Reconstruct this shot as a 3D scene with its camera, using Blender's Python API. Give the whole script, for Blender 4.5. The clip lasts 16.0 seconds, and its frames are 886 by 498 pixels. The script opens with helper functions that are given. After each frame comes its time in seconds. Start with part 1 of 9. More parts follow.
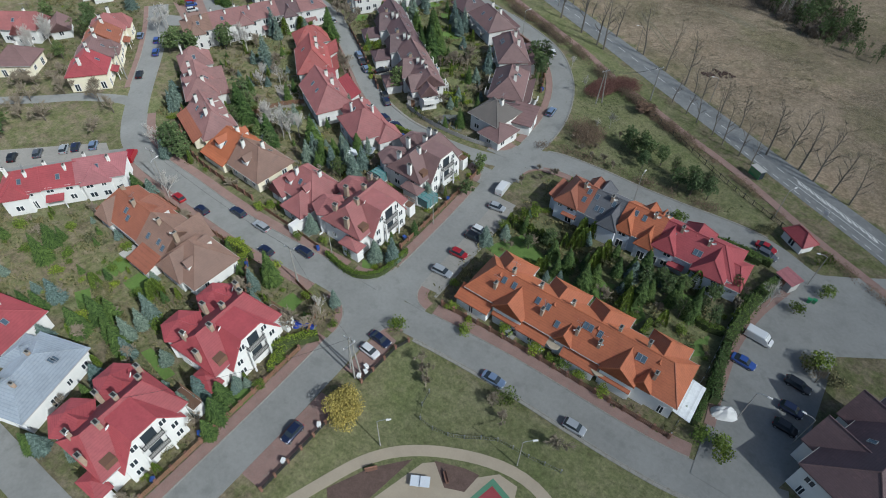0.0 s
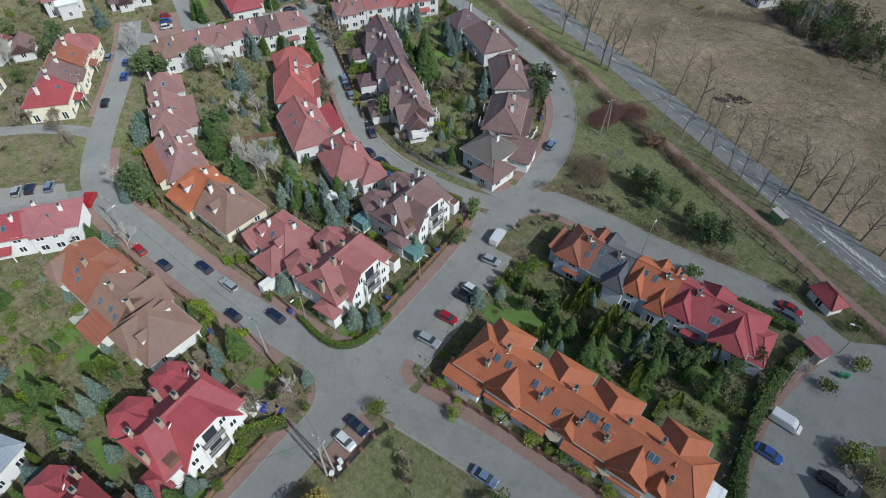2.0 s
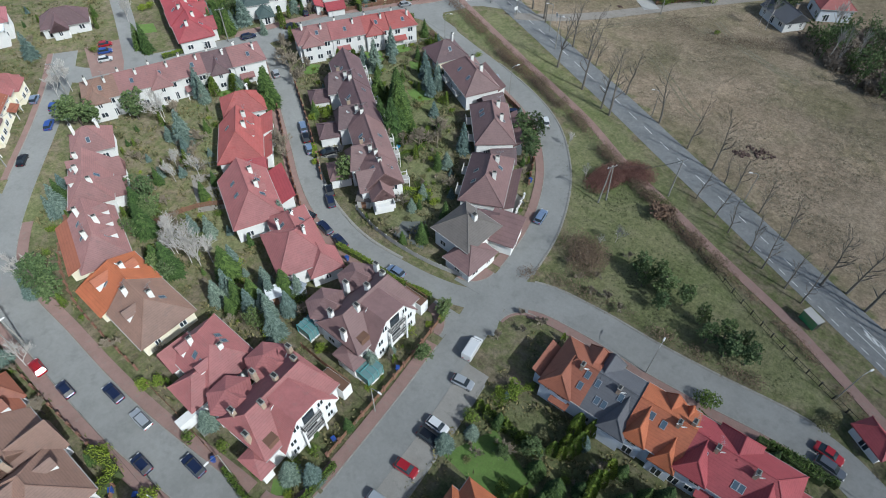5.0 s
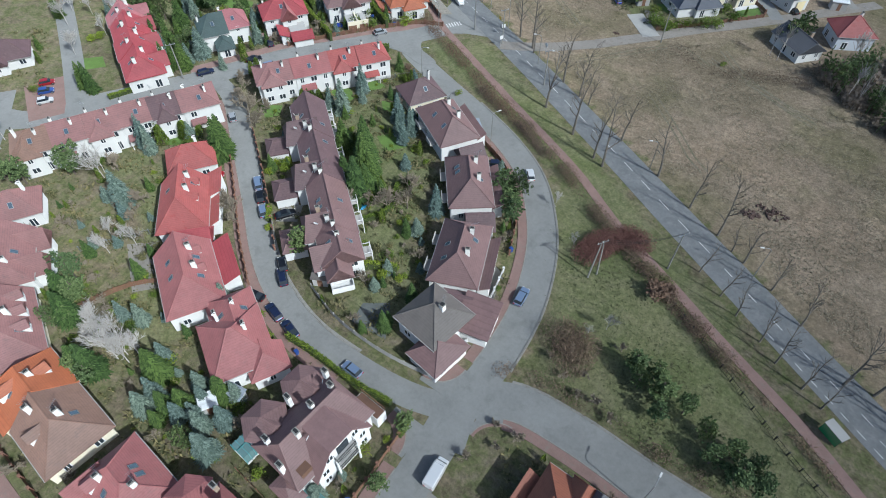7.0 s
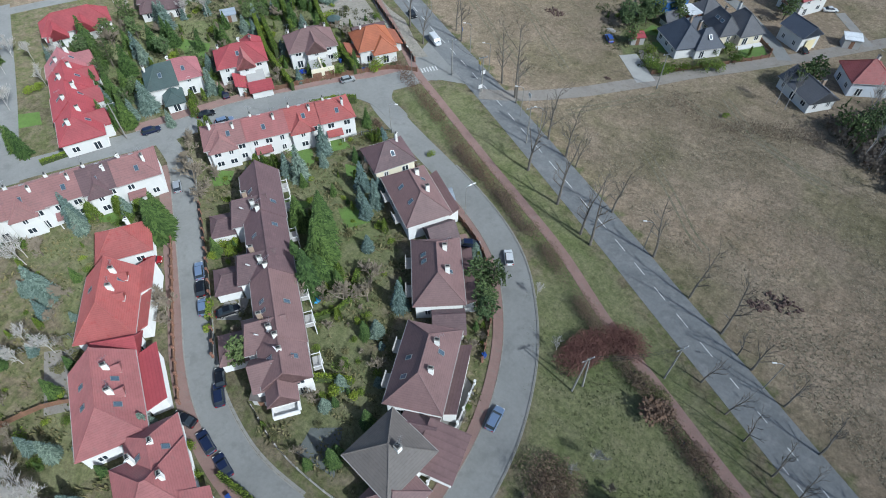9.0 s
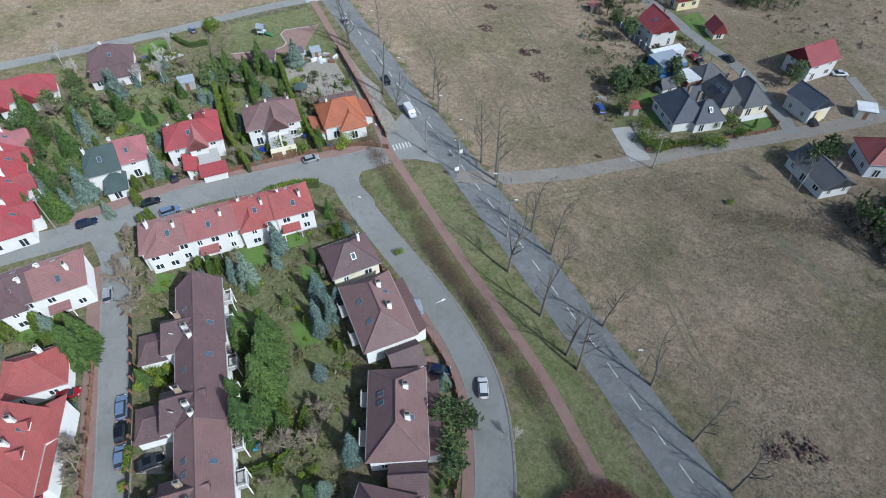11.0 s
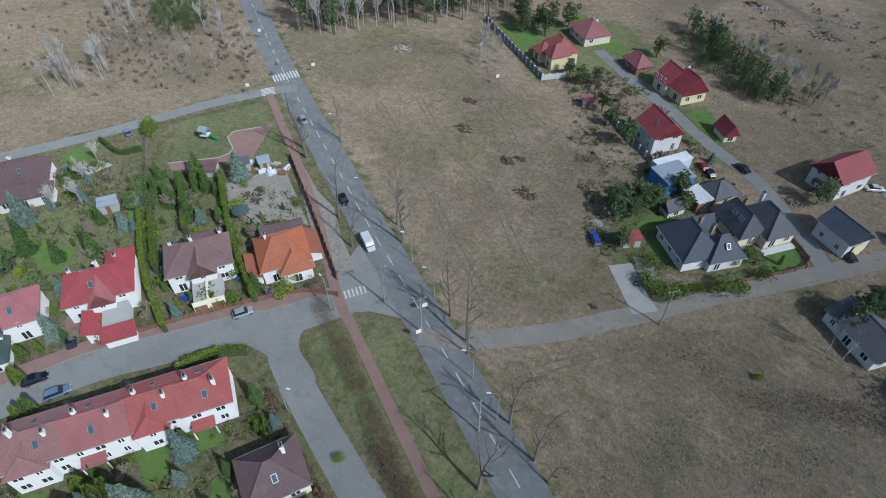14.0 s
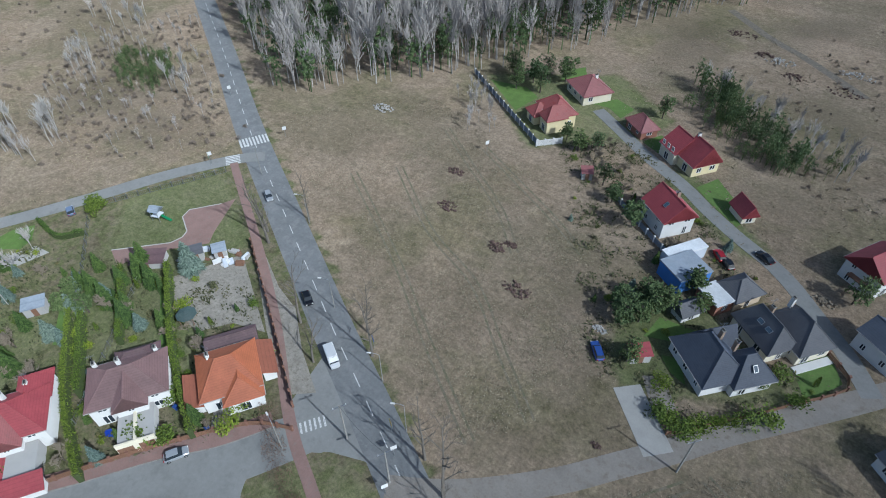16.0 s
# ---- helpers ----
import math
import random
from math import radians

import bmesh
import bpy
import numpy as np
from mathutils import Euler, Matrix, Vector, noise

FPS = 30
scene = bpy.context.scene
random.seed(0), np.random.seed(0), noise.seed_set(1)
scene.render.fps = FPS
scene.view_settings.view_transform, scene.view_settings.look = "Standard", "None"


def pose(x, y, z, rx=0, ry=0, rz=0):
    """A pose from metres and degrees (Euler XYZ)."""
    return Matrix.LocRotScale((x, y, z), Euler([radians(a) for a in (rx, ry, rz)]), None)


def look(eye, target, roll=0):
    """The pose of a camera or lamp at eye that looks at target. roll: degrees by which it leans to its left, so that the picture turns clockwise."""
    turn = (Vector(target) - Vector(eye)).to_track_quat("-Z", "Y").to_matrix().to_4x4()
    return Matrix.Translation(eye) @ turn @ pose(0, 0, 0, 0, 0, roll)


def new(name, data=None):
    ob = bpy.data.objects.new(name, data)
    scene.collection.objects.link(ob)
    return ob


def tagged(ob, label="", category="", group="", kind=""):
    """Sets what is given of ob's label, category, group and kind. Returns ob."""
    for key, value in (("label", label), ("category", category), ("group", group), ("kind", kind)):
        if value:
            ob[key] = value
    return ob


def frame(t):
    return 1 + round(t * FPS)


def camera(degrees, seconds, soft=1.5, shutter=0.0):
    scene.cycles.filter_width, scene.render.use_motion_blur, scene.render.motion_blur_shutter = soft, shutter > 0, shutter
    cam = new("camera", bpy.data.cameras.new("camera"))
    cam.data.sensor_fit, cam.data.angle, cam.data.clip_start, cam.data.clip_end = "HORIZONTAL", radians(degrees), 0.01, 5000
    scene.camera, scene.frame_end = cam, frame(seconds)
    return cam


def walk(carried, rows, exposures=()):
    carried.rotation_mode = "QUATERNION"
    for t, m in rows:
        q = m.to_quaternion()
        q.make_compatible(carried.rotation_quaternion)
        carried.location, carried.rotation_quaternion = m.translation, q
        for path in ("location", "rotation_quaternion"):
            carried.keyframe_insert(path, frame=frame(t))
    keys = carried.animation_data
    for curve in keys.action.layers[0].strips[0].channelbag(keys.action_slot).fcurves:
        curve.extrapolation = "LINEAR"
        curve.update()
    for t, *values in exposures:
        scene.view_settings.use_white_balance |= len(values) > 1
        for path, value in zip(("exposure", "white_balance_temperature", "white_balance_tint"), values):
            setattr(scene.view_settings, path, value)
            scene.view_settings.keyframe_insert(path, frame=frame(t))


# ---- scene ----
cam = camera(75.3, 16.0, 1.0)
PATH = [
    (0, (0.957, 1.565, 81.528), (0.165, 2.688, 80.075), 1.2),
    (0.5, (-0.967, 5.185, 81.542), (-1.76, 6.304, 80.086), 1.1),
    (1, (-2.877, 8.869, 81.554), (-3.668, 9.984, 80.094), 1.1),
    (1.5, (-4.859, 12.659, 81.593), (-5.646, 13.767, 80.125), 1.0),
    (2, (-7.065, 16.672, 81.636), (-7.848, 17.777, 80.164), 1.0),
    (2.5, (-9.338, 20.782, 81.672), (-10.113, 21.879, 80.189), 1.1),
    (3, (-11.618, 25.144, 81.709), (-12.39, 26.239, 80.224), 1.1),
    (3.5, (-13.626, 29.548, 81.766), (-14.394, 30.634, 80.272), 1.1),
    (4, (-15.525, 34.183, 81.793), (-16.287, 35.259, 80.289), 1.1),
    (4.2, (-16.271, 36.128, 81.79), (-17.032, 37.199, 80.282), 1.0),
    (6.3, (-24.028, 57.501, 81.478), (-24.783, 58.542, 79.947), 0.5),
    (6.5, (-24.806, 59.598, 81.475), (-25.559, 60.635, 79.94), 0.4),
    (7, (-26.858, 65.009, 81.516), (-27.611, 66.044, 79.98), 0.3),
    (7.5, (-28.839, 70.314, 81.66), (-29.59, 71.342, 80.118), 0.1),
    (8, (-30.874, 75.764, 81.819), (-31.623, 76.789, 80.273), 0.0),
    (8.5, (-32.934, 81.132, 81.992), (-33.681, 82.153, 80.443), -0.1),
    (9, (-35.15, 86.531, 82.115), (-35.898, 87.559, 80.571), -0.2),
    (9.2, (-36.012, 88.667, 82.134), (-36.765, 89.698, 80.595), -0.2),
    (11.3, (-44.841, 111.099, 82.35), (-45.621, 112.172, 80.854), -0.5),
    (11.5, (-45.717, 113.236, 82.353), (-46.501, 114.313, 80.861), -0.6),
    (12, (-47.946, 118.56, 82.338), (-48.735, 119.648, 80.858), -0.6),
    (12.5, (-50.247, 123.837, 82.368), (-51.045, 124.936, 80.9), -0.7),
    (13, (-52.661, 129.185, 82.39), (-53.469, 130.297, 80.937), -0.7),
    (13.5, (-55.117, 134.481, 82.427), (-55.93, 135.598, 80.981), -0.7),
    (14, (-57.679, 139.77, 82.434), (-58.499, 140.9, 81.002), -0.6),
    (14.5, (-60.249, 144.988, 82.438), (-61.074, 146.125, 81.015), -0.6),
    (15, (-62.811, 150.33, 82.439), (-63.647, 151.483, 81.034), -0.6),
    (15.5, (-65.286, 155.703, 82.504), (-66.125, 156.857, 81.103), -0.7),
    (16, (-67.838, 161.199, 82.501), (-68.685, 162.363, 81.112), -0.7),
]
walk(cam, [(t, look(eye, target, roll)) for t, eye, target, roll in PATH], [(0, -0.28, 5900, 3), (3, -0.24, 5900, 3), (6.5, 0.01, 5700, 3), (9, 0.0, 5600, 3), (11.5, -0.11, 5550, 5), (12.5, -0.30, 5500, 5), (13.5, -0.38, 5500, 5), (16, -0.24, 5450, 4)])

# ---------------- light ----------------
SUN_DIR = Vector((0.99, -0.135, 0)).normalized()
SUN_ELEV = radians(41)
world = bpy.data.worlds.new("world")
scene.world = world
world.use_nodes = True
wn = world.node_tree.nodes
sky = wn.new("ShaderNodeTexSky")
sky.sky_type, sky.sun_disc = "NISHITA", False
sky.sun_elevation = SUN_ELEV
sky.sun_rotation = math.atan2(SUN_DIR.x, SUN_DIR.y)
sky.air_density, sky.dust_density = 1.0, 2.5
world.node_tree.links.new(sky.outputs[0], wn["Background"].inputs[0])
wn["Background"].inputs[1].default_value = 0.11
sun = new("sun", bpy.data.lights.new("sun", "SUN"))
sun.data.energy, sun.data.angle, sun.data.color = 3.1, radians(0.6), (1.0, 0.985, 0.96)
sun.matrix_world = look((0, 0, 50), Vector((0, 0, 50)) - (SUN_DIR * math.cos(SUN_ELEV) + Vector((0, 0, math.sin(SUN_ELEV)))))


# ---------------- materials ----------------
def nodes_of(name):
    m = bpy.data.materials.new(name)
    m.use_nodes = True
    n, l = m.node_tree.nodes, m.node_tree.links
    n["Principled BSDF"].inputs["Diffuse Roughness"].default_value = 1.0
    return m, n, l, n["Principled BSDF"]


def noise_at(n, l, vec, scale, detail=4.0, rough=0.6):
    t = n.new("ShaderNodeTexNoise")
    t.inputs["Scale"].default_value, t.inputs["Detail"].default_value, t.inputs["Roughness"].default_value = scale, detail, rough
    l.new(vec, t.inputs["Vector"])
    return t.outputs["Fac"]


def ramp(n, l, fac, stops):
    r = n.new("ShaderNodeValToRGB")
    e = r.color_ramp.elements
    while len(e) < len(stops):
        e.new(0.5)
    for k, (p, c) in enumerate(stops):
        e[k].position, e[k].color = p, (*c, 1)
    l.new(fac, r.inputs[0])
    return r.outputs[0]


def mixed(n, l, fac, a, b, mode="MIX"):
    x = n.new("ShaderNodeMix")
    x.data_type, x.blend_type = "RGBA", mode
    for v, sock in ((fac, x.inputs[0]), (a, x.inputs[6]), (b, x.inputs[7])):
        if isinstance(v, (int, float)):
            sock.default_value = v
        elif isinstance(v, tuple):
            sock.default_value = (*v, 1)
        else:
            l.new(v, sock)
    return x.outputs[2]


def shade(c, k):
    return tuple(min(1.0, v * k) for v in c)


def surface(name, base, rough=0.8, var=0.25, big=0.35, fine=6.0, bump=0.15, metal=0.0, worn=None, worn_at=0.62, island=0.0, per_object=0.0, courses=0.0, spec=0.5):
    """A weathered surface: broad and fine variation, an optional worn tint in patches, relief."""
    m, n, l, b = nodes_of(name)
    pos = n.new("ShaderNodeNewGeometry").outputs["Position"]
    broad, grain = noise_at(n, l, pos, big, 5.0), noise_at(n, l, pos, fine, 6.0, 0.7)
    col = ramp(n, l, broad, [(0.3, shade(base, 1 - var)), (0.7, shade(base, 1 + var))])
    col = mixed(n, l, 0.55 * min(1, var * 2.5), col, ramp(n, l, grain, [(0.3, shade(base, 0.55)), (0.7, shade(base, 1.45))]))
    if worn:
        patch = ramp(n, l, noise_at(n, l, pos, big * 2.7, 8.0, 0.7), [(worn_at - 0.06, (0, 0, 0)), (worn_at + 0.1, (1, 1, 1))])
        col = mixed(n, l, patch, col, worn)
    if island or per_object:
        src = n.new("ShaderNodeNewGeometry").outputs["Random Per Island"] if island else n.new("ShaderNodeObjectInfo").outputs["Random"]
        k = island or per_object
        col = mixed(n, l, 1.0, col, ramp(n, l, src, [(0, (1 - k,) * 3), (1, (1 + k if k < 0 else 1,) * 3)]), "MULTIPLY")
    l.new(col, b.inputs["Base Color"])
    b.inputs["Roughness"].default_value, b.inputs["Metallic"].default_value = rough, metal
    b.inputs["Specular IOR Level"].default_value = spec
    height = grain
    if courses:
        w = n.new("ShaderNodeTexWave")
        w.bands_direction, w.wave_profile = "Z", "SAW"
        w.inputs["Scale"].default_value = 0.314 / courses
        w.inputs["Distortion"].default_value = 0.15
        l.new(pos, w.inputs["Vector"])
        height = mixed(n, l, 0.6, grain, w.outputs["Fac"])
        col2 = mixed(n, l, 0.28, col, ramp(n, l, w.outputs["Fac"], [(0.0, shade(base, 0.45)), (0.35, shade(base, 1.1))]))
        l.new(col2, b.inputs["Base Color"])
    if bump:
        bp = n.new("ShaderNodeBump")
        bp.inputs["Strength"].default_value, bp.inputs["Distance"].default_value = bump, 0.06
        l.new(height, bp.inputs["Height"])
        l.new(bp.outputs[0], b.inputs["Normal"])
    return m


def foliage(name, dark, light, rough=0.7):
    m, n, l, b = nodes_of(name)
    g = n.new("ShaderNodeNewGeometry")
    o = n.new("ShaderNodeObjectInfo").outputs["Random"]
    col = ramp(n, l, g.outputs["Random Per Island"], [(0, dark), (0.75, light), (1, shade(light, 1.35))])
    tint = ramp(n, l, o, [(0, (0.72, 0.78, 0.8)), (1, (1.15, 1.1, 0.95))])
    l.new(mixed(n, l, 1.0, col, tint, "MULTIPLY"), b.inputs["Base Color"])
    b.inputs["Roughness"].default_value = rough
    b.inputs["Specular IOR Level"].default_value = 0.25
    return m


def glassy(name, base, rough=0.08):
    m, n, l, b = nodes_of(name)
    b.inputs["Base Color"].default_value = (*base, 1)
    b.inputs["Roughness"].default_value = rough
    b.inputs["IOR"].default_value = 1.5
    return m


ROOF = {k: surface("roof_" + k, c, 0.62, 0.24, 0.35, 2.6, 0.4, worn=w, worn_at=0.6, courses=0.24) for k, c, w in (
    ("crimson", (0.37, 0.075, 0.085), (0.31, 0.05, 0.065)),
    ("faded", (0.36, 0.14, 0.135), (0.28, 0.145, 0.135)),
    ("mauve", (0.315, 0.165, 0.155), (0.23, 0.14, 0.135)),
    ("scarlet", (0.39, 0.112, 0.102), (0.38, 0.06, 0.05)),
    ("orange", (0.44, 0.145, 0.068), (0.38, 0.11, 0.06)),
    ("rust", (0.31, 0.115, 0.07), (0.24, 0.09, 0.06)),
    ("tan", (0.27, 0.165, 0.125), (0.21, 0.14, 0.115)),
    ("brown", (0.225, 0.138, 0.132), (0.26, 0.165, 0.155)),
    ("plum", (0.155, 0.098, 0.102), (0.24, 0.14, 0.14)),
    ("slate", (0.13, 0.132, 0.145), (0.16, 0.155, 0.16)),
    ("navy", (0.085, 0.098, 0.13), (0.11, 0.12, 0.145)),
    ("steel", (0.33, 0.37, 0.42), (0.40, 0.43, 0.46)),
    ("green", (0.075, 0.11, 0.105), (0.10, 0.13, 0.12)),
    ("rose", (0.40, 0.16, 0.17), (0.34, 0.13, 0.14)),
    ("grey", (0.17, 0.15, 0.135), (0.21, 0.18, 0.165)),
    ("white", (0.75, 0.77, 0.78), (0.6, 0.62, 0.62)))}
WALL = {k: surface("wall_" + k, c, 0.85, 0.05, 0.5, 9.0, 0.06, worn=shade(c, 0.86), worn_at=0.68) for k, c in (
    ("white", (0.70, 0.69, 0.665)), ("cream", (0.76, 0.70, 0.55)), ("yellow", (0.78, 0.68, 0.42)), ("beige", (0.62, 0.50, 0.36)),
    ("grey", (0.62, 0.65, 0.69)), ("blue", (0.08, 0.22, 0.55)), ("concrete", (0.42, 0.41, 0.39)), ("brick", (0.32, 0.15, 0.10)))}
FRAME = surface("window_frame", (0.75, 0.74, 0.72), 0.5, 0.05, 1.0, 10.0, 0.0)
FRAME_BROWN = surface("brown_frame", (0.16, 0.09, 0.06), 0.6, 0.1, 1.0, 10.0, 0.0)
PANE = glassy("window_pane", (0.035, 0.045, 0.055), 0.06)
CHIMNEY_BRICK = surface("chimney_brick", (0.36, 0.27, 0.20), 0.9, 0.2, 1.5, 8.0, 0.2)
CHIMNEY_WHITE = surface("chimney_plaster", (0.72, 0.70, 0.66), 0.9, 0.12, 1.5, 8.0, 0.1)
METAL = surface("galvanised_metal", (0.45, 0.46, 0.47), 0.4, 0.1, 1.0, 8.0, 0.0, metal=0.8)
WHITE_METAL = surface("painted_gutter", (0.42, 0.40, 0.38), 0.5, 0.1, 1.0, 8.0, 0.0)
ASPHALT = surface("old_asphalt", (0.25, 0.25, 0.238), 0.9, 0.13, 0.12, 1.6, 0.2, worn=(0.205, 0.205, 0.195), worn_at=0.58)
ASPHALT_MAIN = surface("main_asphalt", (0.185, 0.19, 0.19), 0.88, 0.18, 0.2, 1.6, 0.2, worn=(0.24, 0.24, 0.235), worn_at=0.56)
PAVER = surface("red_pavers", (0.27, 0.175, 0.15), 0.9, 0.16, 0.4, 5.0, 0.25, worn=(0.25, 0.20, 0.17), worn_at=0.6)
PAVER_GREY = surface("grey_pavers", (0.29, 0.275, 0.25), 0.9, 0.12, 0.4, 5.0, 0.2, worn=(0.23, 0.22, 0.20), worn_at=0.6)
SAND = surface("pale_park_path", (0.40, 0.34, 0.26), 0.95, 0.08, 0.3, 4.0, 0.15)
GRAVEL = surface("gravel_track", (0.27, 0.245, 0.215), 0.95, 0.16, 0.25, 3.0, 0.3, worn=(0.21, 0.18, 0.145), worn_at=0.58)
WHITE_GRAVEL = surface("white_gravel", (0.38, 0.37, 0.345), 0.95, 0.1, 0.4, 4.0, 0.2)
KERB = surface("pale_concrete", (0.46, 0.44, 0.41), 0.9, 0.1, 0.8, 8.0, 0.1)
KERBSTONE = surface("kerb_stone", (0.29, 0.28, 0.255), 0.9, 0.12, 0.8, 8.0, 0.1, worn=(0.22, 0.20, 0.17), worn_at=0.56)
PAINT = surface("road_paint", (0.62, 0.62, 0.60), 0.8, 0.15, 1.2, 9.0, 0.0, worn=(0.33, 0.33, 0.33), worn_at=0.56)
WOOD = surface("fence_wood", (0.22, 0.12, 0.075), 0.85, 0.2, 1.0, 9.0, 0.1)
BRICK = surface("fence_brick", (0.22, 0.115, 0.08), 0.9, 0.18, 1.5, 8.0, 0.2)
IRON = surface("dark_iron", (0.03, 0.03, 0.03), 0.6, 0.1, 1.0, 9.0, 0.0)
BARK = surface("bark", (0.13, 0.105, 0.085), 0.95, 0.2, 1.2, 9.0, 0.2)
BARK_GREY = surface("grey_bark", (0.30, 0.265, 0.225), 0.95, 0.2, 1.2, 9.0, 0.2)
BARK_ROAD = surface("roadside_bark", (0.17, 0.15, 0.125), 0.95, 0.2, 1.2, 9.0, 0.2)
BIRCH = surface("birch_bark", (0.50, 0.47, 0.43), 0.9, 0.15, 2.5, 9.0, 0.1, worn=(0.2, 0.17, 0.15), worn_at=0.64)
TWIG = surface("brown_twigs", (0.27, 0.225, 0.165), 0.95, 0.2, 1.0, 9.0, 0.0)
SPRUCE = foliage("spruce_needles", (0.034, 0.066, 0.02), (0.105, 0.162, 0.047))
PINE = foliage("pine_needles", (0.055, 0.09, 0.035), (0.16, 0.215, 0.09))
BLUE_SPRUCE = foliage("blue_spruce_needles", (0.08, 0.12, 0.105), (0.20, 0.262, 0.235))
THUJA = foliage("thuja_scales", (0.065, 0.10, 0.018), (0.175, 0.235, 0.042))
LIME = foliage("bright_leaves", (0.11, 0.16, 0.02), (0.26, 0.32, 0.045))
YELLOW = foliage("yellow_catkins", (0.24, 0.20, 0.06), (0.42, 0.36, 0.12))
LAWN = surface("mown_lawn", (0.12, 0.195, 0.045), 0.95, 0.22, 0.5, 3.0, 0.3, worn=(0.15, 0.17, 0.065), worn_at=0.62)
SHRUB = foliage("shrub_leaves", (0.085, 0.09, 0.04), (0.22, 0.205, 0.105))
THICKET = foliage("red_brown_twigs", (0.105, 0.07, 0.055), (0.19, 0.125, 0.095))
DRY = foliage("dry_stalks", (0.20, 0.165, 0.115), (0.34, 0.285, 0.205))


def ground_material():
    m, n, l, b = nodes_of("ground_earth_and_grass")
    pos = n.new("ShaderNodeNewGeometry").outputs["Position"]
    a = n.new("ShaderNodeAttribute")
    a.attribute_name = "cover"
    sep = n.new("ShaderNodeSeparateColor")
    l.new(a.outputs["Color"], sep.inputs[0])
    n1, n2, n3 = noise_at(n, l, pos, 0.06, 8.0, 0.62), noise_at(n, l, pos, 0.4, 9.0, 0.66), noise_at(n, l, pos, 2.4, 8.0, 0.72)
    yard = ramp(n, l, n2, [(0.36, (0.105, 0.118, 0.052)), (0.47, (0.148, 0.152, 0.075)), (0.55, (0.175, 0.16, 0.095)), (0.66, (0.215, 0.185, 0.13))])
    litter = ramp(n, l, noise_at(n, l, pos, 0.17, 7.0, 0.68), [(0.5, (0, 0, 0)), (0.6, (0.8, 0.8, 0.8))])
    yard = mixed(n, l, litter, yard, ramp(n, l, n2, [(0.36, (0.12, 0.10, 0.068)), (0.62, (0.215, 0.175, 0.125))]))
    lawn = ramp(n, l, n2, [(0.34, (0.125, 0.145, 0.06)), (0.5, (0.168, 0.18, 0.085)), (0.66, (0.21, 0.205, 0.115))])
    lawn = mixed(n, l, 0.4, lawn, ramp(n, l, n1, [(0.35, (0.115, 0.145, 0.055)), (0.62, (0.215, 0.195, 0.125))]))
    field = ramp(n, l, n1, [(0.34, (0.20, 0.158, 0.108)), (0.46, (0.245, 0.194, 0.136)), (0.54, (0.282, 0.224, 0.162)), (0.66, (0.335, 0.27, 0.198))])
    field = mixed(n, l, 0.5, field, ramp(n, l, n2, [(0.33, (0.142, 0.122, 0.08)), (0.48, (0.245, 0.194, 0.14)), (0.66, (0.345, 0.28, 0.206))]))
    moss = ramp(n, l, noise_at(n, l, pos, 0.035, 9.0, 0.66), [(0.5, (0, 0, 0)), (0.62, (0.75, 0.75, 0.75))])
    field = mixed(n, l, moss, field, ramp(n, l, n2, [(0.36, (0.135, 0.125, 0.068)), (0.62, (0.225, 0.196, 0.118))]))
    straw = ramp(n, l, noise_at(n, l, pos, 0.09, 9.0, 0.7), [(0.56, (0, 0, 0)), (0.66, (0.6, 0.6, 0.6))])
    field = mixed(n, l, straw, field, ramp(n, l, n2, [(0.36, (0.27, 0.215, 0.145)), (0.62, (0.40, 0.33, 0.235))]))
    soil = ramp(n, l, n2, [(0.3, (0.085, 0.072, 0.05)), (0.5, (0.135, 0.112, 0.08)), (0.7, (0.21, 0.17, 0.125))])
    col = yard
    for sock, other in ((sep.outputs[0], lawn), (sep.outputs[1], field), (sep.outputs[2], soil)):
        k = n.new("ShaderNodeMath")
        k.operation = "ADD"
        l.new(sock, k.inputs[0])
        l.new(n2, k.inputs[1])
        f = n.new("ShaderNodeMapRange")
        f.inputs["From Min"].default_value, f.inputs["From Max"].default_value = 0.8, 1.2
        l.new(k.outputs[0], f.inputs["Value"])
        col = mixed(n, l, f.outputs[0], col, other)
    n5 = noise_at(n, l, pos, 0.022, 7.0, 0.6)
    col = mixed(n, l, 1.0, col, ramp(n, l, n5, [(0.4, (0.84, 0.86, 0.82)), (0.5, (1.0, 1.0, 1.0)), (0.6, (1.14, 1.11, 1.1))]), "MULTIPLY")
    n4 = noise_at(n, l, pos, 1.1, 9.0, 0.78)
    col = mixed(n, l, 1.0, col, ramp(n, l, n4, [(0.34, (0.66, 0.66, 0.66)), (0.5, (1.0, 1.0, 1.0)), (0.66, (1.36, 1.34, 1.31))]), "MULTIPLY")
    col = mixed(n, l, 1.0, col, ramp(n, l, n3, [(0.36, (0.80, 0.80, 0.81)), (0.5, (1.0, 1.0, 1.0)), (0.64, (1.2, 1.19, 1.17))]), "MULTIPLY")
    l.new(col, b.inputs["Base Color"])
    b.inputs["Roughness"].default_value, b.inputs["Specular IOR Level"].default_value = 0.95, 0.1
    bp = n.new("ShaderNodeBump")
    bp.inputs["Strength"].default_value, bp.inputs["Distance"].default_value = 0.75, 0.32
    l.new(mixed(n, l, 0.5, n2, n3), bp.inputs["Height"])
    l.new(bp.outputs[0], b.inputs["Normal"])
    return m


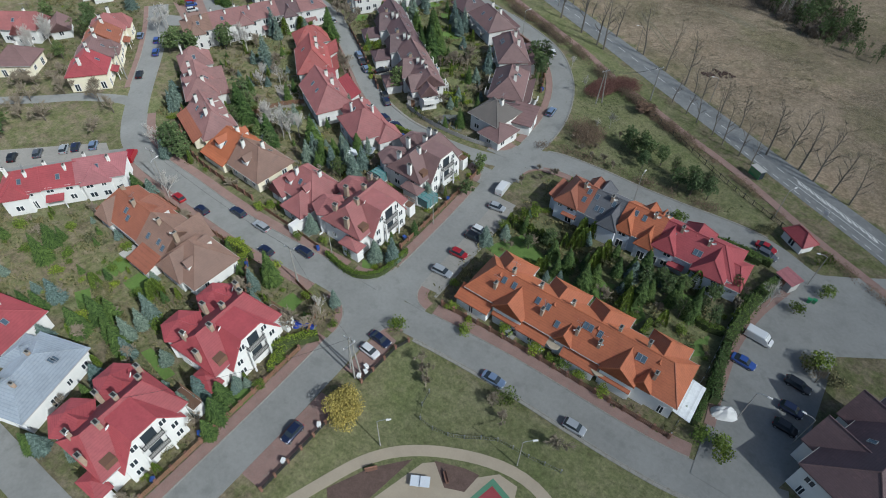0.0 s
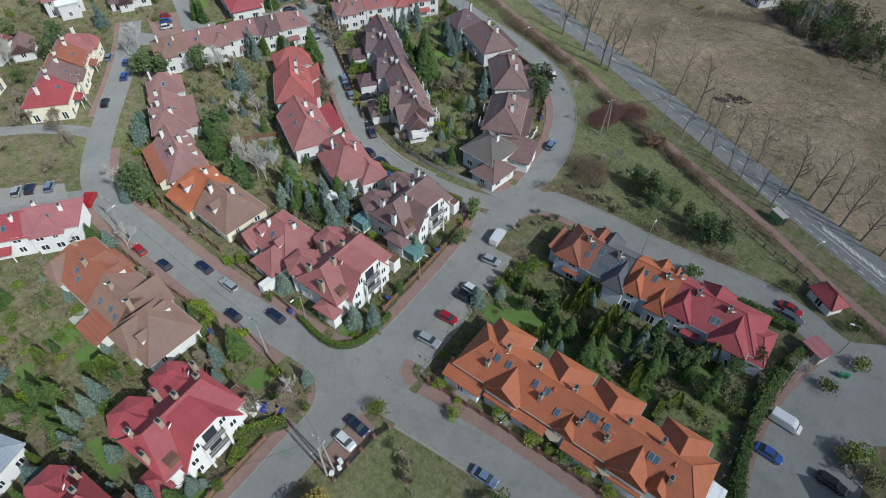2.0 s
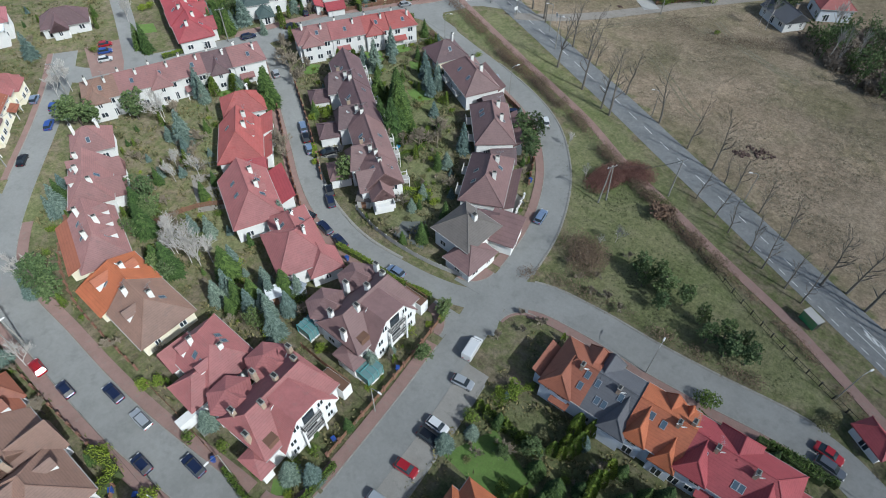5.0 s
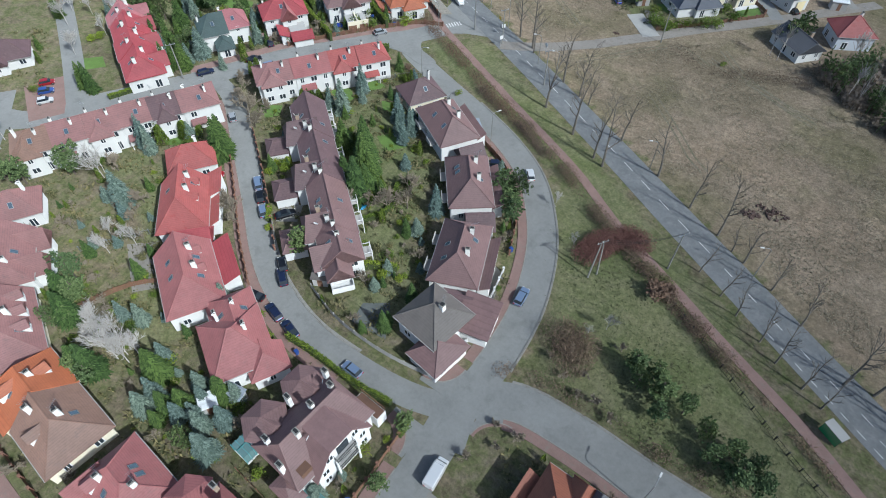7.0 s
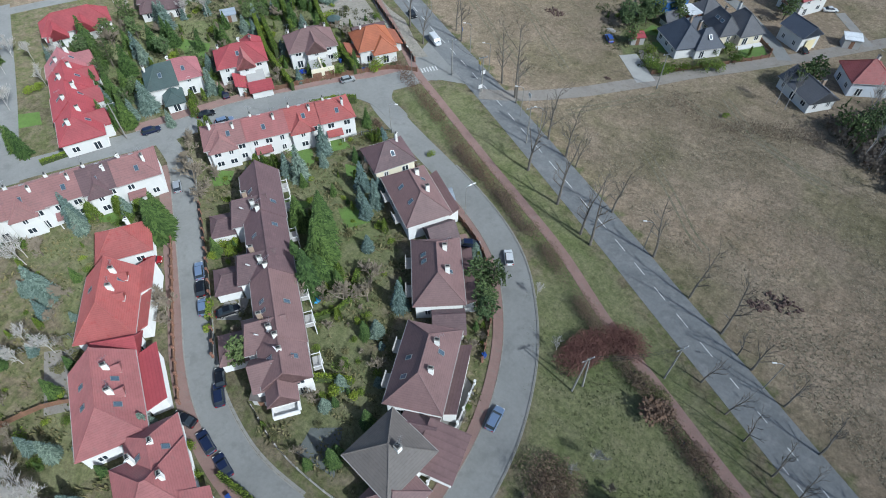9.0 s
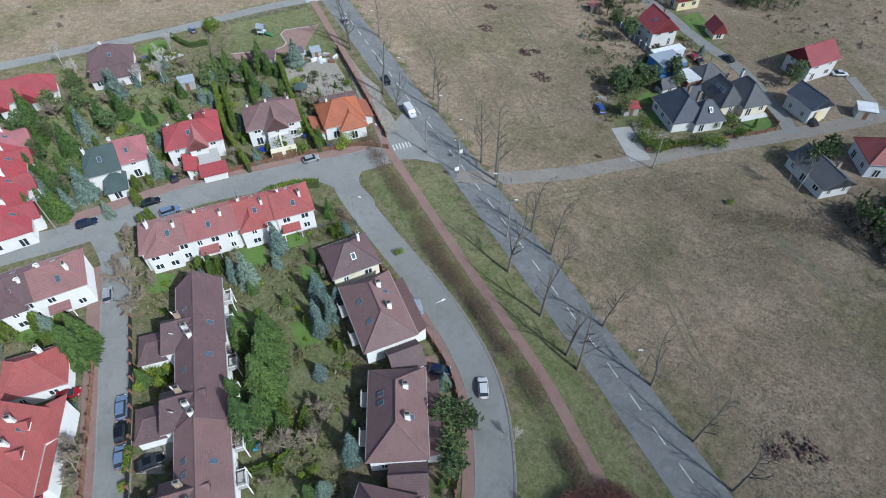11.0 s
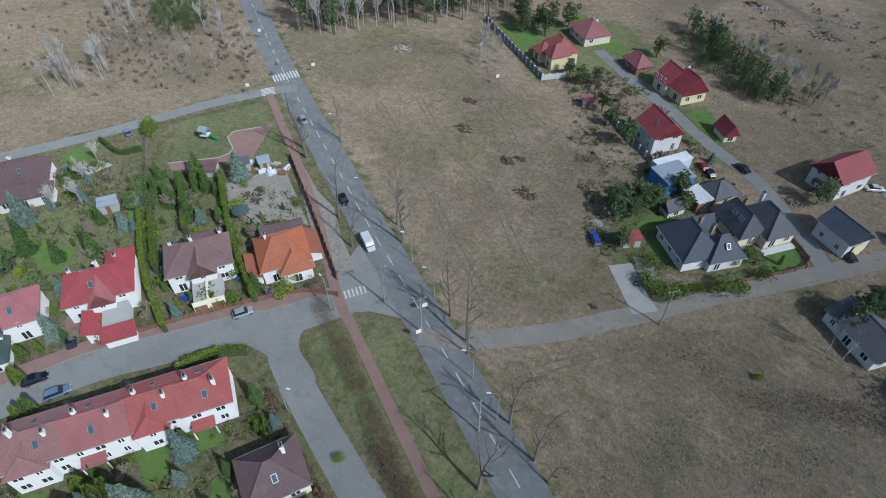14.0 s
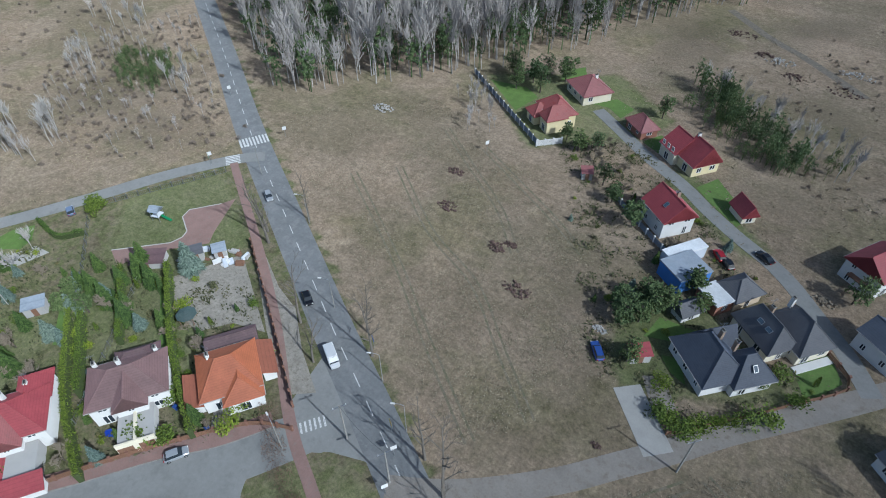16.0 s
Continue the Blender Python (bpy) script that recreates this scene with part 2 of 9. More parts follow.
# ---------------- mesh tools ----------------
class Geo:
    """Gathers vertices and faces of one mesh."""

    def __init__(self):
        self.v, self.f = [], []

    def add(self, verts, faces, m=None):
        o = len(self.v)
        self.v += [tuple(m @ Vector(p)) if m else tuple(p) for p in verts]
        self.f += [tuple(i + o for i in q) for q in faces]
        return self

    def box(self, x0, x1, y0, y1, z0, z1, m=None):
        p = [(x, y, z) for z in (z0, z1) for y in (y0, y1) for x in (x0, x1)]
        return self.add(p, [(0, 2, 3, 1), (4, 5, 7, 6), (0, 1, 5, 4), (2, 6, 7, 3), (0, 4, 6, 2), (1, 3, 7, 5)], m)

    def prism(self, pts, z0, z1, m=None):
        k = len(pts)
        p = [(x, y, z0) for x, y in pts] + [(x, y, z1) for x, y in pts]
        return self.add(p, [tuple(range(k - 1, -1, -1)), tuple(range(k, 2 * k))] + [(i, (i + 1) % k, k + (i + 1) % k, k + i) for i in range(k)], m)

    def tube(self, a, b, r0, r1, k=6, cap=True):
        a, b = Vector(a), Vector(b)
        d = (b - a).normalized()
        u = d.orthogonal().normalized()
        w = d.cross(u)
        p = [c + (u * math.cos(t) + w * math.sin(t)) * r for c, r in ((a, r0), (b, r1)) for t in [2 * math.pi * i / k for i in range(k)]]
        f = [(i, (i + 1) % k, k + (i + 1) % k, k + i) for i in range(k)]
        if cap:
            f += [tuple(range(k - 1, -1, -1)), tuple(range(k, 2 * k))]
        return self.add(p, f)

    def mesh(self, name, material, smooth=False):
        me = bpy.data.meshes.new(name)
        me.from_pydata(self.v, [], self.f)
        me.materials.append(material)
        if smooth:
            me.polygons.foreach_set("use_smooth", [True] * len(me.polygons))
        me.update()
        return me


def part(name, geo, material, parent, label="", smooth=False, at=None):
    ob = new(name, geo if isinstance(geo, bpy.types.Mesh) else geo.mesh(name, material, smooth))
    ob.parent = parent
    if at is not None:
        ob.matrix_basis = at
    return tagged(ob, label)


def thing(name, label, category, m, group="", kind=""):
    ob = new(name)
    ob.matrix_basis = m
    return tagged(ob, label, category, group, kind)


def slab(name, geo, material, label="", kind="structure", category=""):
    return tagged(new(name, geo.mesh(name, material)), label, category, "", kind)


def smooth_line(pts, step=1.5):
    """A curve through the points, sampled about every step metres."""
    p = [np.array(q, float) for q in pts]
    p = [2 * p[0] - p[1]] + p + [2 * p[-1] - p[-2]]
    out = []
    for i in range(1, len(p) - 2):
        n = max(2, int(np.hypot(*(p[i + 1] - p[i])) / step))
        for t in np.arange(n) / n:
            a, b, c, d = p[i - 1], p[i], p[i + 1], p[i + 2]
            out.append(0.5 * (2 * b + (c - a) * t + (2 * a - 5 * b + 4 * c - d) * t * t + (3 * b - a - 3 * c + d) * t ** 3))
    out.append(p[-2])
    return np.array(out)


def shifted(line, d):
    """The line moved d metres to its left."""
    t = np.gradient(line, axis=0)
    t /= np.linalg.norm(t, axis=1)[:, None]
    return line + np.stack([-t[:, 1], t[:, 0]], 1) * d


def stretch(line, s0, s1):
    """The piece of the line from s0 to s1 metres along it."""
    s = np.concatenate([[0], np.cumsum(np.linalg.norm(np.diff(line, axis=0), axis=1))])
    s1 = min(s1, s[-1])
    q = np.linspace(s0, s1, max(2, int((s1 - s0) / 1.5)))
    return np.stack([np.interp(q, s, line[:, 0]), np.interp(q, s, line[:, 1])], 1)


def band(line, width, z0, z1, geo=None):
    """A strip along the line, with a top at z1 and sides down to z0."""
    geo = geo or Geo()
    a, b = shifted(line, width / 2), shifted(line, -width / 2)
    k = len(line)
    v = [(*p, z) for row, z in ((a, z1), (b, z1), (a, z0), (b, z0)) for p in row]
    f = []
    for i in range(k - 1):
        f += [(i, k + i, k + i + 1, i + 1), (i, i + 1, 2 * k + i + 1, 2 * k + i), (k + i, 3 * k + i, 3 * k + i + 1, k + i + 1)]
    f += [(0, 2 * k, 3 * k, k), (k - 1, 2 * k - 1, 4 * k - 1, 3 * k - 1)]
    return geo.add(v, f)


def inside(px, py, poly):
    """Which of the points lie in the polygon."""
    r = np.zeros(np.shape(px), bool)
    k = len(poly)
    for i in range(k):
        (x0, y0), (x1, y1) = poly[i], poly[(i + 1) % k]
        if y0 != y1:
            r ^= ((y0 > py) != (y1 > py)) & (px < (x1 - x0) * (py - y0) / (y1 - y0) + x0)
    return r


# ---------------- streets ----------------
LINES = {
    "lower": [(24, 53), (12, 49.5), (1.3, 48.5), (-18, 48.6), (-31, 48), (-44.4, 46.8), (-58.4, 46.3), (-74, 45.5), (-86.5, 45.6), (-99.6, 46.4), (-111.5, 47),
              (-120.8, 49), (-127.5, 52.8), (-135, 58.8), (-143.5, 66.5), (-154.7, 77), (-167.5, 87.8), (-180, 97)],
    "lot": [(-117, 47.5), (-121, 42), (-130, 34.5), (-142, 22)],
    "cross": [(-43.4, -40), (-43.5, 6), (-43.6, 24), (-44, 36), (-44.4, 46.2), (-44.4, 60), (-44.8, 74), (-45.8, 88), (-46.8, 97)],
    "back": [(-110, -7.2), (-66, -6.7), (-43.4, -6.2)],
    "inner": [(-146, 131.5), (-134, 127.6), (-123.6, 120.8), (-112.2, 113.1), (-102.3, 106.3), (-93.5, 100.1), (-85, 95.6), (-74.5, 92.6), (-63.7, 92.4), (-54.3, 93.4), (-46, 96)],
    "outer": [(-44.6, 90), (-46.4, 97), (-46.3, 106), (-47.7, 118.2), (-52, 130.5), (-58.2, 140.3), (-65, 147.4), (-74.6, 153.3), (-87, 158.6), (-97, 162.3), (-106, 165.8), (-113.5, 169.5), (-117, 175)],
    "upper": [(-110, 188), (-112, 183.4), (-117.8, 173.6), (-123.7, 166.7), (-130, 157.9), (-136.2, 149.5), (-141.4, 139.2), (-146.2, 129), (-152, 119.3), (-158.5, 108), (-165, 95), (-172, 91)],
    "side": [(-230, 140), (-214, 131.9), (-195.8, 122.9), (-177.6, 113.6), (-157, 102.5)],
    "right": [(-49, 95.5), (-41, 101.8), (-31, 103), (-19.4, 102.6), (-9.6, 102.8), (2, 103.4), (9, 102.3), (17, 99), (23, 101.5), (33, 108), (44, 114)],
}
LINE = {k: smooth_line(v) for k, v in LINES.items()}
WIDE = {"lower": 5.8, "lot": 6.0, "cross": 6.0, "back": 5.0, "inner": 4.3, "outer": 5.4, "upper": 6.6, "side": 5.0, "right": 6.0}
MAIN = smooth_line([(70, 92), (42, 107), (26, 117.5), (10, 126.8), (-12, 139.6), (-25.4, 147.5), (-36.8, 154.1), (-51.1, 162.6), (-66.5, 171.4), (-82.3, 180.4), (-95, 187.4), (-109.3, 195.1), (-121, 201.2), (-137.3, 210.3), (-150, 217.4), (-187, 238.2), (-230, 264.5), (-272, 289.5), (-420, 378)], 3)
TRACK = smooth_line([(-96, 185), (-90, 188.5), (-84, 193), (-76, 200.6), (-70.3, 207.3), (-64.3, 214.4), (-58.4, 222), (-51.8, 229.4), (-45, 237.2), (-36, 248), (-20, 268)])
TRACK_2 = smooth_line([(-41, 241.8), (-43.4, 245.4), (-46.6, 249.6), (-52.2, 255.4), (-57.4, 260.9), (-62.5, 264.8), (-69, 268.4), (-77.1, 273.7), (-85.1, 279.8), (-95.4, 285.7), (-105, 292.5), (-115.2, 299.6)])
WEST = smooth_line([(-174, 232), (-179.5, 226), (-187.5, 212.6), (-195, 196), (-203, 180), (-225, 140), (-240, 100)])
FOOT = smooth_line([(-178, 225.5), (-150, 208.7), (-132, 197), (-115, 184.4), (-103.4, 178), (-81.5, 166.3), (-68, 159.4), (-56, 152.9), (-42.6, 144), (-29.5, 137), (-19.7, 131.5), (-9.8, 126.5), (-2.8, 122.8), (7.9, 116), (16, 111), (40, 98)])

# the ground: one sheet to the horizon, with its cover of grass, field and soil
def ground():
    xs = np.concatenate([[-3000, -1800, -1100, -750, -560], np.arange(-430, 121, 2.5), [180, 300, 600, 1200, 2500]])
    ys = np.concatenate([[-2000, -900, -400, -160], np.arange(-60, 501, 2.5), [560, 700, 950, 1400, 2200, 3500]])
    gx, gy = np.meshgrid(xs, ys)
    px, py = gx.ravel(), gy.ravel()
    k = len(xs)
    i = (np.arange(len(ys) - 1)[:, None] * k + np.arange(k - 1)[None]).ravel()
    faces = np.stack([i, i + 1, i + k + 1, i + k], 1)
    me = bpy.data.meshes.new("ground")
    me.from_pydata(np.stack([px, py, px * 0], 1).tolist(), [], faces.tolist())
    cover = np.zeros((len(px), 4), np.float32)
    cover[:, 3] = 1
    beyond = py > np.interp(-px, -MAIN[:, 0], MAIN[:, 1]) + 5
    west = inside(px, py, [(-176, 232), (-187.5, 215), (-206, 180), (-243, 95), (-900, -300), (-1500, 1200), (-500, 450)])
    cover[beyond | west, 1] = 1
    cover[(py > 330) | (px < -320), 1] = 1
    def share(poly, r=1.8):
        return sum(inside(px + dx, py + dy, poly).astype(float) for dx in (-r, 0, r) for dy in (-r, 0, r)) / 9

    for poly in GREEN:
        k = share(poly)
        cover[:, 0], cover[:, 1] = np.maximum(cover[:, 0], 0.85 * k), cover[:, 1] * (1 - k)
    for poly in SOIL:
        cover[:, 2] = np.maximum(cover[:, 2], 0.26 * share(poly, 2.0) + 0.24 * share(poly, 9.0))
    at = me.attributes.new("cover", "FLOAT_COLOR", "POINT")
    at.data.foreach_set("color", cover.ravel())
    me.materials.append(ground_material())
    tagged(new("ground", me), "dry meadow, lawns and bare spring earth", "ground", "", "structure")


GREEN = [
    [(-40, 45), (-36, 36), (-36, 0), (5, 10), (14, 48), (-5, 44.5), (-30, 44)],
    [(-41, 106), (-30, 107.5), (0, 107.5), (12, 108), (-28, 134), (-52, 148), (-60, 146), (-49, 131), (-43, 116)],
    [(-66, 153), (-76, 158), (-98, 167), (-110, 172), (-110, 182), (-84, 165)],
    [(-100, 173), (-84, 163), (-56, 148), (-20, 128), (-14, 133), (-40, 150), (-70, 168), (-106, 187)],
    [(-42, 72), (-28, 66), (8, 66), (8, 84), (-40, 83)],
    [(-54.6, 238.2), (-49.2, 246.5), (-44.3, 241), (-51, 233.6)],
    [(-82, 226), (-74, 219.5), (-50, 233), (-68, 246), (-80, 242)],
    [(-196, 176), (-195, 184), (-190, 184), (-189, 173)],
    [(-178, 222), (-188, 203), (-172, 186), (-150, 208)],
    [(-160, 200), (-172, 186), (-150, 166), (-130, 182)],
    [(-190, 160), (-172, 172), (-150, 160), (-165, 138), (-190, 135)],
    [(-122, 272), (-112, 282), (-100, 290), (-95, 305), (-118, 322), (-152, 300)],
    [(-90, 290), (-62, 268), (-66, 262), (-88, 276)],
    [(-74, 118), (-62, 112), (-58, 108), (-66, 100), (-80, 104), (-100, 120), (-110, 140), (-100, 150), (-80, 135)],
    [(-130, 100), (-110, 85), (-95, 72), (-88, 82), (-105, 95), (-125, 112)],
    [(-150, 56), (-130, 66), (-118, 70), (-124, 58), (-131, 52)],
] + [[(x - a, y - b), (x + a, y - b), (x + a, y + b), (x - a, y + b)] for x, y, a, b in (
    (-79.1, 32, 0, 0), (-70.4, 23, 4, 3), (-81.4, 24, 4, 2.6), (-90.3, 24.6, 4, 2.6), (-80, 11, 3, 3), (-51, 19.3, 2.2, 4), (-86.5, 14.4, 3, 3), (-115, 22.8, 4, 4), (-52.6, 58, 2.4, 4),
    (-34.2, 73.4, 4.5, 4), (-16, 70.4, 3, 3), (-3.7, 72, 3, 3), (-116, 70, 3, 4), (-133.6, 100, 3, 5), (-129.6, 113, 3, 3), (-92.2, 138.5, 3, 4), (-82.1, 131, 2.5, 3), (-69.3, 104, 4, 4),
    (-76, 114.6, 4, 4), (-88, 116.6, 3, 3), (-154, 168, 5, 5), (-166, 170, 5, 5), (-147, 192, 4, 4), (-121, 181, 3, 2), (-107.8, 142, 4, 4), (-173, 147, 6, 5))]
SOIL = [
    [(-125.1, 358.4), (-117.6, 374.7), (-109.8, 383.7), (-94.3, 364.0), (-94.4, 347.8), (-101.3, 340.3), (-108.0, 332.9), (-117.5, 345.6)],
    [(-93.3, 378.8), (-73.2, 371.0), (-59.6, 400.3), (-61.4, 414.5), (-90.0, 396.3)],
    [(-75.2, 330.2), (-63.1, 348.3), (-51.1, 330.0), (-50.4, 308.6), (-64.1, 321.3)],
    [(-87.9, 287.2), (-74.0, 294.6), (-58.8, 292.6), (-49.1, 278.1), (-55.8, 276.3), (-72.0, 280.4)],
    [(-38.1, 186.4), (-32.7, 187.1), (-23.1, 192.3), (-19.3, 189.1), (-18.2, 181.0), (-27.6, 174.4), (-33.3, 180.7)],
    [(-255.7, 217.2), (-252.1, 232.2), (-211.5, 239.3), (-185.4, 231.6), (-192.2, 216.1), (-231.6, 210.7)],
    [(-31.5, 136.8), (-26.9, 134.2), (-19.5, 131.0), (-20.5, 128.6), (-27.8, 130.4)],
    [(-36, 224), (-26, 214), (-8, 200), (20, 186), (50, 190), (30, 220), (-20, 240)],
    [(-100, 250), (-84, 236), (-76, 216), (-70, 208), (-84, 212), (-100, 232)],
    [(-175, 34), (-164, 47), (-153, 58), (-146, 60), (-141, 58.9), (-130, 51), (-127, 46), (-132, 45), (-143.5, 47.6), (-152, 42), (-165, 30)],
    [(-200, 40), (-180, 60), (-164, 56), (-158, 48), (-176, 30)],
    [(-215, 70), (-185, 84), (-172, 80), (-190, 56)],
    [(-41, 92), (-30, 99), (-42, 99.5), (-43, 84)],
    [(-36, 36), (-39, 30), (-36, 22), (-31, 26)],
    [(-162, 197.5), (-153, 205.5), (-133, 194), (-136, 190), (-147, 189)],
    [(-118, 194), (-136, 205), (-132, 199), (-120, 191)],
]
ground()

for j, key in enumerate(("lower", "cross", "inner", "outer", "upper", "right", "lot", "back", "side")):
    slab("road_" + key, band(LINE[key], WIDE[key], -0.1, 0.03 + 0.006 * j), ASPHALT, "pale worn asphalt of a residential street")
slab("road_main", band(MAIN, 7.4, -0.1, 0.03), ASPHALT_MAIN, "grey asphalt of the main road with dashed lines")
slab("road_apron", Geo().prism([(-117.2, 185), (-110.5, 181.6), (-106.4, 184.4), (-100.4, 186.6), (-99, 189.6), (-113, 197.6), (-120.4, 200.4), (-118.6, 192)], -0.1, 0.022), ASPHALT, "patched asphalt apron at the junction")
slab("road_track", band(TRACK, 4.0, -0.1, 0.045), GRAVEL, "rutted grey gravel lane")
slab("road_lane", band(TRACK_2, 3.6, -0.1, 0.052), ASPHALT, "narrow grey lane between houses")
slab("road_bend", band(smooth_line([(-176, 28), (-162.1, 40.6), (-156, 45.9), (-149.4, 52.3), (-140.9, 57.6), (-136, 59)]), 3.6, -0.1, 0.02), ASPHALT, "narrow grey lane joining the bend")
slab("pavement_strip", band(smooth_line([(10.8, 59), (9.9, 68), (9.6, 76), (10.8, 85), (13.6, 94)]), 1.6, -0.1, 0.11), PAVER, "red paved strip along the car park")
slab("road_west", band(WEST, 4.0, -0.1, 0.06), ASPHALT, "narrow asphalt side road")
slab("parking", Geo().prism([(7.6, 86), (12, 95), (16, 99), (27, 104), (36, 92), (24, 84), (23.5, 60), (20, 50), (11, 50), (10.5, 58), (9.8, 70)], -0.1, 0.09), ASPHALT, "wide asphalt car park")
slab("pavement_parking", Geo().prism([(-41.4, 54.5), (-37.8, 55), (-38, 76), (-38.6, 84), (-42.8, 84), (-41.8, 70)], -0.1, 0.085), PAVER_GREY, "paved parking bays beside the street")
slab("pavement_bays", Geo().prism([(-40.6, 33), (-36.6, 34), (-37.2, 42.5), (-40.8, 43)], -0.1, 0.085), PAVER, "red paved parking bays at the corner")
slab("pavement_bays", Geo().prism([(-40.5, 12), (-36.6, 12), (-36.6, 28), (-40.5, 28)], -0.1, 0.084), PAVER, "red paved parking bays along the street")
slab("pavement_lot", Geo().prism([(-139, 22), (-125.6, 38), (-121.5, 43), (-126.5, 45), (-146, 26)], -0.1, 0.07), PAVER_GREY, "grey paved car park")
slab("pavement_bay", Geo().prism([(-178, 101), (-164, 94.5), (-160.5, 101), (-174, 110.5)], -0.1, 0.062), PAVER, "red paved parking bays")
slab("pavement_foot", band(FOOT, 1.9, -0.1, 0.1), PAVER, "long red-brown footpath beside the main road")


def footway(key, side, s0, s1, width=2.0, material=PAVER, gap=0.0):
    """A raised footway with its kerb along one side of a street."""
    h = WIDE[key] / 2 + gap
    line = stretch(LINE[key], s0, s1)
    slab("kerb", band(shifted(line, side * (h + 0.08)), 0.16, -0.1, 0.15), KERBSTONE, "pale concrete kerb")
    slab("pavement", band(shifted(line, side * (h + 0.2 + width / 2)), width, -0.1, 0.14), material, "red-brown paved footway")


# street lengths run from the first point of each line
footway("lower", -1, 14, 60, 2.2)
footway("lower", -1, 80, 158, 1.9)
footway("lower", 1, 12, 60, 0.5, KERBSTONE)
footway("lower", 1, 82, 140, 2.0)
footway("lower", 1, 172, 225, 1.3)
footway("cross", 1, 30, 76, 1.8)
footway("cross", 1, 96, 124, 1.9)
footway("cross", -1, 94, 122, 0.3, KERBSTONE, 3.6)
footway("inner", -1, 12, 92, 2.2)
footway("inner", 1, 12, 92, 0.4, KERBSTONE)
footway("outer", 1, 14, 86, 1.7)
footway("outer", -1, 16, 88, 0.15, KERBSTONE)
footway("right", -1, 10, 60, 1.6)
footway("right", 1, 10, 58, 0.15, KERBSTONE)
footway("upper", -1, 8, 72, 2.7)


def round_corner(x, y, sx, sy, r, width=1.8):
    """A rounded street corner: asphalt up to an arc, then kerb and footway. The street edges meet at (x, y); the block lies towards (sx, sy)."""
    c = np.array([x + sx * r, y + sy * r])
    arc = np.array([c - np.array([sx * math.cos(a), sy * math.sin(a)]) * r for a in np.linspace(0, math.pi / 2, 14)])
    slab("road_corner", Geo().prism([(x - sx * 0.5, y - sy * 0.5), (x - sx * 0.5, arc[0][1])] [::1] + [tuple(p) for p in arc] + [(arc[-1][0], y - sy * 0.5)], -0.1, 0.094), ASPHALT, "pale asphalt at a street corner")
    out = 1 if sx * sy > 0 else -1
    slab("kerb", band(shifted(arc, -out * -0.1), 0.16, -0.1, 0.155), KERBSTONE, "pale rounded concrete kerb")
    slab("pavement", band(shifted(arc, out * (0.2 + width / 2)), width, -0.1, 0.142), PAVER, "red-brown paved corner")


round_corner(-47.6, 49.4, -1, 1, 6.0)
round_corner(-46.8, 43.8, -1, -1, 6.5, 1.2)
round_corner(-41.2, 50.6, 1, 1, 4.0)
round_corner(-40.8, 45.0, 1, -1, 3.2, 0.3)
round_corner(-49.2, 90.4, -1, -1, 5.0)
round_corner(-49.2, 97.0, -1, 1, 5.0)
round_corner(-42.9, 98.4, 1, -1, 4.5, 0.4)
BEND = smooth_line([(-130.4, 157.6), (-123.5, 164.3), (-119.6, 166.3), (-114, 166.9), (-107.3, 165.4), (-104.6, 168.4), (-110.9, 170.9), (-114, 172.5), (-115, 175), (-113.5, 178.2), (-109.8, 182), (-107, 184.2), (-110.5, 187.5), (-116.2, 184.4), (-122.9, 174.9), (-128.2, 168.2), (-132.4, 160.5)], 1.0)
slab("road_corner", Geo().prism([tuple(p) for p in BEND], -0.1, 0.096), ASPHALT, "wide asphalt bend")

# painted lines of the main road
HATCH = (50, 74)
marks = Geo()
length = float(np.sum(np.linalg.norm(np.diff(MAIN, axis=0), axis=1)))
for s in np.arange(4, length - 8, 6.0):
    near = s < 110
    band(stretch(MAIN, s, s + (2.0 if near else 3.0)), 0.16, 0.03, 0.036, marks)
for s in np.arange(0, 96, 3.0):
    band(shifted(stretch(MAIN, s, s + 1.5), 2.7), 0.14, 0.03, 0.036, marks)
for d in (0.9, -0.9):
    band(shifted(stretch(MAIN, HATCH[0], HATCH[1]), d), 0.12, 0.03, 0.036, marks)
for s in np.arange(HATCH[0] + 2, HATCH[1] - 2, 1.6):
    p = stretch(MAIN, s, s + 1.6)
    marks.prism([(p[0][0], p[0][1]), (p[0][0] + 0.5, p[0][1]), (p[1][0] + 0.7, p[1][1] + 0.5), (p[1][0] + 0.2, p[1][1] + 0.5)], 0.03, 0.036)
for k in range(9):
    c = stretch(MAIN, 287.5, 291.5)
    band(shifted(c, -3.4 + 0.85 * k), 0.45, 0.03, 0.037, marks)
for k in range(6):
    c = stretch(WEST, 6.0, 9.5)
    band(shifted(c, -1.7 + 0.68 * k), 0.4, 0.06, 0.068, marks)
for k in range(6):
    marks.box(-1.0, 1.0, -0.16, 0.16, 0.09, 0.099, pose(-112.8 + 0.42 * k, 184.6 + 0.62 * k, 0, 0, 0, -36))
slab("road_marking", marks, PAINT, "worn white road lines and zebra crossings")


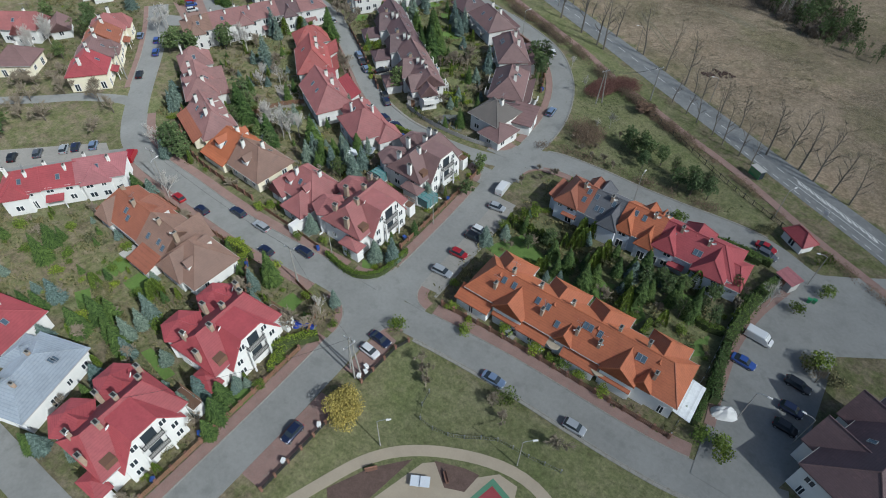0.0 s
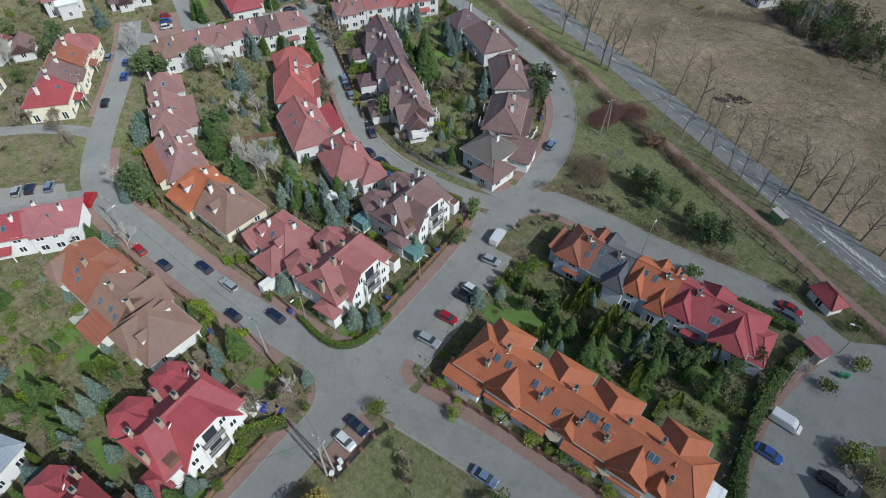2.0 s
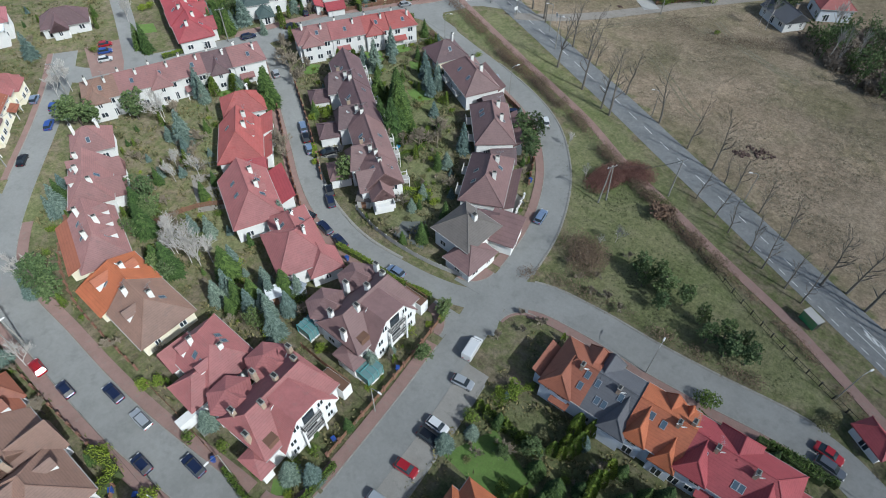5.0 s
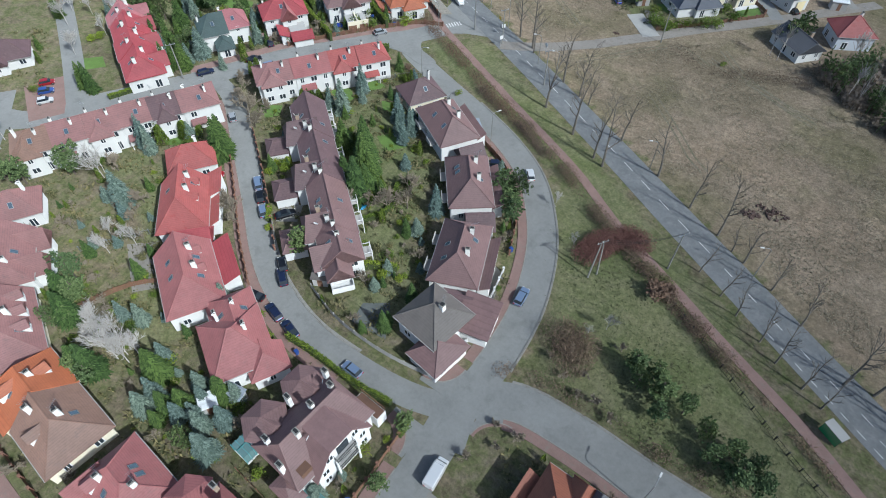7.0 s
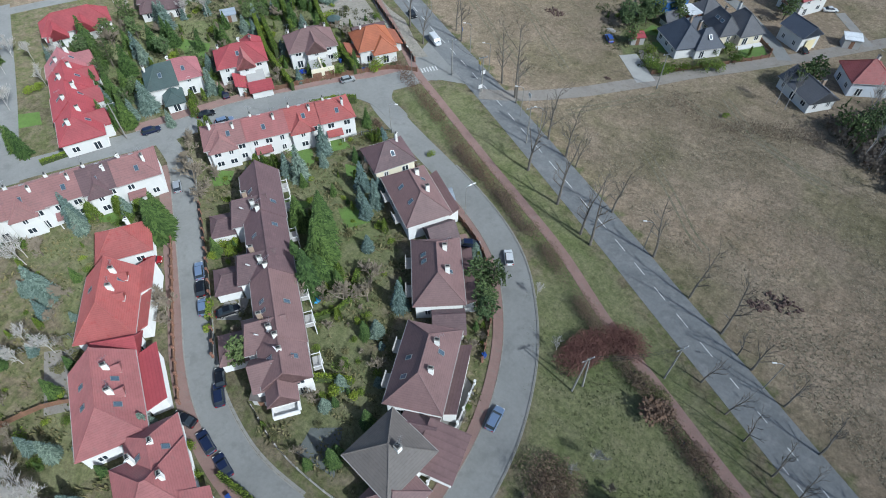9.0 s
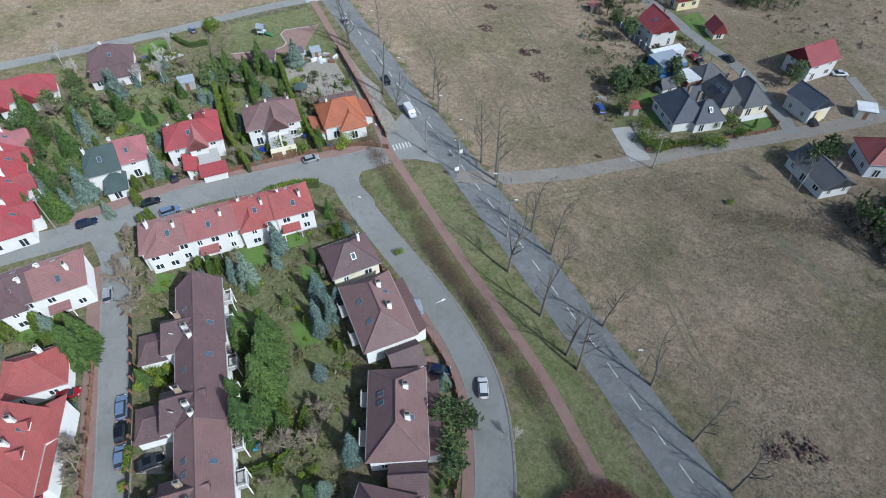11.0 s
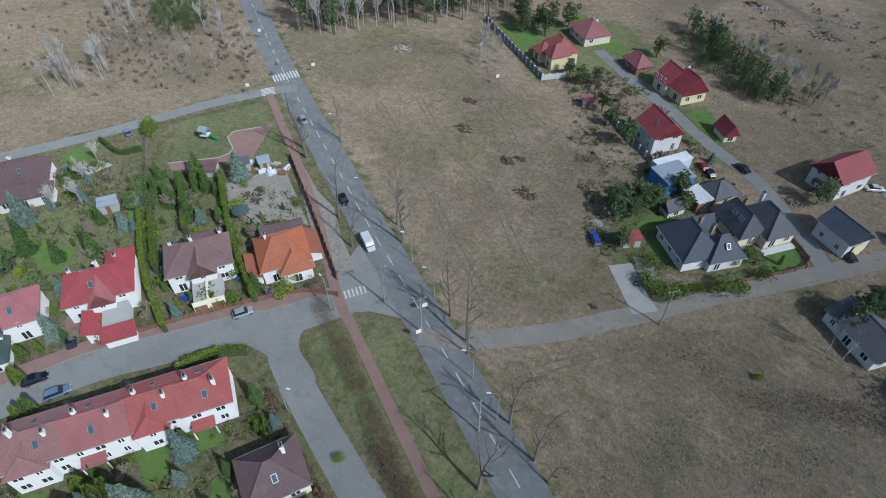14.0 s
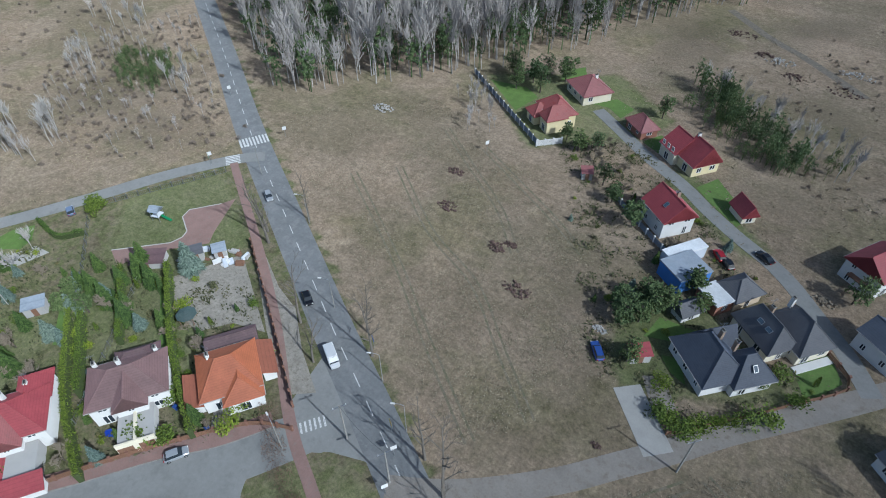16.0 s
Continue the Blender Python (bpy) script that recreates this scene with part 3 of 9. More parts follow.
# ---------------- houses ----------------
def window_mesh(w, h, brown):
    key = (w, h, brown)
    if key not in WINDOWS:
        f, d = 0.12, 0.07
        xs, zs = (-w / 2, -w / 2 + f, -f / 2, f / 2, w / 2 - f, w / 2), (0, f, h - f, h)
        solid = [(i, j) for i in range(5) for j in range(3) if not (j == 1 and i in (1, 3))]
        fr = Geo()
        ids = {}
        for i, x in enumerate(xs):
            for j, z in enumerate(zs):
                for k, y in enumerate((-d, 0.02)):
                    ids[i, j, k] = len(fr.v)
                    fr.v.append((x, y, z))
        for i, j in solid:
            fr.f.append((ids[i, j, 0], ids[i + 1, j, 0], ids[i + 1, j + 1, 0], ids[i, j + 1, 0]))
            for di, dj, a, b in ((-1, 0, (i, j), (i, j + 1)), (1, 0, (i + 1, j + 1), (i + 1, j)), (0, -1, (i + 1, j), (i, j)), (0, 1, (i, j + 1), (i + 1, j + 1))):
                if (i + di, j + dj) not in solid:
                    fr.f.append((ids[(*a, 0)], ids[(*b, 0)], ids[(*b, 1)], ids[(*a, 1)]))
        pn = Geo().box(-w / 2 + f - 0.01, w / 2 - f + 0.01, -0.03, 0.02, f - 0.01, h - f + 0.01)
        WINDOWS[key] = fr.mesh("window", FRAME_BROWN if brown else FRAME), pn.mesh("pane", PANE)
    return WINDOWS[key]


WINDOWS = {}
SKYLIGHT = []
FOOTPRINT = []


def window(parent, m, w=1.2, h=1.35, brown=False):
    a, b = window_mesh(w, h, brown)
    part("pane", b, None, part("window", a, None, parent, at=m))


def skylight(parent, m):
    if not SKYLIGHT:
        a = Geo()
        for x0, x1, y0, y1 in ((-0.4, 0.4, -0.6, -0.52), (-0.4, 0.4, 0.52, 0.6), (-0.4, -0.32, -0.52, 0.52), (0.32, 0.4, -0.52, 0.52)):
            a.box(x0, x1, y0, y1, -0.05, 0.1)
        SKYLIGHT.extend((a.mesh("skylight", METAL), Geo().box(-0.33, 0.33, -0.53, 0.53, -0.05, 0.07).mesh("pane", SKY_PANE)))
    part("pane", SKYLIGHT[1], None, part("skylight", SKYLIGHT[0], None, parent, at=m))


SKY_PANE = glassy("skylight_pane", (0.10, 0.14, 0.18), 0.05)


def roof_geo(L, W, ze, zr, kind, over=0.45, thick=0.22, hip=1.0):
    """A thick roof with overhanging eaves; its ridge runs along x."""
    slope = (zr - ze) / (W / 2)
    a, b, z = L / 2 + over, W / 2 + over, ze - over * slope + 0.12
    top = zr + 0.12
    g = Geo()
    if kind == "flat":
        return g.box(-a, a, -b, b, ze, ze + 0.3)
    if kind == "shed":
        sl = (zr - ze) / W
        z0, z1 = ze - over * sl + 0.1, zr + over * sl + 0.1
        v = [(-a, -b, z0), (a, -b, z0), (a, b, z1), (-a, b, z1)]
        return g.add(v + [(x, y, q - thick) for x, y, q in v], [(0, 1, 2, 3), (7, 6, 5, 4), (0, 4, 5, 1), (1, 5, 6, 2), (2, 6, 7, 3), (3, 7, 4, 0)])
    inset = 0.0 if kind == "gable" else min(b * hip, a - 0.05)
    left = inset if kind in ("hip", "hip_left") else 0.0
    right = inset if kind in ("hip", "hip_right") else 0.0
    v = [(-a, -b, z), (a, -b, z), (a, b, z), (-a, b, z), (-a + left, 0, top), (a - right, 0, top)]
    v += [(x, y, q - thick) for x, y, q in v]
    f = [(0, 1, 5, 4), (2, 3, 4, 5), (1, 2, 5), (3, 0, 4), (0, 6, 7, 1), (2, 8, 9, 3), (1, 7, 8, 2), (3, 9, 6, 0), (6, 10, 11, 7), (8, 11, 10, 9), (7, 11, 8), (9, 10, 6)]
    return g.add(v, f)


def ridge_geo(L, W, ze, zr, kind, over=0.45, hip=1.0):
    """Half-round ridge and hip tiles of a pitched roof."""
    a, b, z, top = L / 2 + over, W / 2 + over, ze - over * (zr - ze) / (W / 2) + 0.14, zr + 0.14
    inset = 0.0 if kind == "gable" else min(b * hip, a - 0.05)
    left = inset if kind in ("hip", "hip_left") else 0.0
    right = inset if kind in ("hip", "hip_right") else 0.0
    g, p, q = Geo(), (-a + left, 0, top), (a - right, 0, top)
    g.tube(p, q, 0.12, 0.12, 6)
    if left:
        g.tube((-a, -b, z), p, 0.1, 0.1, 6).tube((-a, b, z), p, 0.1, 0.1, 6)
    if right:
        g.tube((a, -b, z), q, 0.1, 0.1, 6).tube((a, b, z), q, 0.1, 0.1, 6)
    return g


def wall_geo(L, W, ze, zr, kind):
    g = Geo()
    a, b = L / 2, W / 2
    g.box(-a, a, -b, b, -0.3, ze)
    for side, closed in ((-1, kind in ("gable", "hip_right")), (1, kind in ("gable", "hip_left"))):
        if closed:
            x0, x1 = side * a, side * (a - 0.3)
            g.add([(x0, -b, ze), (x0, b, ze), (x0, 0, zr), (x1, -b, ze), (x1, b, ze), (x1, 0, zr)], [(0, 1, 2), (5, 4, 3), (0, 2, 5, 3), (1, 4, 5, 2)])
    if kind == "shed":
        g.add([(-a, -b, ze), (a, -b, ze), (a, b, ze), (-a, b, ze), (-a, b, zr - 0.1), (a, b, zr - 0.1)], [(0, 1, 5, 4), (2, 3, 4, 5), (1, 2, 5), (3, 0, 4)])
    return g


def block(house, x, y, turn, L, W, ze, zr, kind="hip", roof="crimson", wall="white", sides="NSEW", sky=0, brown=False, over=0.45, gap=2.9, hip=1.0, seed=0):
    """One body of a house: walls with windows and a roof of its own."""
    if over == 0.45:
        L, W = L - 0.6, W - 0.6
    m = pose(x, y, 0, 0, 0, turn)
    FOOTPRINT.append(((house.matrix_basis @ m).inverted(), L / 2 + 0.9, W / 2 + 0.9))
    w = part("wall", wall_geo(L, W, ze, zr, kind), WALL[wall], house, at=m)
    part("roof", roof_geo(L, W, ze, zr, kind, over, hip=hip), ROOF[roof], house, at=m)
    if kind in ("hip", "hip_left", "hip_right", "gable"):
        part("ridge_tiles", ridge_geo(L, W, ze, zr, kind, over, hip), ROOF[roof], house, at=m)
        if W > 5.5:
            a, b, z = L / 2 + over, W / 2 + over + 0.06, ze - over * (zr - ze) / (W / 2) + 0.02
            for k in (-b, b):
                part("gutter", Geo().tube((-a, k, z), (a, k, z), 0.07, 0.07, 5), WHITE_METAL, house, at=m)
    rnd = random.Random(seed + int(L * 10))
    for side in sides:
        span = L if side in "NS" else W
        n = max(1, int((span - 0.8) / gap))
        face = {"S": pose(0, -W / 2, 0), "N": pose(0, W / 2, 0, 0, 0, 180), "E": pose(L / 2, 0, 0, 0, 0, 90), "W": pose(-L / 2, 0, 0, 0, 0, -90)}[side]
        out = (house.matrix_basis @ m @ face).to_3x3() @ Vector((0, -1, 0))
        if out.dot(Vector((-0.57, 0.82, 0))) > 0.3:
            continue
        rows = [0.95] if ze < 4.2 else [0.9, 3.35]
        if ze > 6.8:
            rows.append(5.7)
        for z in rows:
            if z + 1.4 > ze + 0.2:
                continue
            for i in range(n):
                if rnd.random() < 0.12:
                    continue
                tall = z < 1 and rnd.random() < 0.3
                window(house, m @ face @ pose((i + 0.5 - n / 2) * span / n, 0, 0.15 if tall else z), rnd.choice((1.0, 1.3, 1.5)), 2.05 if tall else 1.35, brown)
        if (side == "E" and kind in ("gable", "hip_left") or side == "W" and kind in ("gable", "hip_right")) and zr - ze > 2.2:
            window(house, m @ face @ pose(0, 0, ze + 0.35), 1.2, 1.2, brown)
    rise = math.degrees(math.atan2(zr - ze, W / 2))
    for i in range(sky):
        s = -1 if i % 2 == 0 else 1
        fx, fy = (rnd.random() - 0.5) * (L - W * 0.8) if L > W else (rnd.random() - 0.5), W / 4 + 0.3 * rnd.random()
        z = zr - (zr - ze) * fy / (W / 2) + 0.14
        skylight(house, m @ pose(fx, s * fy, z, -s * rise, 0, 0))
    return m


def chimney(house, x, y, z0, z1, white=True, sx=0.45, sy=0.75):
    z1 = min(z1, z0 + 1.35)
    c = part("chimney", Geo().box(-sx / 2, sx / 2, -sy / 2, sy / 2, z0 - 1.2, z1), CHIMNEY_WHITE if white else CHIMNEY_BRICK, house, at=pose(x, y, 0))
    part("cap", Geo().box(-sx / 2 - 0.07, sx / 2 + 0.07, -sy / 2 - 0.07, sy / 2 + 0.07, z1 + 0.002, z1 + 0.08), KERBSTONE, c)
    part("flue", Geo().box(-sx / 2 + 0.1, sx / 2 - 0.1, -sy / 2 + 0.1, sy / 2 - 0.1, z1 + 0.08, z1 + 0.2), IRON, c)
    pick = int(abs(x * 7.3 + y * 3.1 + z0 * 5.7) * 10) % 5
    if pick in (0, 3):
        part("antenna", antenna_mesh(), None, c, at=pose(0, sy / 2 + 0.04, z1 - 0.9, 0, 0, 40 * pick))
    if pick == 1:
        dish(c, 0.0, -sy / 2 - 0.1, z1 + 0.15, 25)


def antenna_mesh():
    if "antenna" not in WINDOWS:
        g = Geo().tube((0, 0, -0.4), (0, 0, 2.2), 0.03, 0.025, 5).tube((-0.7, 0, 2.1), (0.7, 0, 2.1), 0.02, 0.02, 4)
        for k in range(6):
            g.tube((-0.65 + 0.26 * k, -0.4 + 0.03 * k, 2.1), (-0.65 + 0.26 * k, 0.4 - 0.03 * k, 2.1), 0.014, 0.014, 3)
        WINDOWS["antenna"] = g.mesh("antenna", METAL)
    return WINDOWS["antenna"]


def dish(house, x, y, z, turn=0):
    g = Geo()
    k = 14
    ring = [(0.42 * math.cos(t), -0.02, 0.42 * math.sin(t)) for t in [2 * math.pi * i / k for i in range(k)]]
    mid = [(0.24 * math.cos(t), 0.06, 0.24 * math.sin(t)) for t in [2 * math.pi * i / k for i in range(k)]]
    g.add(ring + mid + [(0, 0.09, 0)], [(i, (i + 1) % k, k + (i + 1) % k, k + i) for i in range(k)] + [(k + i, k + (i + 1) % k, 2 * k) for i in range(k)])
    d = part("satellite_dish", g, FRAME, house, "white satellite dish", at=pose(x, y, z, 15, 0, turn))
    part("mast", Geo().tube((0, 0.08, 0), (0, 0.25, -0.9), 0.03, 0.03, 6), METAL, d)


def dormer(house, m, x, side, zbase, W, depth=2.2, width=1.7, roof="crimson", h=1.15):
    """A small gabled dormer on the slope of side -1 or 1."""
    q = m @ pose(x, side * (W / 4 + 0.2), 0, 0, 0, -90 if side < 0 else 90)
    part("dormer_wall", Geo().box(-depth, depth / 2, -width / 2, width / 2, zbase - 0.4, zbase + h), WALL["white"], house, at=q)
    part("dormer_roof", roof_geo(depth * 1.5, width, zbase + h, zbase + h + 0.75, "gable", 0.2, 0.12), ROOF[roof], house, at=q @ pose(-depth / 4, 0, 0))
    window(house, q @ pose(depth / 2, 0, zbase + 0.15, 0, 0, 90), 1.0, 0.85)


def house(label, x, y, turn, category="house"):
    return thing("house", label, category, pose(x, y, 0, 0, 0, turn))


def villa(label, x, y, turn, roof, L=13.8, W=10.0, ze=5.6, zr=8.8, brick=True):
    """A three-storey double villa: a long roof, a white gable on its front with balconies, two six-sided turrets behind."""
    h = house(label, x, y, turn, "villa")
    m = block(h, 0, 0, 0, L, W, ze - 0.7, zr, "hip", roof, "white", "NEW", 0, hip=0.42, seed=int(x))
    # front gable with a clipped top
    half, low, top, flat = 4.7, 4.3, zr - 0.35, 1.9
    y0 = -W / 2 - 0.9
    prof = [(-half, -0.3), (half, -0.3), (half, low), (flat, top), (-flat, top), (-half, low)]
    k = len(prof)
    part("front_wall", Geo().add([(px, y, z) for y in (y0, 0.0) for px, z in prof], [tuple(range(k)), tuple(range(2 * k - 1, k - 1, -1))] + [(i, k + i, k + (i + 1) % k, (i + 1) % k) for i in range(k)]), WALL["white"], h, at=m @ pose(0.4, 0, 0))
    skin = [(-half - 0.5, low - 0.45), (-flat - 0.1, top + 0.16), (flat + 0.1, top + 0.16), (half + 0.5, low - 0.45)]
    skin += [(px * 0.985, z - 0.24) for px, z in skin[::-1]]
    k = len(skin)
    part("front_roof", Geo().add([(px, y, z) for y in (y0 - 0.22, 0.3) for px, z in skin], [(0, 1, 6, 7), (1, 2, 5, 6), (2, 3, 4, 5), (k + 7, k + 6, k + 1, k), (k + 6, k + 5, k + 2, k + 1), (k + 5, k + 4, k + 3, k + 2)] + [(i, k + i, k + (i + 1) % k, (i + 1) % k) for i in range(k)]), ROOF[roof], h, at=m @ pose(0.4, 0, 0))
    f = m @ pose(0.4, y0, 0)
    for z in (0.9, 3.3, 5.9):
        for dx in ((-3.4, 3.4) if z < 5 else (-2.3, 2.3)):
            window(h, f @ pose(dx, 0, z), 1.2, 1.4)
    # balconies stacked on the gable
    for z in (2.8, 5.4):
        b = part("balcony", Geo().box(-1.7, 1.7, -0.85, 0.02, z - 0.15, z), WALL["concrete"], h, "white concrete balcony with a dark railing", at=f)
        rail = Geo()
        for k in range(12):
            px = -1.65 + 0.3 * k
            rail.box(px - 0.02, px + 0.02, -0.83, -0.79, z, z + 0.95)
        rail.box(-1.7, 1.7, -0.85, -0.77, z + 0.95, z + 1.02)
        rail.box(-1.7, 1.7, -0.84, -0.78, z + 0.04, z + 0.09)
        for sx in (-1.68, 1.68):
            rail.box(sx - 0.02, sx + 0.02, -0.83, 0.0, z + 0.95, z + 1.02)
            rail.box(sx - 0.025, sx + 0.025, -0.83, 0.0, z + 0.04, z + 0.09)
            for k in range(3):
                rail.box(sx - 0.02, sx + 0.02, -0.74 + 0.27 * k, -0.7 + 0.27 * k, z, z + 0.95)
        part("railing", rail, IRON, b)
        part("balcony_door", Geo().box(-1.0, 1.0, -0.06, 0.02, z + 0.02, z + 2.15), PANE, h, "dark glazed balcony doors", at=f)
    for sx in (-1.8, 1.8):
        part("pillar", Geo().box(sx - 0.13, sx + 0.13, -0.88, -0.62, -0.2, 5.25), WALL["white"], h, at=f)
    # turrets
    for dx in (-3.7, 3.4):
        t = m @ pose(dx, W / 2 + 1.1, 0)
        r, ring = 3.1, [(math.cos(a), math.sin(a)) for a in [math.pi / 3 * k for k in range(6)]]
        part("turret_wall", Geo().prism([(r * a, r * b) for a, b in ring], -0.3, ze - 0.3), WALL["white"], h, at=t)
        R, z = r + 0.5, ze - 0.4
        part("turret_roof", Geo().add([(R * a, R * b, z) for a, b in ring] + [(R * a, R * b, z - 0.2) for a, b in ring] + [(-0.2, 0, z + 2.0), (0.2, -2.5, z + 2.0)],
             [(i, (i + 1) % 6, 12) for i in range(4)] + [(4, 5, 13), (4, 13, 12), (5, 0, 12, 13)] + [(i, 6 + i, 6 + (i + 1) % 6, (i + 1) % 6) for i in range(6)] + [(11, 10, 9, 8, 7, 6)]), ROOF[roof], h, at=t)
        for k in (1, 2):
            window(h, t @ pose(0, 0, 0, 0, 0, 60 * k + 30 + 90) @ pose(0, -r * 0.866, 3.2), 1.1, 1.3)
    for dx, dy, z1 in ((-5.6, 2.2, zr + 0.3), (-2.6, -0.6, zr + 1.1), (1.2, 0.9, zr + 1.1), (5.0, 1.2, zr + 0.4), (-6.6, -1.5, zr - 0.5), (0.2, 4.9, ze + 2.6), (6.3, 4.0, ze + 2.3)):
        chimney(h, dx, dy, z1 - 1.7, z1 - 0.25, not brick, 0.62, 0.9)
    part("roof_terrace", Geo().box(-L / 2 + 1.3, -L / 2 + 3.0, -W / 2 + 0.4, -W / 2 + 3.0, ze - 1.0, ze + 0.62), FRAME_BROWN, h, "dark sunken roof terrace")
    dish(h, -2.2, -2.3, zr + 0.4, 20)
    dish(h, 4.6, 2.2, zr + 0.1, 40)
    # side porches with low red roofs, pergolas
    part("porch_wall", Geo().box(-L / 2 - 1.6, -L / 2 + 0.02, -W / 2 - 0.4, -W / 2 + 3.4, -0.3, 3.4), WALL["white"], h)
    part("porch_roof", roof_geo(2.0, 4.2, 3.4, 4.4, "hip", 0.3), ROOF[roof], h, at=pose(-L / 2 - 0.8, -W / 2 + 1.5, 0))
    tr = part("terrace", Geo().box(L / 2, L / 2 + 1.8, -W / 2 - 0.6, -W / 2 + 4.2, -0.2, 2.7), WALL["white"], h)
    part("deck", Geo().box(L / 2 + 0.1, L / 2 + 1.7, -W / 2 - 0.5, -W / 2 + 4.1, 2.7, 2.76), FRAME_BROWN, tr)
    rail = Geo()
    for k in range(14):
        rail.box(L / 2 + 1.72, L / 2 + 1.78, -W / 2 - 0.5 + 0.35 * k, -W / 2 - 0.44 + 0.35 * k, 2.7, 3.6)
    rail.box(L / 2 + 1.7, L / 2 + 1.8, -W / 2 - 0.6, -W / 2 + 4.2, 3.6, 3.68)
    part("railing", rail, WOOD, tr)
    return h


def row(label, x, y, turn, W, units, wall="white", ze=4.7, zr=7.6, group="", side=-1):
    """A terrace: each unit is (length, roof, shift across, kind); lengths run from the -x end. side: where the gardens lie."""
    total = sum(u[0] for u in units)
    at = -total / 2
    base = pose(x, y, 0, 0, 0, turn)
    for i, (L, roof, shift, kind, *rest) in enumerate(units):
        cx = at + L / 2
        at += L
        up = rest[0] if rest else 0.0
        p = base @ Vector((cx, shift, 0))
        h = house(label.replace("#", roof_word(roof)), p.x, p.y, turn, "terraced house")
        if group:
            h["group"] = group
        m = block(h, 0, 0, 0, L - 0.02, W, ze + up, zr + up, kind, roof, wall, "NS" + ("W" if i == 0 else "") + ("E" if i == len(units) - 1 else ""), 2, over=0.35 if i % 2 else 0.38, hip=0.9, seed=i, gap=2.3)
        chimney(h, -L * 0.28, 0.7, zr + up - 0.6, zr + up + 0.8)
        chimney(h, L * 0.25, -1.0, zr + up - 0.9, zr + up + 0.6)
        if i % 2 == 0:
            block(h, -L * 0.1, side * (W / 2 - 1.3), 90, 4.6, L * 0.62, ze + up - 0.3, zr + up - 0.75, "hip_left" if side < 0 else "hip_right", roof, wall, "W" if side < 0 else "E", 0, over=0.3, hip=0.55, gap=1.9)
            continue
        # a low lean-to roof over the garden door
        part("canopy", Geo().add([(-1.7, 0, 2.9), (1.7, 0, 2.9), (1.7, side * 1.7, 2.35), (-1.7, side * 1.7, 2.35), (-1.7, 0, 2.75), (1.7, 0, 2.75), (1.7, side * 1.7, 2.22), (-1.7, side * 1.7, 2.22)],
             [(0, 1, 2, 3), (7, 6, 5, 4), (3, 2, 6, 7), (0, 3, 7, 4), (1, 5, 6, 2)]), ROOF[roof], h, at=pose(-L * 0.18, side * W / 2, 0))
        for sx in (-1.6, 1.6):
            part("post", Geo().box(-0.07, 0.07, -0.07, 0.07, -0.2, 2.3), WALL["white"], h, at=pose(-L * 0.18 + sx, side * (W / 2 + 1.55), 0))


def roof_word(k):
    return {"crimson": "crimson", "faded": "faded red", "scarlet": "bright red", "orange": "orange", "rust": "rust-orange", "tan": "tan", "brown": "brown", "mauve": "red-brown", "plum": "dark plum-brown",
            "slate": "dark slate", "navy": "navy", "steel": "pale steel", "green": "dark green", "rose": "pink-red", "grey": "grey-brown", "white": "white"}[k]


# villas along the cross street
villa("white villa with crimson tiled roof and two turrets", -58.3, 25.6, 93, "crimson")
villa("white villa with crimson roof and brick chimneys", -57.4, 6.4, 93, "crimson")
villa("white villa with faded red roof and balconies", -59.6, 60.6, 90, "faded", 14.0, 9.8)
h = villa("white villa with brown roof and white chimneys", -59.8, 80.2, 87, "brown", 13.8, 9.2, brick=False)
TEAL = surface("teal_frame", (0.10, 0.30, 0.30), 0.5, 0.1, 1.0, 8.0, 0.0)
for x0, x1, y0, y1 in ((-8.4, -5.2, -7.8, -4.2), (-8.6, -6.2, 5.2, 8.2)):
    c = part("conservatory", Geo().box(x0, x1, y0, y1, -0.2, 0.4), WALL["white"], h, "glazed conservatory with teal frame")
    part("glazing", Geo().box(x0 + 0.08, x1 - 0.08, y0 + 0.08, y1 - 0.08, 0.4, 2.5), glassy("conservatory_glass", (0.16, 0.26, 0.26), 0.1), c)
    for k in range(4):
        px = x0 + (x1 - x0) * k / 3
        part("rib", Geo().box(px - 0.05, px + 0.05, y0, y1, 2.5, 2.62), TEAL, c)
        for py in (y0, y1):
            part("post", Geo().box(px - 0.05, px + 0.05, py - 0.05, py + 0.05, 0.4, 2.5), TEAL, c)
    part("beam", Geo().box(x0 - 0.05, x1 + 0.05, (y0 + y1) / 2 - 0.05, (y0 + y1) / 2 + 0.05, 2.63, 2.72), TEAL, c)

# houses west of the villas
h = house("low house with pale steel sheet roof", -76, 2.6, 108)
block(h, 0, 0, 0, 13.5, 9.5, 4.0, 6.6, "hip", "steel", "white", sky=3)
block(h, 3, 4.5, 90, 6, 6, 3.4, 5.2, "hip", "steel", "white")
chimney(h, 2, 1, 5.5, 7.4, False), chimney(h, -3, -1, 5.5, 7.2, False)
h = house("house with bright crimson roof behind a hedge", -90, 4.6, 105)
block(h, 0, 0, 0, 9, 11, 4.0, 7.0, "hip", "crimson", "white", sky=2)
chimney(h, 2, 1, 6, 8)
h = house("long double house with rust-orange and tan roofs", -86.6, 32.6, -2, "double house")
block(h, -9.6, 1.2, 0, 14.4, 9.2, 3.2, 6.8, "hip_left", "rust", "white", "NSW", 0, hip=0.7, seed=3)
block(h, 1.4, 1.2, 0, 7.8, 9.6, 3.2, 7.0, "gable", "tan", "white", "NS", 0, seed=4)
block(h, 10.2, 1.0, 0, 11.0, 9.6, 3.2, 7.3, "hip", "tan", "white", "NSE", 0, hip=0.95, seed=4)
block(h, 4.4, 3.4, 90, 6.6, 5.2, 3.4, 6.9, "gable", "tan", "white", "E", 0, seed=5)
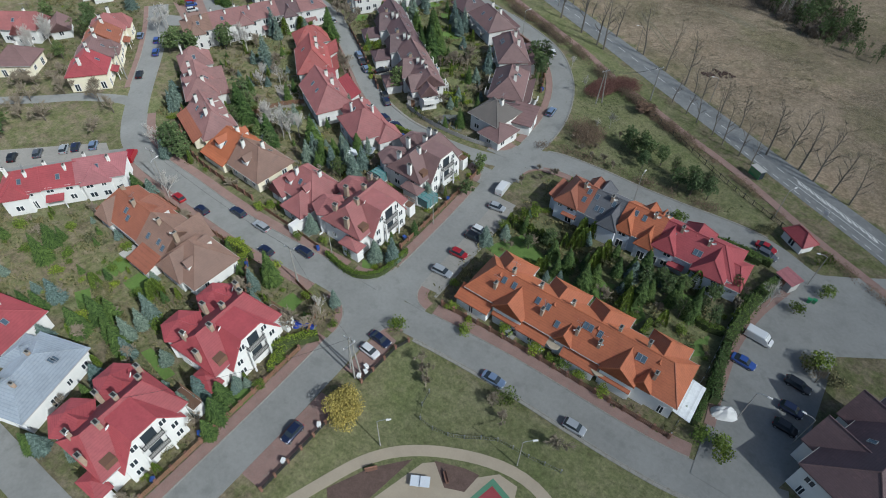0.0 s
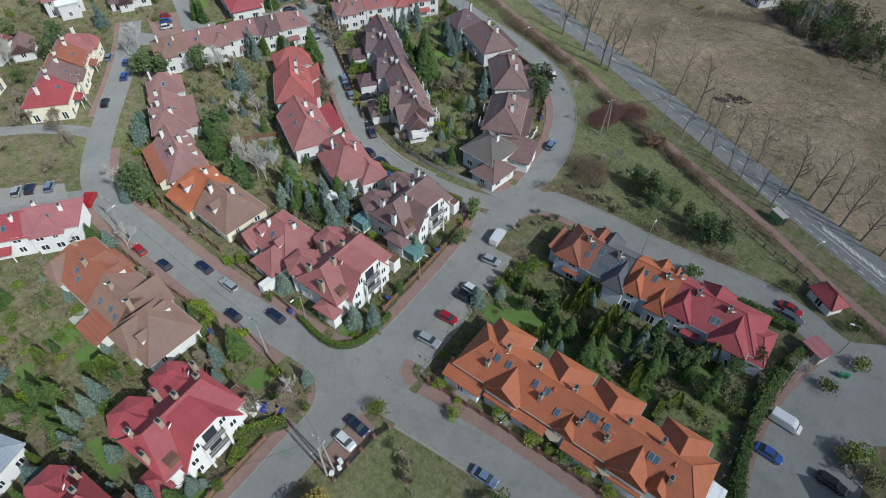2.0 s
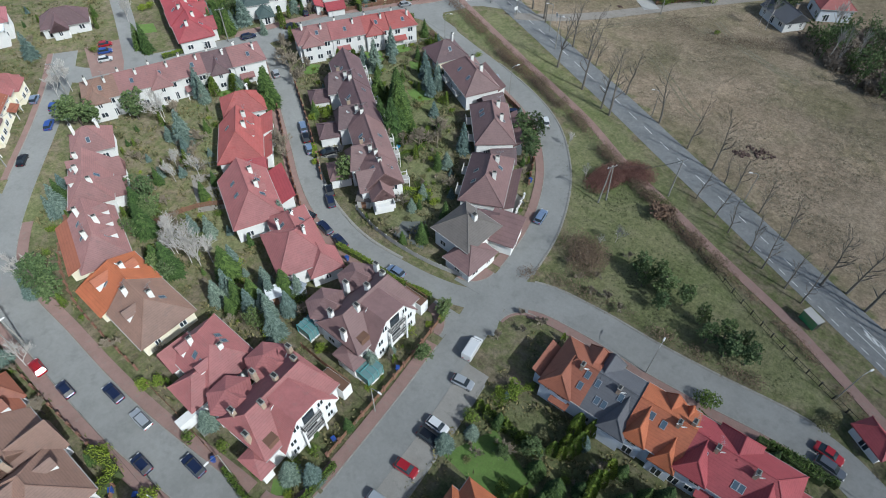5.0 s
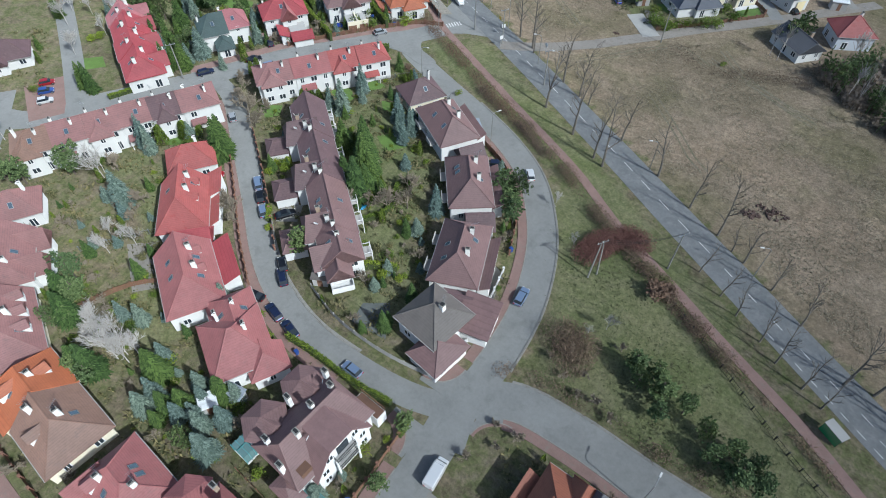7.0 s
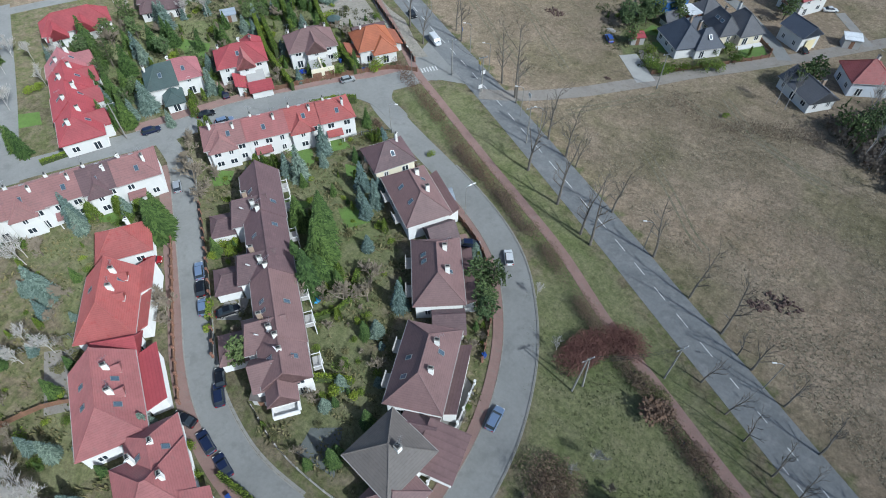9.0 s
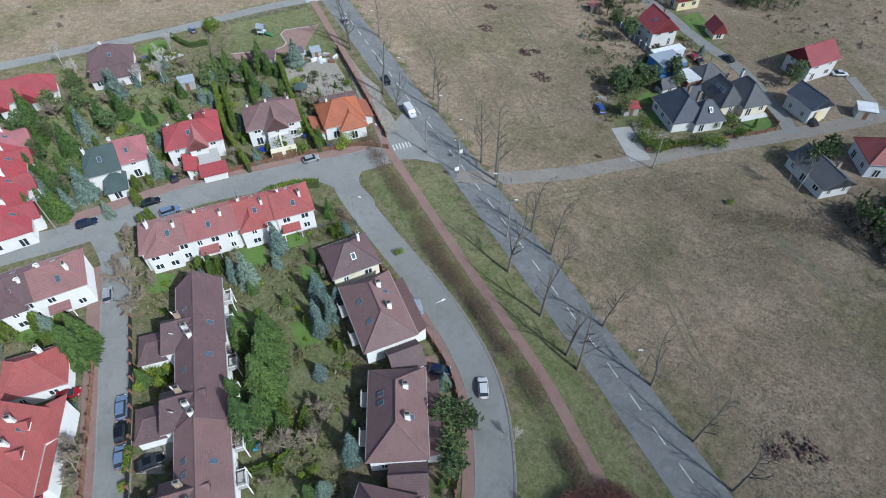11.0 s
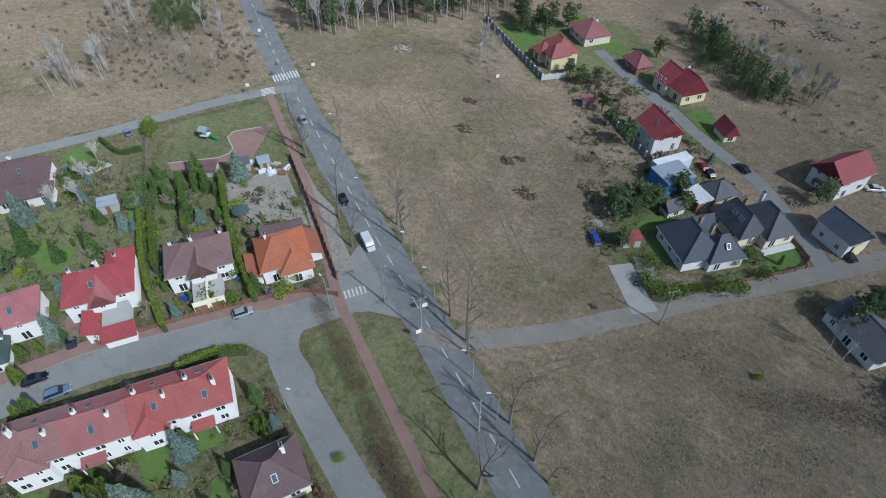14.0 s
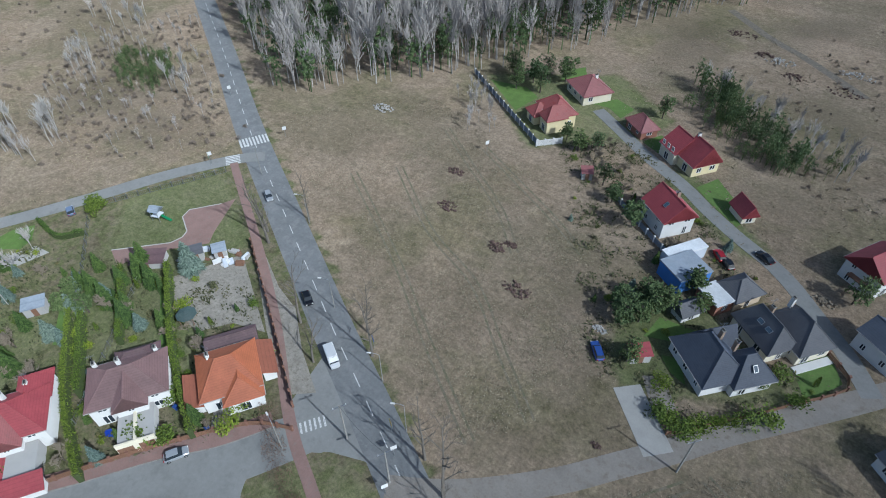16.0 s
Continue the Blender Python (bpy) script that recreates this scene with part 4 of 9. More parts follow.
block(h, -8.0, 3.6, 90, 6.0, 6.0, 3.2, 6.4, "hip_right", "rust", "white", "E", 0, hip=0.7, seed=6)
block(h, -13.6, -1.2, 90, 6.0, 5.0, 3.0, 5.8, "hip_left", "tan", "white", "W", 0, hip=0.6, seed=6)
block(h, 9.0, -1.8, 90, 5.4, 7.0, 3.2, 6.5, "hip_left", "tan", "white", "W", 0, hip=0.5, seed=7)
block(h, 2.2, -5.0, 0, 6.0, 3.6, 2.4, 3.3, "shed", "rust", "white", "S", 0)
part("terrace", Geo().box(-5.4, -0.4, -6.6, -3.4, -0.2, 0.35), KERB, h, "pale paved terrace")
for cx, cy, z in ((-7.5, 0.6, 6.5), (0.9, 0.6, 6.7), (6.2, 0.4, 6.6), (-13.4, 1.8, 6.2)):
    chimney(h, cx, cy, z, z + 1.25, False)
for cx, cy in ((-8.8, -0.8), (-7.4, -1.6), (-0.3, -1.8), (2.8, -1.6), (4.4, -2.0)):
    skylight(h, pose(cx, cy, 7.0 - (1.2 - cy) * 0.79, 38, 0, 0))
for cx, sd, rf in ((-3.8, 1, "rust"), (12.0, -1, "tan"), (9.4, 1, "tan")):
    dormer(h, pose(0, 1.1, 0), cx, sd, 4.5, 9.0, 1.8, 1.8, roof=rf, h=1.0)
row("white terraced house with # roof", -116.2, 31.0, 53, 7.6, [(7.4, "crimson", 0, "hip_left"), (7.2, "crimson", 0.2, "gable"), (8.6, "rose", 0.6, "hip_right", 0.3)], ze=4.6, zr=7.2)

# orange row of three joined houses and the four-part row behind the gardens
h = house("long house with orange tiled roof and gables", -13.6, 60.8, -1, "terraced house")
block(h, 0, 0.1, 0, 38.4, 9.2, 4.2, 7.4, "hip", "orange", "white", "NSWE", 0, hip=0.7, seed=5)
for cx, w in ((-10.2, 5.4), (9.8, 5.4), (0.0, 2.6), (13.6, 2.6)):
    block(h, cx, -2.9, 90, 4.4 if w > 3 else 3.2, w, 4.4, 6.7 if w > 3 else 5.9, "gable", "orange", "white", "W", 0, over=0.3, gap=1.6)
for cx, w in ((-14.6, 6.4), (-4.0, 6.6), (3.9, 6.6), (14.2, 6.0)):
    block(h, cx, 3.0, 90, 7.4, w, 4.3, 6.95, "hip_right", "orange", "white", "E", 0, over=0.35, hip=0.95)
for x0, x1, y0 in ((-19.8, -13.6, -6.2), (-7.7, -2.6, -5.6), (0.7, 6.4, -5.6), (-12.6, -8.4, -5.4), (7.6, 12.2, -5.3)):
    block(h, (x0 + x1) / 2, (y0 - 3.9) / 2, 0, x1 - x0, -3.9 - y0, 2.5, 3.5, "shed", "orange", "white", "S" if y0 < -5.5 else "", 0, over=0.3)
for cx, cy in ((-12.8, 0.6), (-7.4, 0.6), (-1.4, 0.6), (6.9, 0.6), (11.7, 0.8), (-14.3, -2.6), (-5.1, -2.6), (1.4, -2.6), (5.3, -2.6), (14.6, -2.6)):
    z = 7.2 if cy > 0 else 5.6
    chimney(h, cx, cy, z, z + 1.2, False, 0.5, 0.8)
for cx, cy in ((-13.5, -1.2), (-11.5, -1.2), (-6.7, -1.4), (-4.7, -1.5), (-2.1, -2.9), (2.0, -1.2), (2.9, -1.2), (4.6, -1.3), (11.2, -1.4), (12.0, -1.4)):
    skylight(h, pose(cx, cy, 7.52 + cy * 3.2 / 4.35, 36, 0, 0))
for cx, cy in ((-12.3, -0.1), (1.2, -3.0), (5.6, -3.0)):
    dish(h, cx, cy, 7.6 if cy > -1 else 6.6, 25)
for cx in (-1.2, 6.9):
    part("balcony", Geo().prism([(cx - 1.3, -3.9), (cx + 1.3, -3.9), (cx + 1.1, -5.4), (cx, -5.9), (cx - 1.1, -5.4)], 2.6, 2.8), SAND, h, "rounded pale balcony")
part("awning", Geo().add([(-1.3, -3.6, 2.8), (1.5, -3.6, 2.3), (1.5, 3.6, 2.3), (-1.3, 3.6, 2.8), (-1.3, -3.6, 2.7), (1.5, -3.6, 2.2), (1.5, 3.6, 2.2), (-1.3, 3.6, 2.7)],
     [(0, 1, 2, 3), (7, 6, 5, 4), (0, 4, 5, 1), (1, 5, 6, 2), (2, 6, 7, 3), (3, 7, 4, 0)]), ROOF["white"], h, "white sheet roof of a lean-to", at=pose(20.2, -0.8, 0))
def garden_row_house(x0, x1, roof, kind, up, wings, rear, lights, stacks):
    """One house of the row behind the gardens: hipped bays (centre, width, front, height) towards the gardens, gables towards the street."""
    p = pose(-13.2, 89.5, 0, 0, 0, -1) @ Vector(((x0 + x1) / 2, 0.9, 0))
    h = house("terraced house with %s roof and pale garden front" % roof_word(roof), p.x, p.y, -1, "terraced house")
    h["group"] = "row behind the gardens"
    o, zr = (x0 + x1) / 2, 7.4 + up
    block(h, 0, 0, 0, x1 - x0 - 0.02, 9.0, 4.5 + up, zr, kind, roof, "grey", "NS" + ("W" if kind == "hip_left" else "") + ("E" if kind == "hip_right" else ""), 0, hip=0.8, over=0.36 + up / 5, gap=2.2)
    for cx, w, front, top in wings:
        depth = 1.0 - front
        block(h, cx - o, front - 0.9 + depth / 2, 90, depth, w, top - 2.3, top, "hip_left", roof, "grey", "W", 0, hip=0.6, over=0.32, gap=1.7)
    for cx, w, back, top in rear:
        depth = back - 0.6
        block(h, cx - o, 0.6 - 0.9 + depth / 2, 90, depth, w, top - 2.0, top, "hip_right", roof, "grey", "E", 0, hip=0.5, over=0.3, gap=1.7)
    for cx, cy in lights:
        skylight(h, pose(cx - o, cy - 0.9, zr + 0.14 - (0.9 - cy) * 2.9 / 4.5, 33, 0, 0))
    for cx, cy in stacks:
        chimney(h, cx - o, cy - 0.9, zr - 0.55, zr + 0.75, False, 0.5, 0.8)
        dish(h, cx - o + 0.7, cy - 1.0, zr + 0.2, 25)
    return h


h = garden_row_house(-17.8, -11.6, "rust", "hip_left", 0.0, [(-15.4, 4.6, -3.9, 7.0)], [(-12.6, 3.6, 5.9, 6.9)], [(-12.4, -0.2), (-12.6, -1.8)], [(-13.6, 0.2)])
block(h, -3.6, -0.4, 90, 6.0, 3.0, 2.6, 3.8, "shed", "rust", "grey", "", 0)
part("canopy", Geo().box(-1.0, 2.0, -5.9, -4.2, 2.45, 2.6), ROOF["rust"], h, "low tiled canopy over a garden door")
garden_row_house(-11.6, -4.4, "slate", "gable", -0.15, [(-6.0, 3.6, -4.7, 6.8)], [(-10.6, 3.2, 5.9, 6.9)], [(-10.6, -0.4), (-9.6, -2.2), (-8.5, -2.2), (-7.0, -0.4)], [(-7.7, 0.1)])
garden_row_house(-4.4, 3.0, "orange", "gable", 0.1, [(-3.0, 3.0, -4.0, 7.2), (1.6, 3.2, -4.4, 6.2)], [(-0.6, 2.6, 5.4, 6.8), (1.8, 1.6, 5.2, 6.2)], [(-2.4, -0.4), (-0.6, -0.6)], [(1.0, 0.3), (2.6, 1.6)])
h = garden_row_house(3.0, 17.6, "crimson", "hip_right", -0.1, [(5.0, 4.2, -4.0, 7.1), (13.8, 5.6, -5.2, 6.9)], [(9.0, 5.4, 5.6, 7.0)], [(5.4, -1.0), (10.2, -2.0), (11.0, -2.0)], [(6.4, 0.2), (11.6, 0.0)])
block(h, 7.6, -1.0, 0, 3.4, 7.6, 3.2, 5.2, "hip_right", "crimson", "grey", "", 0, over=0.3)
part("canopy", Geo().box(-3.6, -0.6, -6.0, -4.4, 2.45, 2.62), ROOF["crimson"], h, "low red canopy over a garden door")
part("canopy", Geo().box(0.6, 2.6, -5.8, -4.4, 2.45, 2.62), ROOF["crimson"], h, "low red canopy over a garden door")

# the street's inner side
h = house("white house with crimson hipped roof", -74.6, 60.2, -4)
block(h, 0, 0, 0, 11.6, 9.0, 3.6, 7.6, "hip", "faded", "white", sky=4, hip=0.95)
block(h, 2.6, -3.8, 90, 7.5, 6.0, 3.0, 5.6, "hip_left", "faded", "white", "W", 0)
block(h, -4.4, -3.2, 90, 5.0, 4.2, 3.0, 5.4, "gable", "faded", "white", "W", 0)
part("garage_wall", Geo().box(4.6, 6.0, -10, -3.6, -0.2, 2.2), WALL["white"], h)
chimney(h, -1.6, -1.4, 6.6, 8.4), chimney(h, 2.6, 1.0, 6.4, 8.0)
for dx, sd in ((-2.6, -1), (2.4, -1)):
    dormer(h, Matrix(), dx, sd, 4.6, 8.4, roof="faded")
h = house("pair of houses with orange and tan roofs", -93.6, 59.8, -4, "double house")
block(h, -5.0, 0.4, 0, 8.6, 9.4, 3.2, 7.0, "hip_left", "orange", "cream", "NSW", 3, hip=0.6)
block(h, 4.6, 0, 0, 10.2, 9.8, 3.2, 7.2, "hip_right", "tan", "cream", "NSE", 3, hip=0.9)
block(h, -5.4, -4.2, 0, 8, 3.4, 2.4, 3.6, "shed", "orange", "cream", "S", 0)
chimney(h, -4, 1.3, 6.2, 8), chimney(h, 1.5, -1.2, 6.6, 8.3), chimney(h, 5, 1.2, 6.6, 8.3)
for dx, sd in ((-5.4, -1), (-4.6, 1), (4.2, -1)):
    dormer(h, Matrix(), dx, sd, 4.4, 9.0, roof="orange" if dx < 0 else "tan")
h = house("cream house with tan-red hipped roof", -110.5, 63.6, -21)
block(h, 0, 0, 0, 14.4, 8.4, 3.3, 7.2, "hip_right", "mauve", "cream", sky=3, hip=0.95)
block(h, -1, -5.0, 0, 13, 2.6, 2.4, 3.3, "shed", "rust", "cream", "S", 0)
chimney(h, -4.5, -1.4, 6.4, 8.2), chimney(h, -0.5, 1.2, 6.5, 8.2), chimney(h, 2.5, -1.2, 6.5, 8)
for dx in (-4.6, -1.2, 2.2):
    dormer(h, Matrix(), dx, 1, 4.4, 8.0, roof="mauve")
h = house("white house with brown roof and stepped balconies", -123.9, 70.9, -31)
block(h, 0, 0, 0, 12.8, 8.0, 4.2, 7.6, "hip_right", "mauve", "white", sky=3, hip=0.8)
block(h, -3, 3.9, 90, 4.6, 4, 3.8, 6.2, "gable", "mauve", "white", "E", 0)
block(h, 3, 3.9, 90, 4.6, 4, 3.8, 6.2, "gable", "mauve", "white", "E", 0)
chimney(h, -5, -1.4, 6.6, 8.6), chimney(h, -1, -1.4, 6.6, 8.6), chimney(h, 3.5, 1.0, 6.6, 8.4)
for dx in (-4.4, 0.4):
    dormer(h, Matrix(), dx, -1, 4.9, 7.8, roof="mauve")
h = house("small white house with brown hipped roof", -136.3, 78.6, 61)
block(h, 0, 0, 0, 8.4, 7.6, 3.6, 7.0, "hip", "mauve", "white", sky=2)
chimney(h, -2.6, 1.4, 6, 8), chimney(h, 2.2, 1.4, 6, 7.8)

# the middle row of red roofs
h = house("white house with broad dull-red hipped roof", -80.0, 83.4, 64)
block(h, 0, -0.6, 0, 9.6, 11.2, 4.2, 8.0, "hip", "faded", "white", sky=0, hip=0.8)
block(h, 1.0, 5.0, 90, 8.5, 7.4, 3.8, 6.9, "hip_right", "faded", "white", "E", 2)
block(h, 3.2, -5.4, 90, 5, 6, 3.4, 5.6, "hip_left", "faded", "white", "W", 0)
chimney(h, 2, -0.6, 7, 9), chimney(h, 1.5, 5, 6, 7.8), chimney(h, -1.5, 4, 6, 7.7)
h = house("white house with dark red gabled roof", -95.6, 86.8, -28)
block(h, 0, 0, 0, 14.4, 9.4, 4.2, 8.2, "hip_right", "faded", "white", sky=4, hip=0.9)
block(h, -2, 6.2, 0, 10, 3.4, 2.8, 4.0, "shed", "crimson", "white", "", 0)
chimney(h, -3.5, 1.6, 7, 9), chimney(h, 0.8, 1.7, 7, 8.8)
for dx in (-3.6, 0.6):
    dormer(h, Matrix(), dx, 1, 5.4, 8.4, 1.6, 1.3, "faded", 0.8)
h = house("white house with scarlet half-hipped roof", -110.4, 97.2, -41)
block(h, 0, 0, 0, 13.4, 9.0, 4.2, 8.2, "hip_right", "scarlet", "white", sky=2, hip=0.9)
block(h, -4.5, 4.6, 0, 6.5, 4.5, 3.2, 5.0, "shed", "scarlet", "white", "", 0)
block(h, 1, 5.2, 0, 9, 2.2, 2.8, 3.8, "shed", "scarlet", "white", "", 0)
block(h, 8.2, 1.8, 90, 6.4, 5.2, 3.0, 5.2, "gable", "crimson", "white", "EW", 0)
chimney(h, -4, 1.4, 7, 9.2), chimney(h, -0.5, 1.4, 7, 9)
for dx in (-3.6, 0.6):
    dormer(h, Matrix(), dx, 1, 5.4, 8.4, 1.6, 1.3, "scarlet", 0.8)
h = house("small white house with scarlet hipped roof", -121.0, 106.8, 57)
block(h, 0, 0, 0, 9.4, 7.6, 3.6, 6.6, "hip", "scarlet", "white", sky=0)
chimney(h, 1.8, 1.6, 5.8, 7.6)

# long stepped row with plum roofs inside the loop
for i, (x0, x1, roof, wing) in enumerate(((-23.4, -10.6, "plum", -14.2), (-10.6, 3.0, "plum", -0.8), (3.0, 16.4, "brown", 13.0), (16.4, 22.6, "brown", None))):
    L, mid = x1 - x0, (x0 + x1) / 2
    p = pose(-94.6, 117.4, 0, 0, 0, -37) @ Vector((mid, 0, 0))
    h = house("stepped row house with %s roof" % roof_word(roof), p.x, p.y, -37, "row house")
    h["group"] = "stepped plum row"
    block(h, 0, 0.9 - 0.15 * i, 0, L - 0.02, 6.8, 5.2, 8.3 - 0.1 * (i % 2), "gable", roof, "white", "N" + ("W" if i == 0 else "") + ("E" if i == 3 else ""), 3, over=0.35 if i % 2 else 0.38, seed=i + 7)
    if wing is not None:
        wx = wing - mid
        block(h, wx, -1.6, 90, 7.0, 6.4, 4.9, 7.9, "hip_left", roof, "white", "WNS", 1, hip=0.35)
        block(h, wx - 0.2, -7.2, 90, 4.0, 5.2, 2.5, 3.9, "hip_left", roof, "white", "W", 0, hip=0.6, over=0.3)
        chimney(h, wx - 1.2, -1.8, 7.2, 8.6, False), chimney(h, wx + 1.6, -0.6, 7.4, 8.8, True), chimney(h, wx + 3.4, 0.2, 7.8, 9.0, True)
        dish(h, wx + 2.2, -2.6, 8.0, 60)
    else:
        block(h, 0.4, -1.2, 90, 6.6, 5.6, 4.7, 7.2, "gable", roof, "white", "W", 0)
        block(h, 3.6, -0.6, 0, 4.6, 4.4, 4.6, 6.8, "gable", roof, "white", "E", 0)
        part("balcony", Geo().box(5.6, 7.4, -2.4, 1.4, 2.6, 2.8).box(5.6, 7.4, -2.4, -2.25, 2.8, 3.7).box(5.6, 7.4, 1.25, 1.4, 2.8, 3.7).box(7.25, 7.4, -2.25, 1.25, 2.8, 3.7), WALL["white"], h, "white plastered balcony")
        chimney(h, -0.6, 0.4, 7.6, 8.8, True)
    for k in ((-3.6, 1.8) if L > 8 else (0.0,)):
        b = part("balcony", Geo().box(k - 1.2, k + 1.2, 4.38, 5.8, 2.65, 2.8), KERB, h, "white balcony frame")
        fr = Geo()
        for sx in (-1.15, 1.15):
            fr.box(k + sx - 0.07, k + sx + 0.07, 5.65, 5.79, 0, 4.0)
            fr.box(k + sx - 0.05, k + sx + 0.05, 4.4, 5.7, 3.6, 3.7)
        fr.box(k - 1.2, k + 1.2, 5.67, 5.77, 3.6, 3.7)
        part("frame", fr, FRAME, b)

# brown hipped houses on the outer side of the loop
for label, x, y, turn, L, W, roof in (("cream house with brown hipped roof beside the loop", -85.0, 146.2, -31, 14.0, 8.8, "brown"), ("white house with brown hipped roof and side lean-to", -70.9, 134.0, -51, 14.0, 8.4, "brown"),
                                      ("white house with mottled brown roof", -61.9, 118.4, -67, 14.2, 8.6, "brown")):
    h = house(label, x, y, turn)
    block(h, 0, 0, 0, L, W, 4.4, 7.8, "hip", roof, "white", sky=3, hip=0.9, seed=int(-x))
    block(h, 0.5, W / 2 + 0.9, 0, L - 3, 1.9, 2.6, 3.6, "shed", roof, "white", "", 0, over=0.2)
    block(h, L / 2 + 2.2, 1.4, 90, 5.2, 4.8, 2.6, 4.4, "gable", "plum", "white", "EW", 0)
    chimney(h, -2.5, 1.4, 6.8, 8.8), chimney(h, 2.2, 1.6, 6.8, 8.8)
    for k in (-3, 3):
        part("balcony", Geo().box(k - 1.2, k + 1.2, -W / 2 - 1.3, -W / 2 + 0.02, 2.6, 2.8).box(k - 1.2, k + 1.2, -W / 2 - 1.3, -W / 2 - 1.2, 2.8, 3.7), KERB, h, "white balcony")
h = house("white house with dark plum hipped roof", -97.4, 153.0, 62)
block(h, 0, 0, 0, 9.0, 8.0, 3.4, 6.4, "hip", "plum", "cream", sky=1)
chimney(h, 2.4, 1.2, 5.6, 7.8)
h = house("corner house with grey-brown pyramid roof", -57.6, 105.0, -8)
block(h, 0, 0, 0, 8.0, 8.2, 4.8, 7.6, "hip", "grey", "white", hip=0.95, over=0.6)
block(h, 4.0, -3.2, 0, 6.2, 7.6, 2.8, 4.9, "hip", "brown", "white", "SE", 0)
block(h, 4.6, 5.2, 20, 6.0, 6.6, 3.0, 4.4, "shed", "brown", "white", "E", 0)
chimney(h, 1.2, 0.6, 6.8, 8.8, True, 0.8, 0.8)

# terraces at the head of the loop
row("white terraced house with # tiled roof", -141.6, 104.6, 63, 8.5,
    [(7.2, "tan", 0.0, "hip_left"), (6.6, "mauve", 0.2, "gable", 0.1), (7.0, "mauve", 0.4, "gable"), (6.6, "mauve", 0.5, "gable", 0.1), (6.0, "plum", 0.3, "gable"), (7.6, "mauve", 0.0, "hip_right", 0.1)], ze=5.2, zr=7.7, group="long white terrace")
row("white terraced house with # roof and garden front", -121.4, 145.7, 57, 7.8,
    [(8.6, "mauve", 0.2, "hip_left"), (8.2, "faded", 0.0, "gable", 0.1), (7.4, "scarlet", 0.3, "gable"), (7.0, "scarlet", 0.0, "hip_right", 0.1)], ze=5.1, zr=7.5, group="red terrace")
h = house("row of crimson roofs stepping down a garden street", -166.6, 125.6, 154, "terraced house")
for k, (cx, roof) in enumerate(((-11.5, "crimson"), (-2, "crimson"), (7, "crimson"), (14.5, "rose"))):
    block(h, cx, 0.3 * (k % 2), 0, 9.2 if k < 3 else 6, 9.0, 3.8, 7.2, "hip_left" if k == 0 else "gable", roof, "white", "NS" + ("W" if k == 0 else ""), 2, hip=0.8, seed=k)
    block(h, cx + 1, -3.6, 90, 4.4, 3.8, 3.6, 5.8, "gable", roof, "white", "W", 0, over=0.3)
    chimney(h, cx - 2, 1.2, 6.2, 8), chimney(h, cx + 2, -1.2, 6.2, 8)

# detached houses north of the upper street
h = house("white house with dark green and rose roof", -155.6, 144.0, 61)
block(h, -2.6, 0, 0, 7.0, 9.4, 4.4, 7.6, "hip_left", "green", "white", "NSW", 1, hip=0.8)
block(h, 3.4, 0.8, 0, 6.4, 8.6, 4.6, 7.4, "hip_right", "rose", "white", "NSE", 1, hip=0.8)
block(h, -1.0, -6.0, 90, 6, 4.4, 2.6, 4.0, "hip_left", "green", "white", "W", 0)
chimney(h, -5.4, 2.8, 5, 8.2), chimney(h, 0.4, 2, 6.4, 8.6)
h = house("white house with red roof and terrace over the garage", -148.2, 158.6, 57)
block(h, 0, 0, 0, 11.8, 8.6, 4.8, 7.8, "hip", "crimson", "white", sky=2)
block(h, 3.4, 5.0, 90, 5.4, 5.0, 4.4, 6.6, "hip_right", "crimson", "white", "E", 0)
block(h, 0.6, -3.2, 90, 5, 4.2, 4.9, 7.2, "gable", "faded", "white", "W", 0)
part("terrace", Geo().box(0, 4.2, -10.2, -4.2, -0.2, 2.6), WALL["concrete"], h, "bare concrete roof terrace")
block(h, -1.6, -7.6, 90, 5.4, 2.6, 2.4, 3.2, "shed", "crimson", "white", "", 0)
block(h, 2.6, -11.2, 0, 5.4, 2.4, 2.2, 3.0, "shed", "crimson", "white", "", 0)
chimney(h, -4.6, 3.4, 5, 8.2), chimney(h, 0.6, 2, 6.6, 8.8), chimney(h, 3.4, 3.8, 5.6, 8)
h = house("cream house with brown roof and front terrace", -139.2, 173.4, 56)
block(h, 0, 0, 0, 12.0, 8.6, 4.8, 7.8, "hip", "brown", "white", sky=1)
block(h, 1.2, 4.6, 0, 7.0, 4.4, 4.0, 5.6, "hip", "plum", "white", "N", 0)
block(h, 0.4, -3.2, 90, 5, 5.0, 4.9, 7.4, "gable", "brown", "white", "W", 0)
part("terrace", Geo().box(-2.0, 3.2, -10.4, -4.2, -0.2, 2.5), WALL["concrete"], h, "concrete terrace above two garages")
part("parapet", Geo().box(-2.2, 3.4, -10.7, -10.42, -0.2, 3.1).box(0.4, 0.8, -10.4, -4.2, 2.51, 3.0), WALL["cream"], h)
for k in (-1.0, 2.0):
    part("garage_door", Geo().box(k - 1.1, k + 1.1, -10.76, -10.69, 0, 2.1), WOOD, h, "brown garage door")
chimney(h, -4.6, 3.6, 5, 8.4), chimney(h, 4.6, 3.6, 5, 8.4), chimney(h, -0.4, 1.5, 6.8, 8.6)
h = house("white house with bright orange tiled roof", -127.6, 183.8, 57)
block(h, 0, 0.6, 0, 9.6, 9.6, 3.9, 7.2, "hip", "orange", "white", sky=0, hip=0.75)
block(h, 1.6, -3.0, 90, 5.6, 6.2, 3.4, 5.6, "hip_left", "orange", "white", "W", 0)
block(h, -5.8, -0.6, 90, 6.2, 2.6, 2.2, 3.0, "shed", "rust", "white", "", 0)
block(h, 6.0, 2.0, 90, 7.0, 2.6, 2.2, 3.0, "shed", "rust", "white", "", 0)
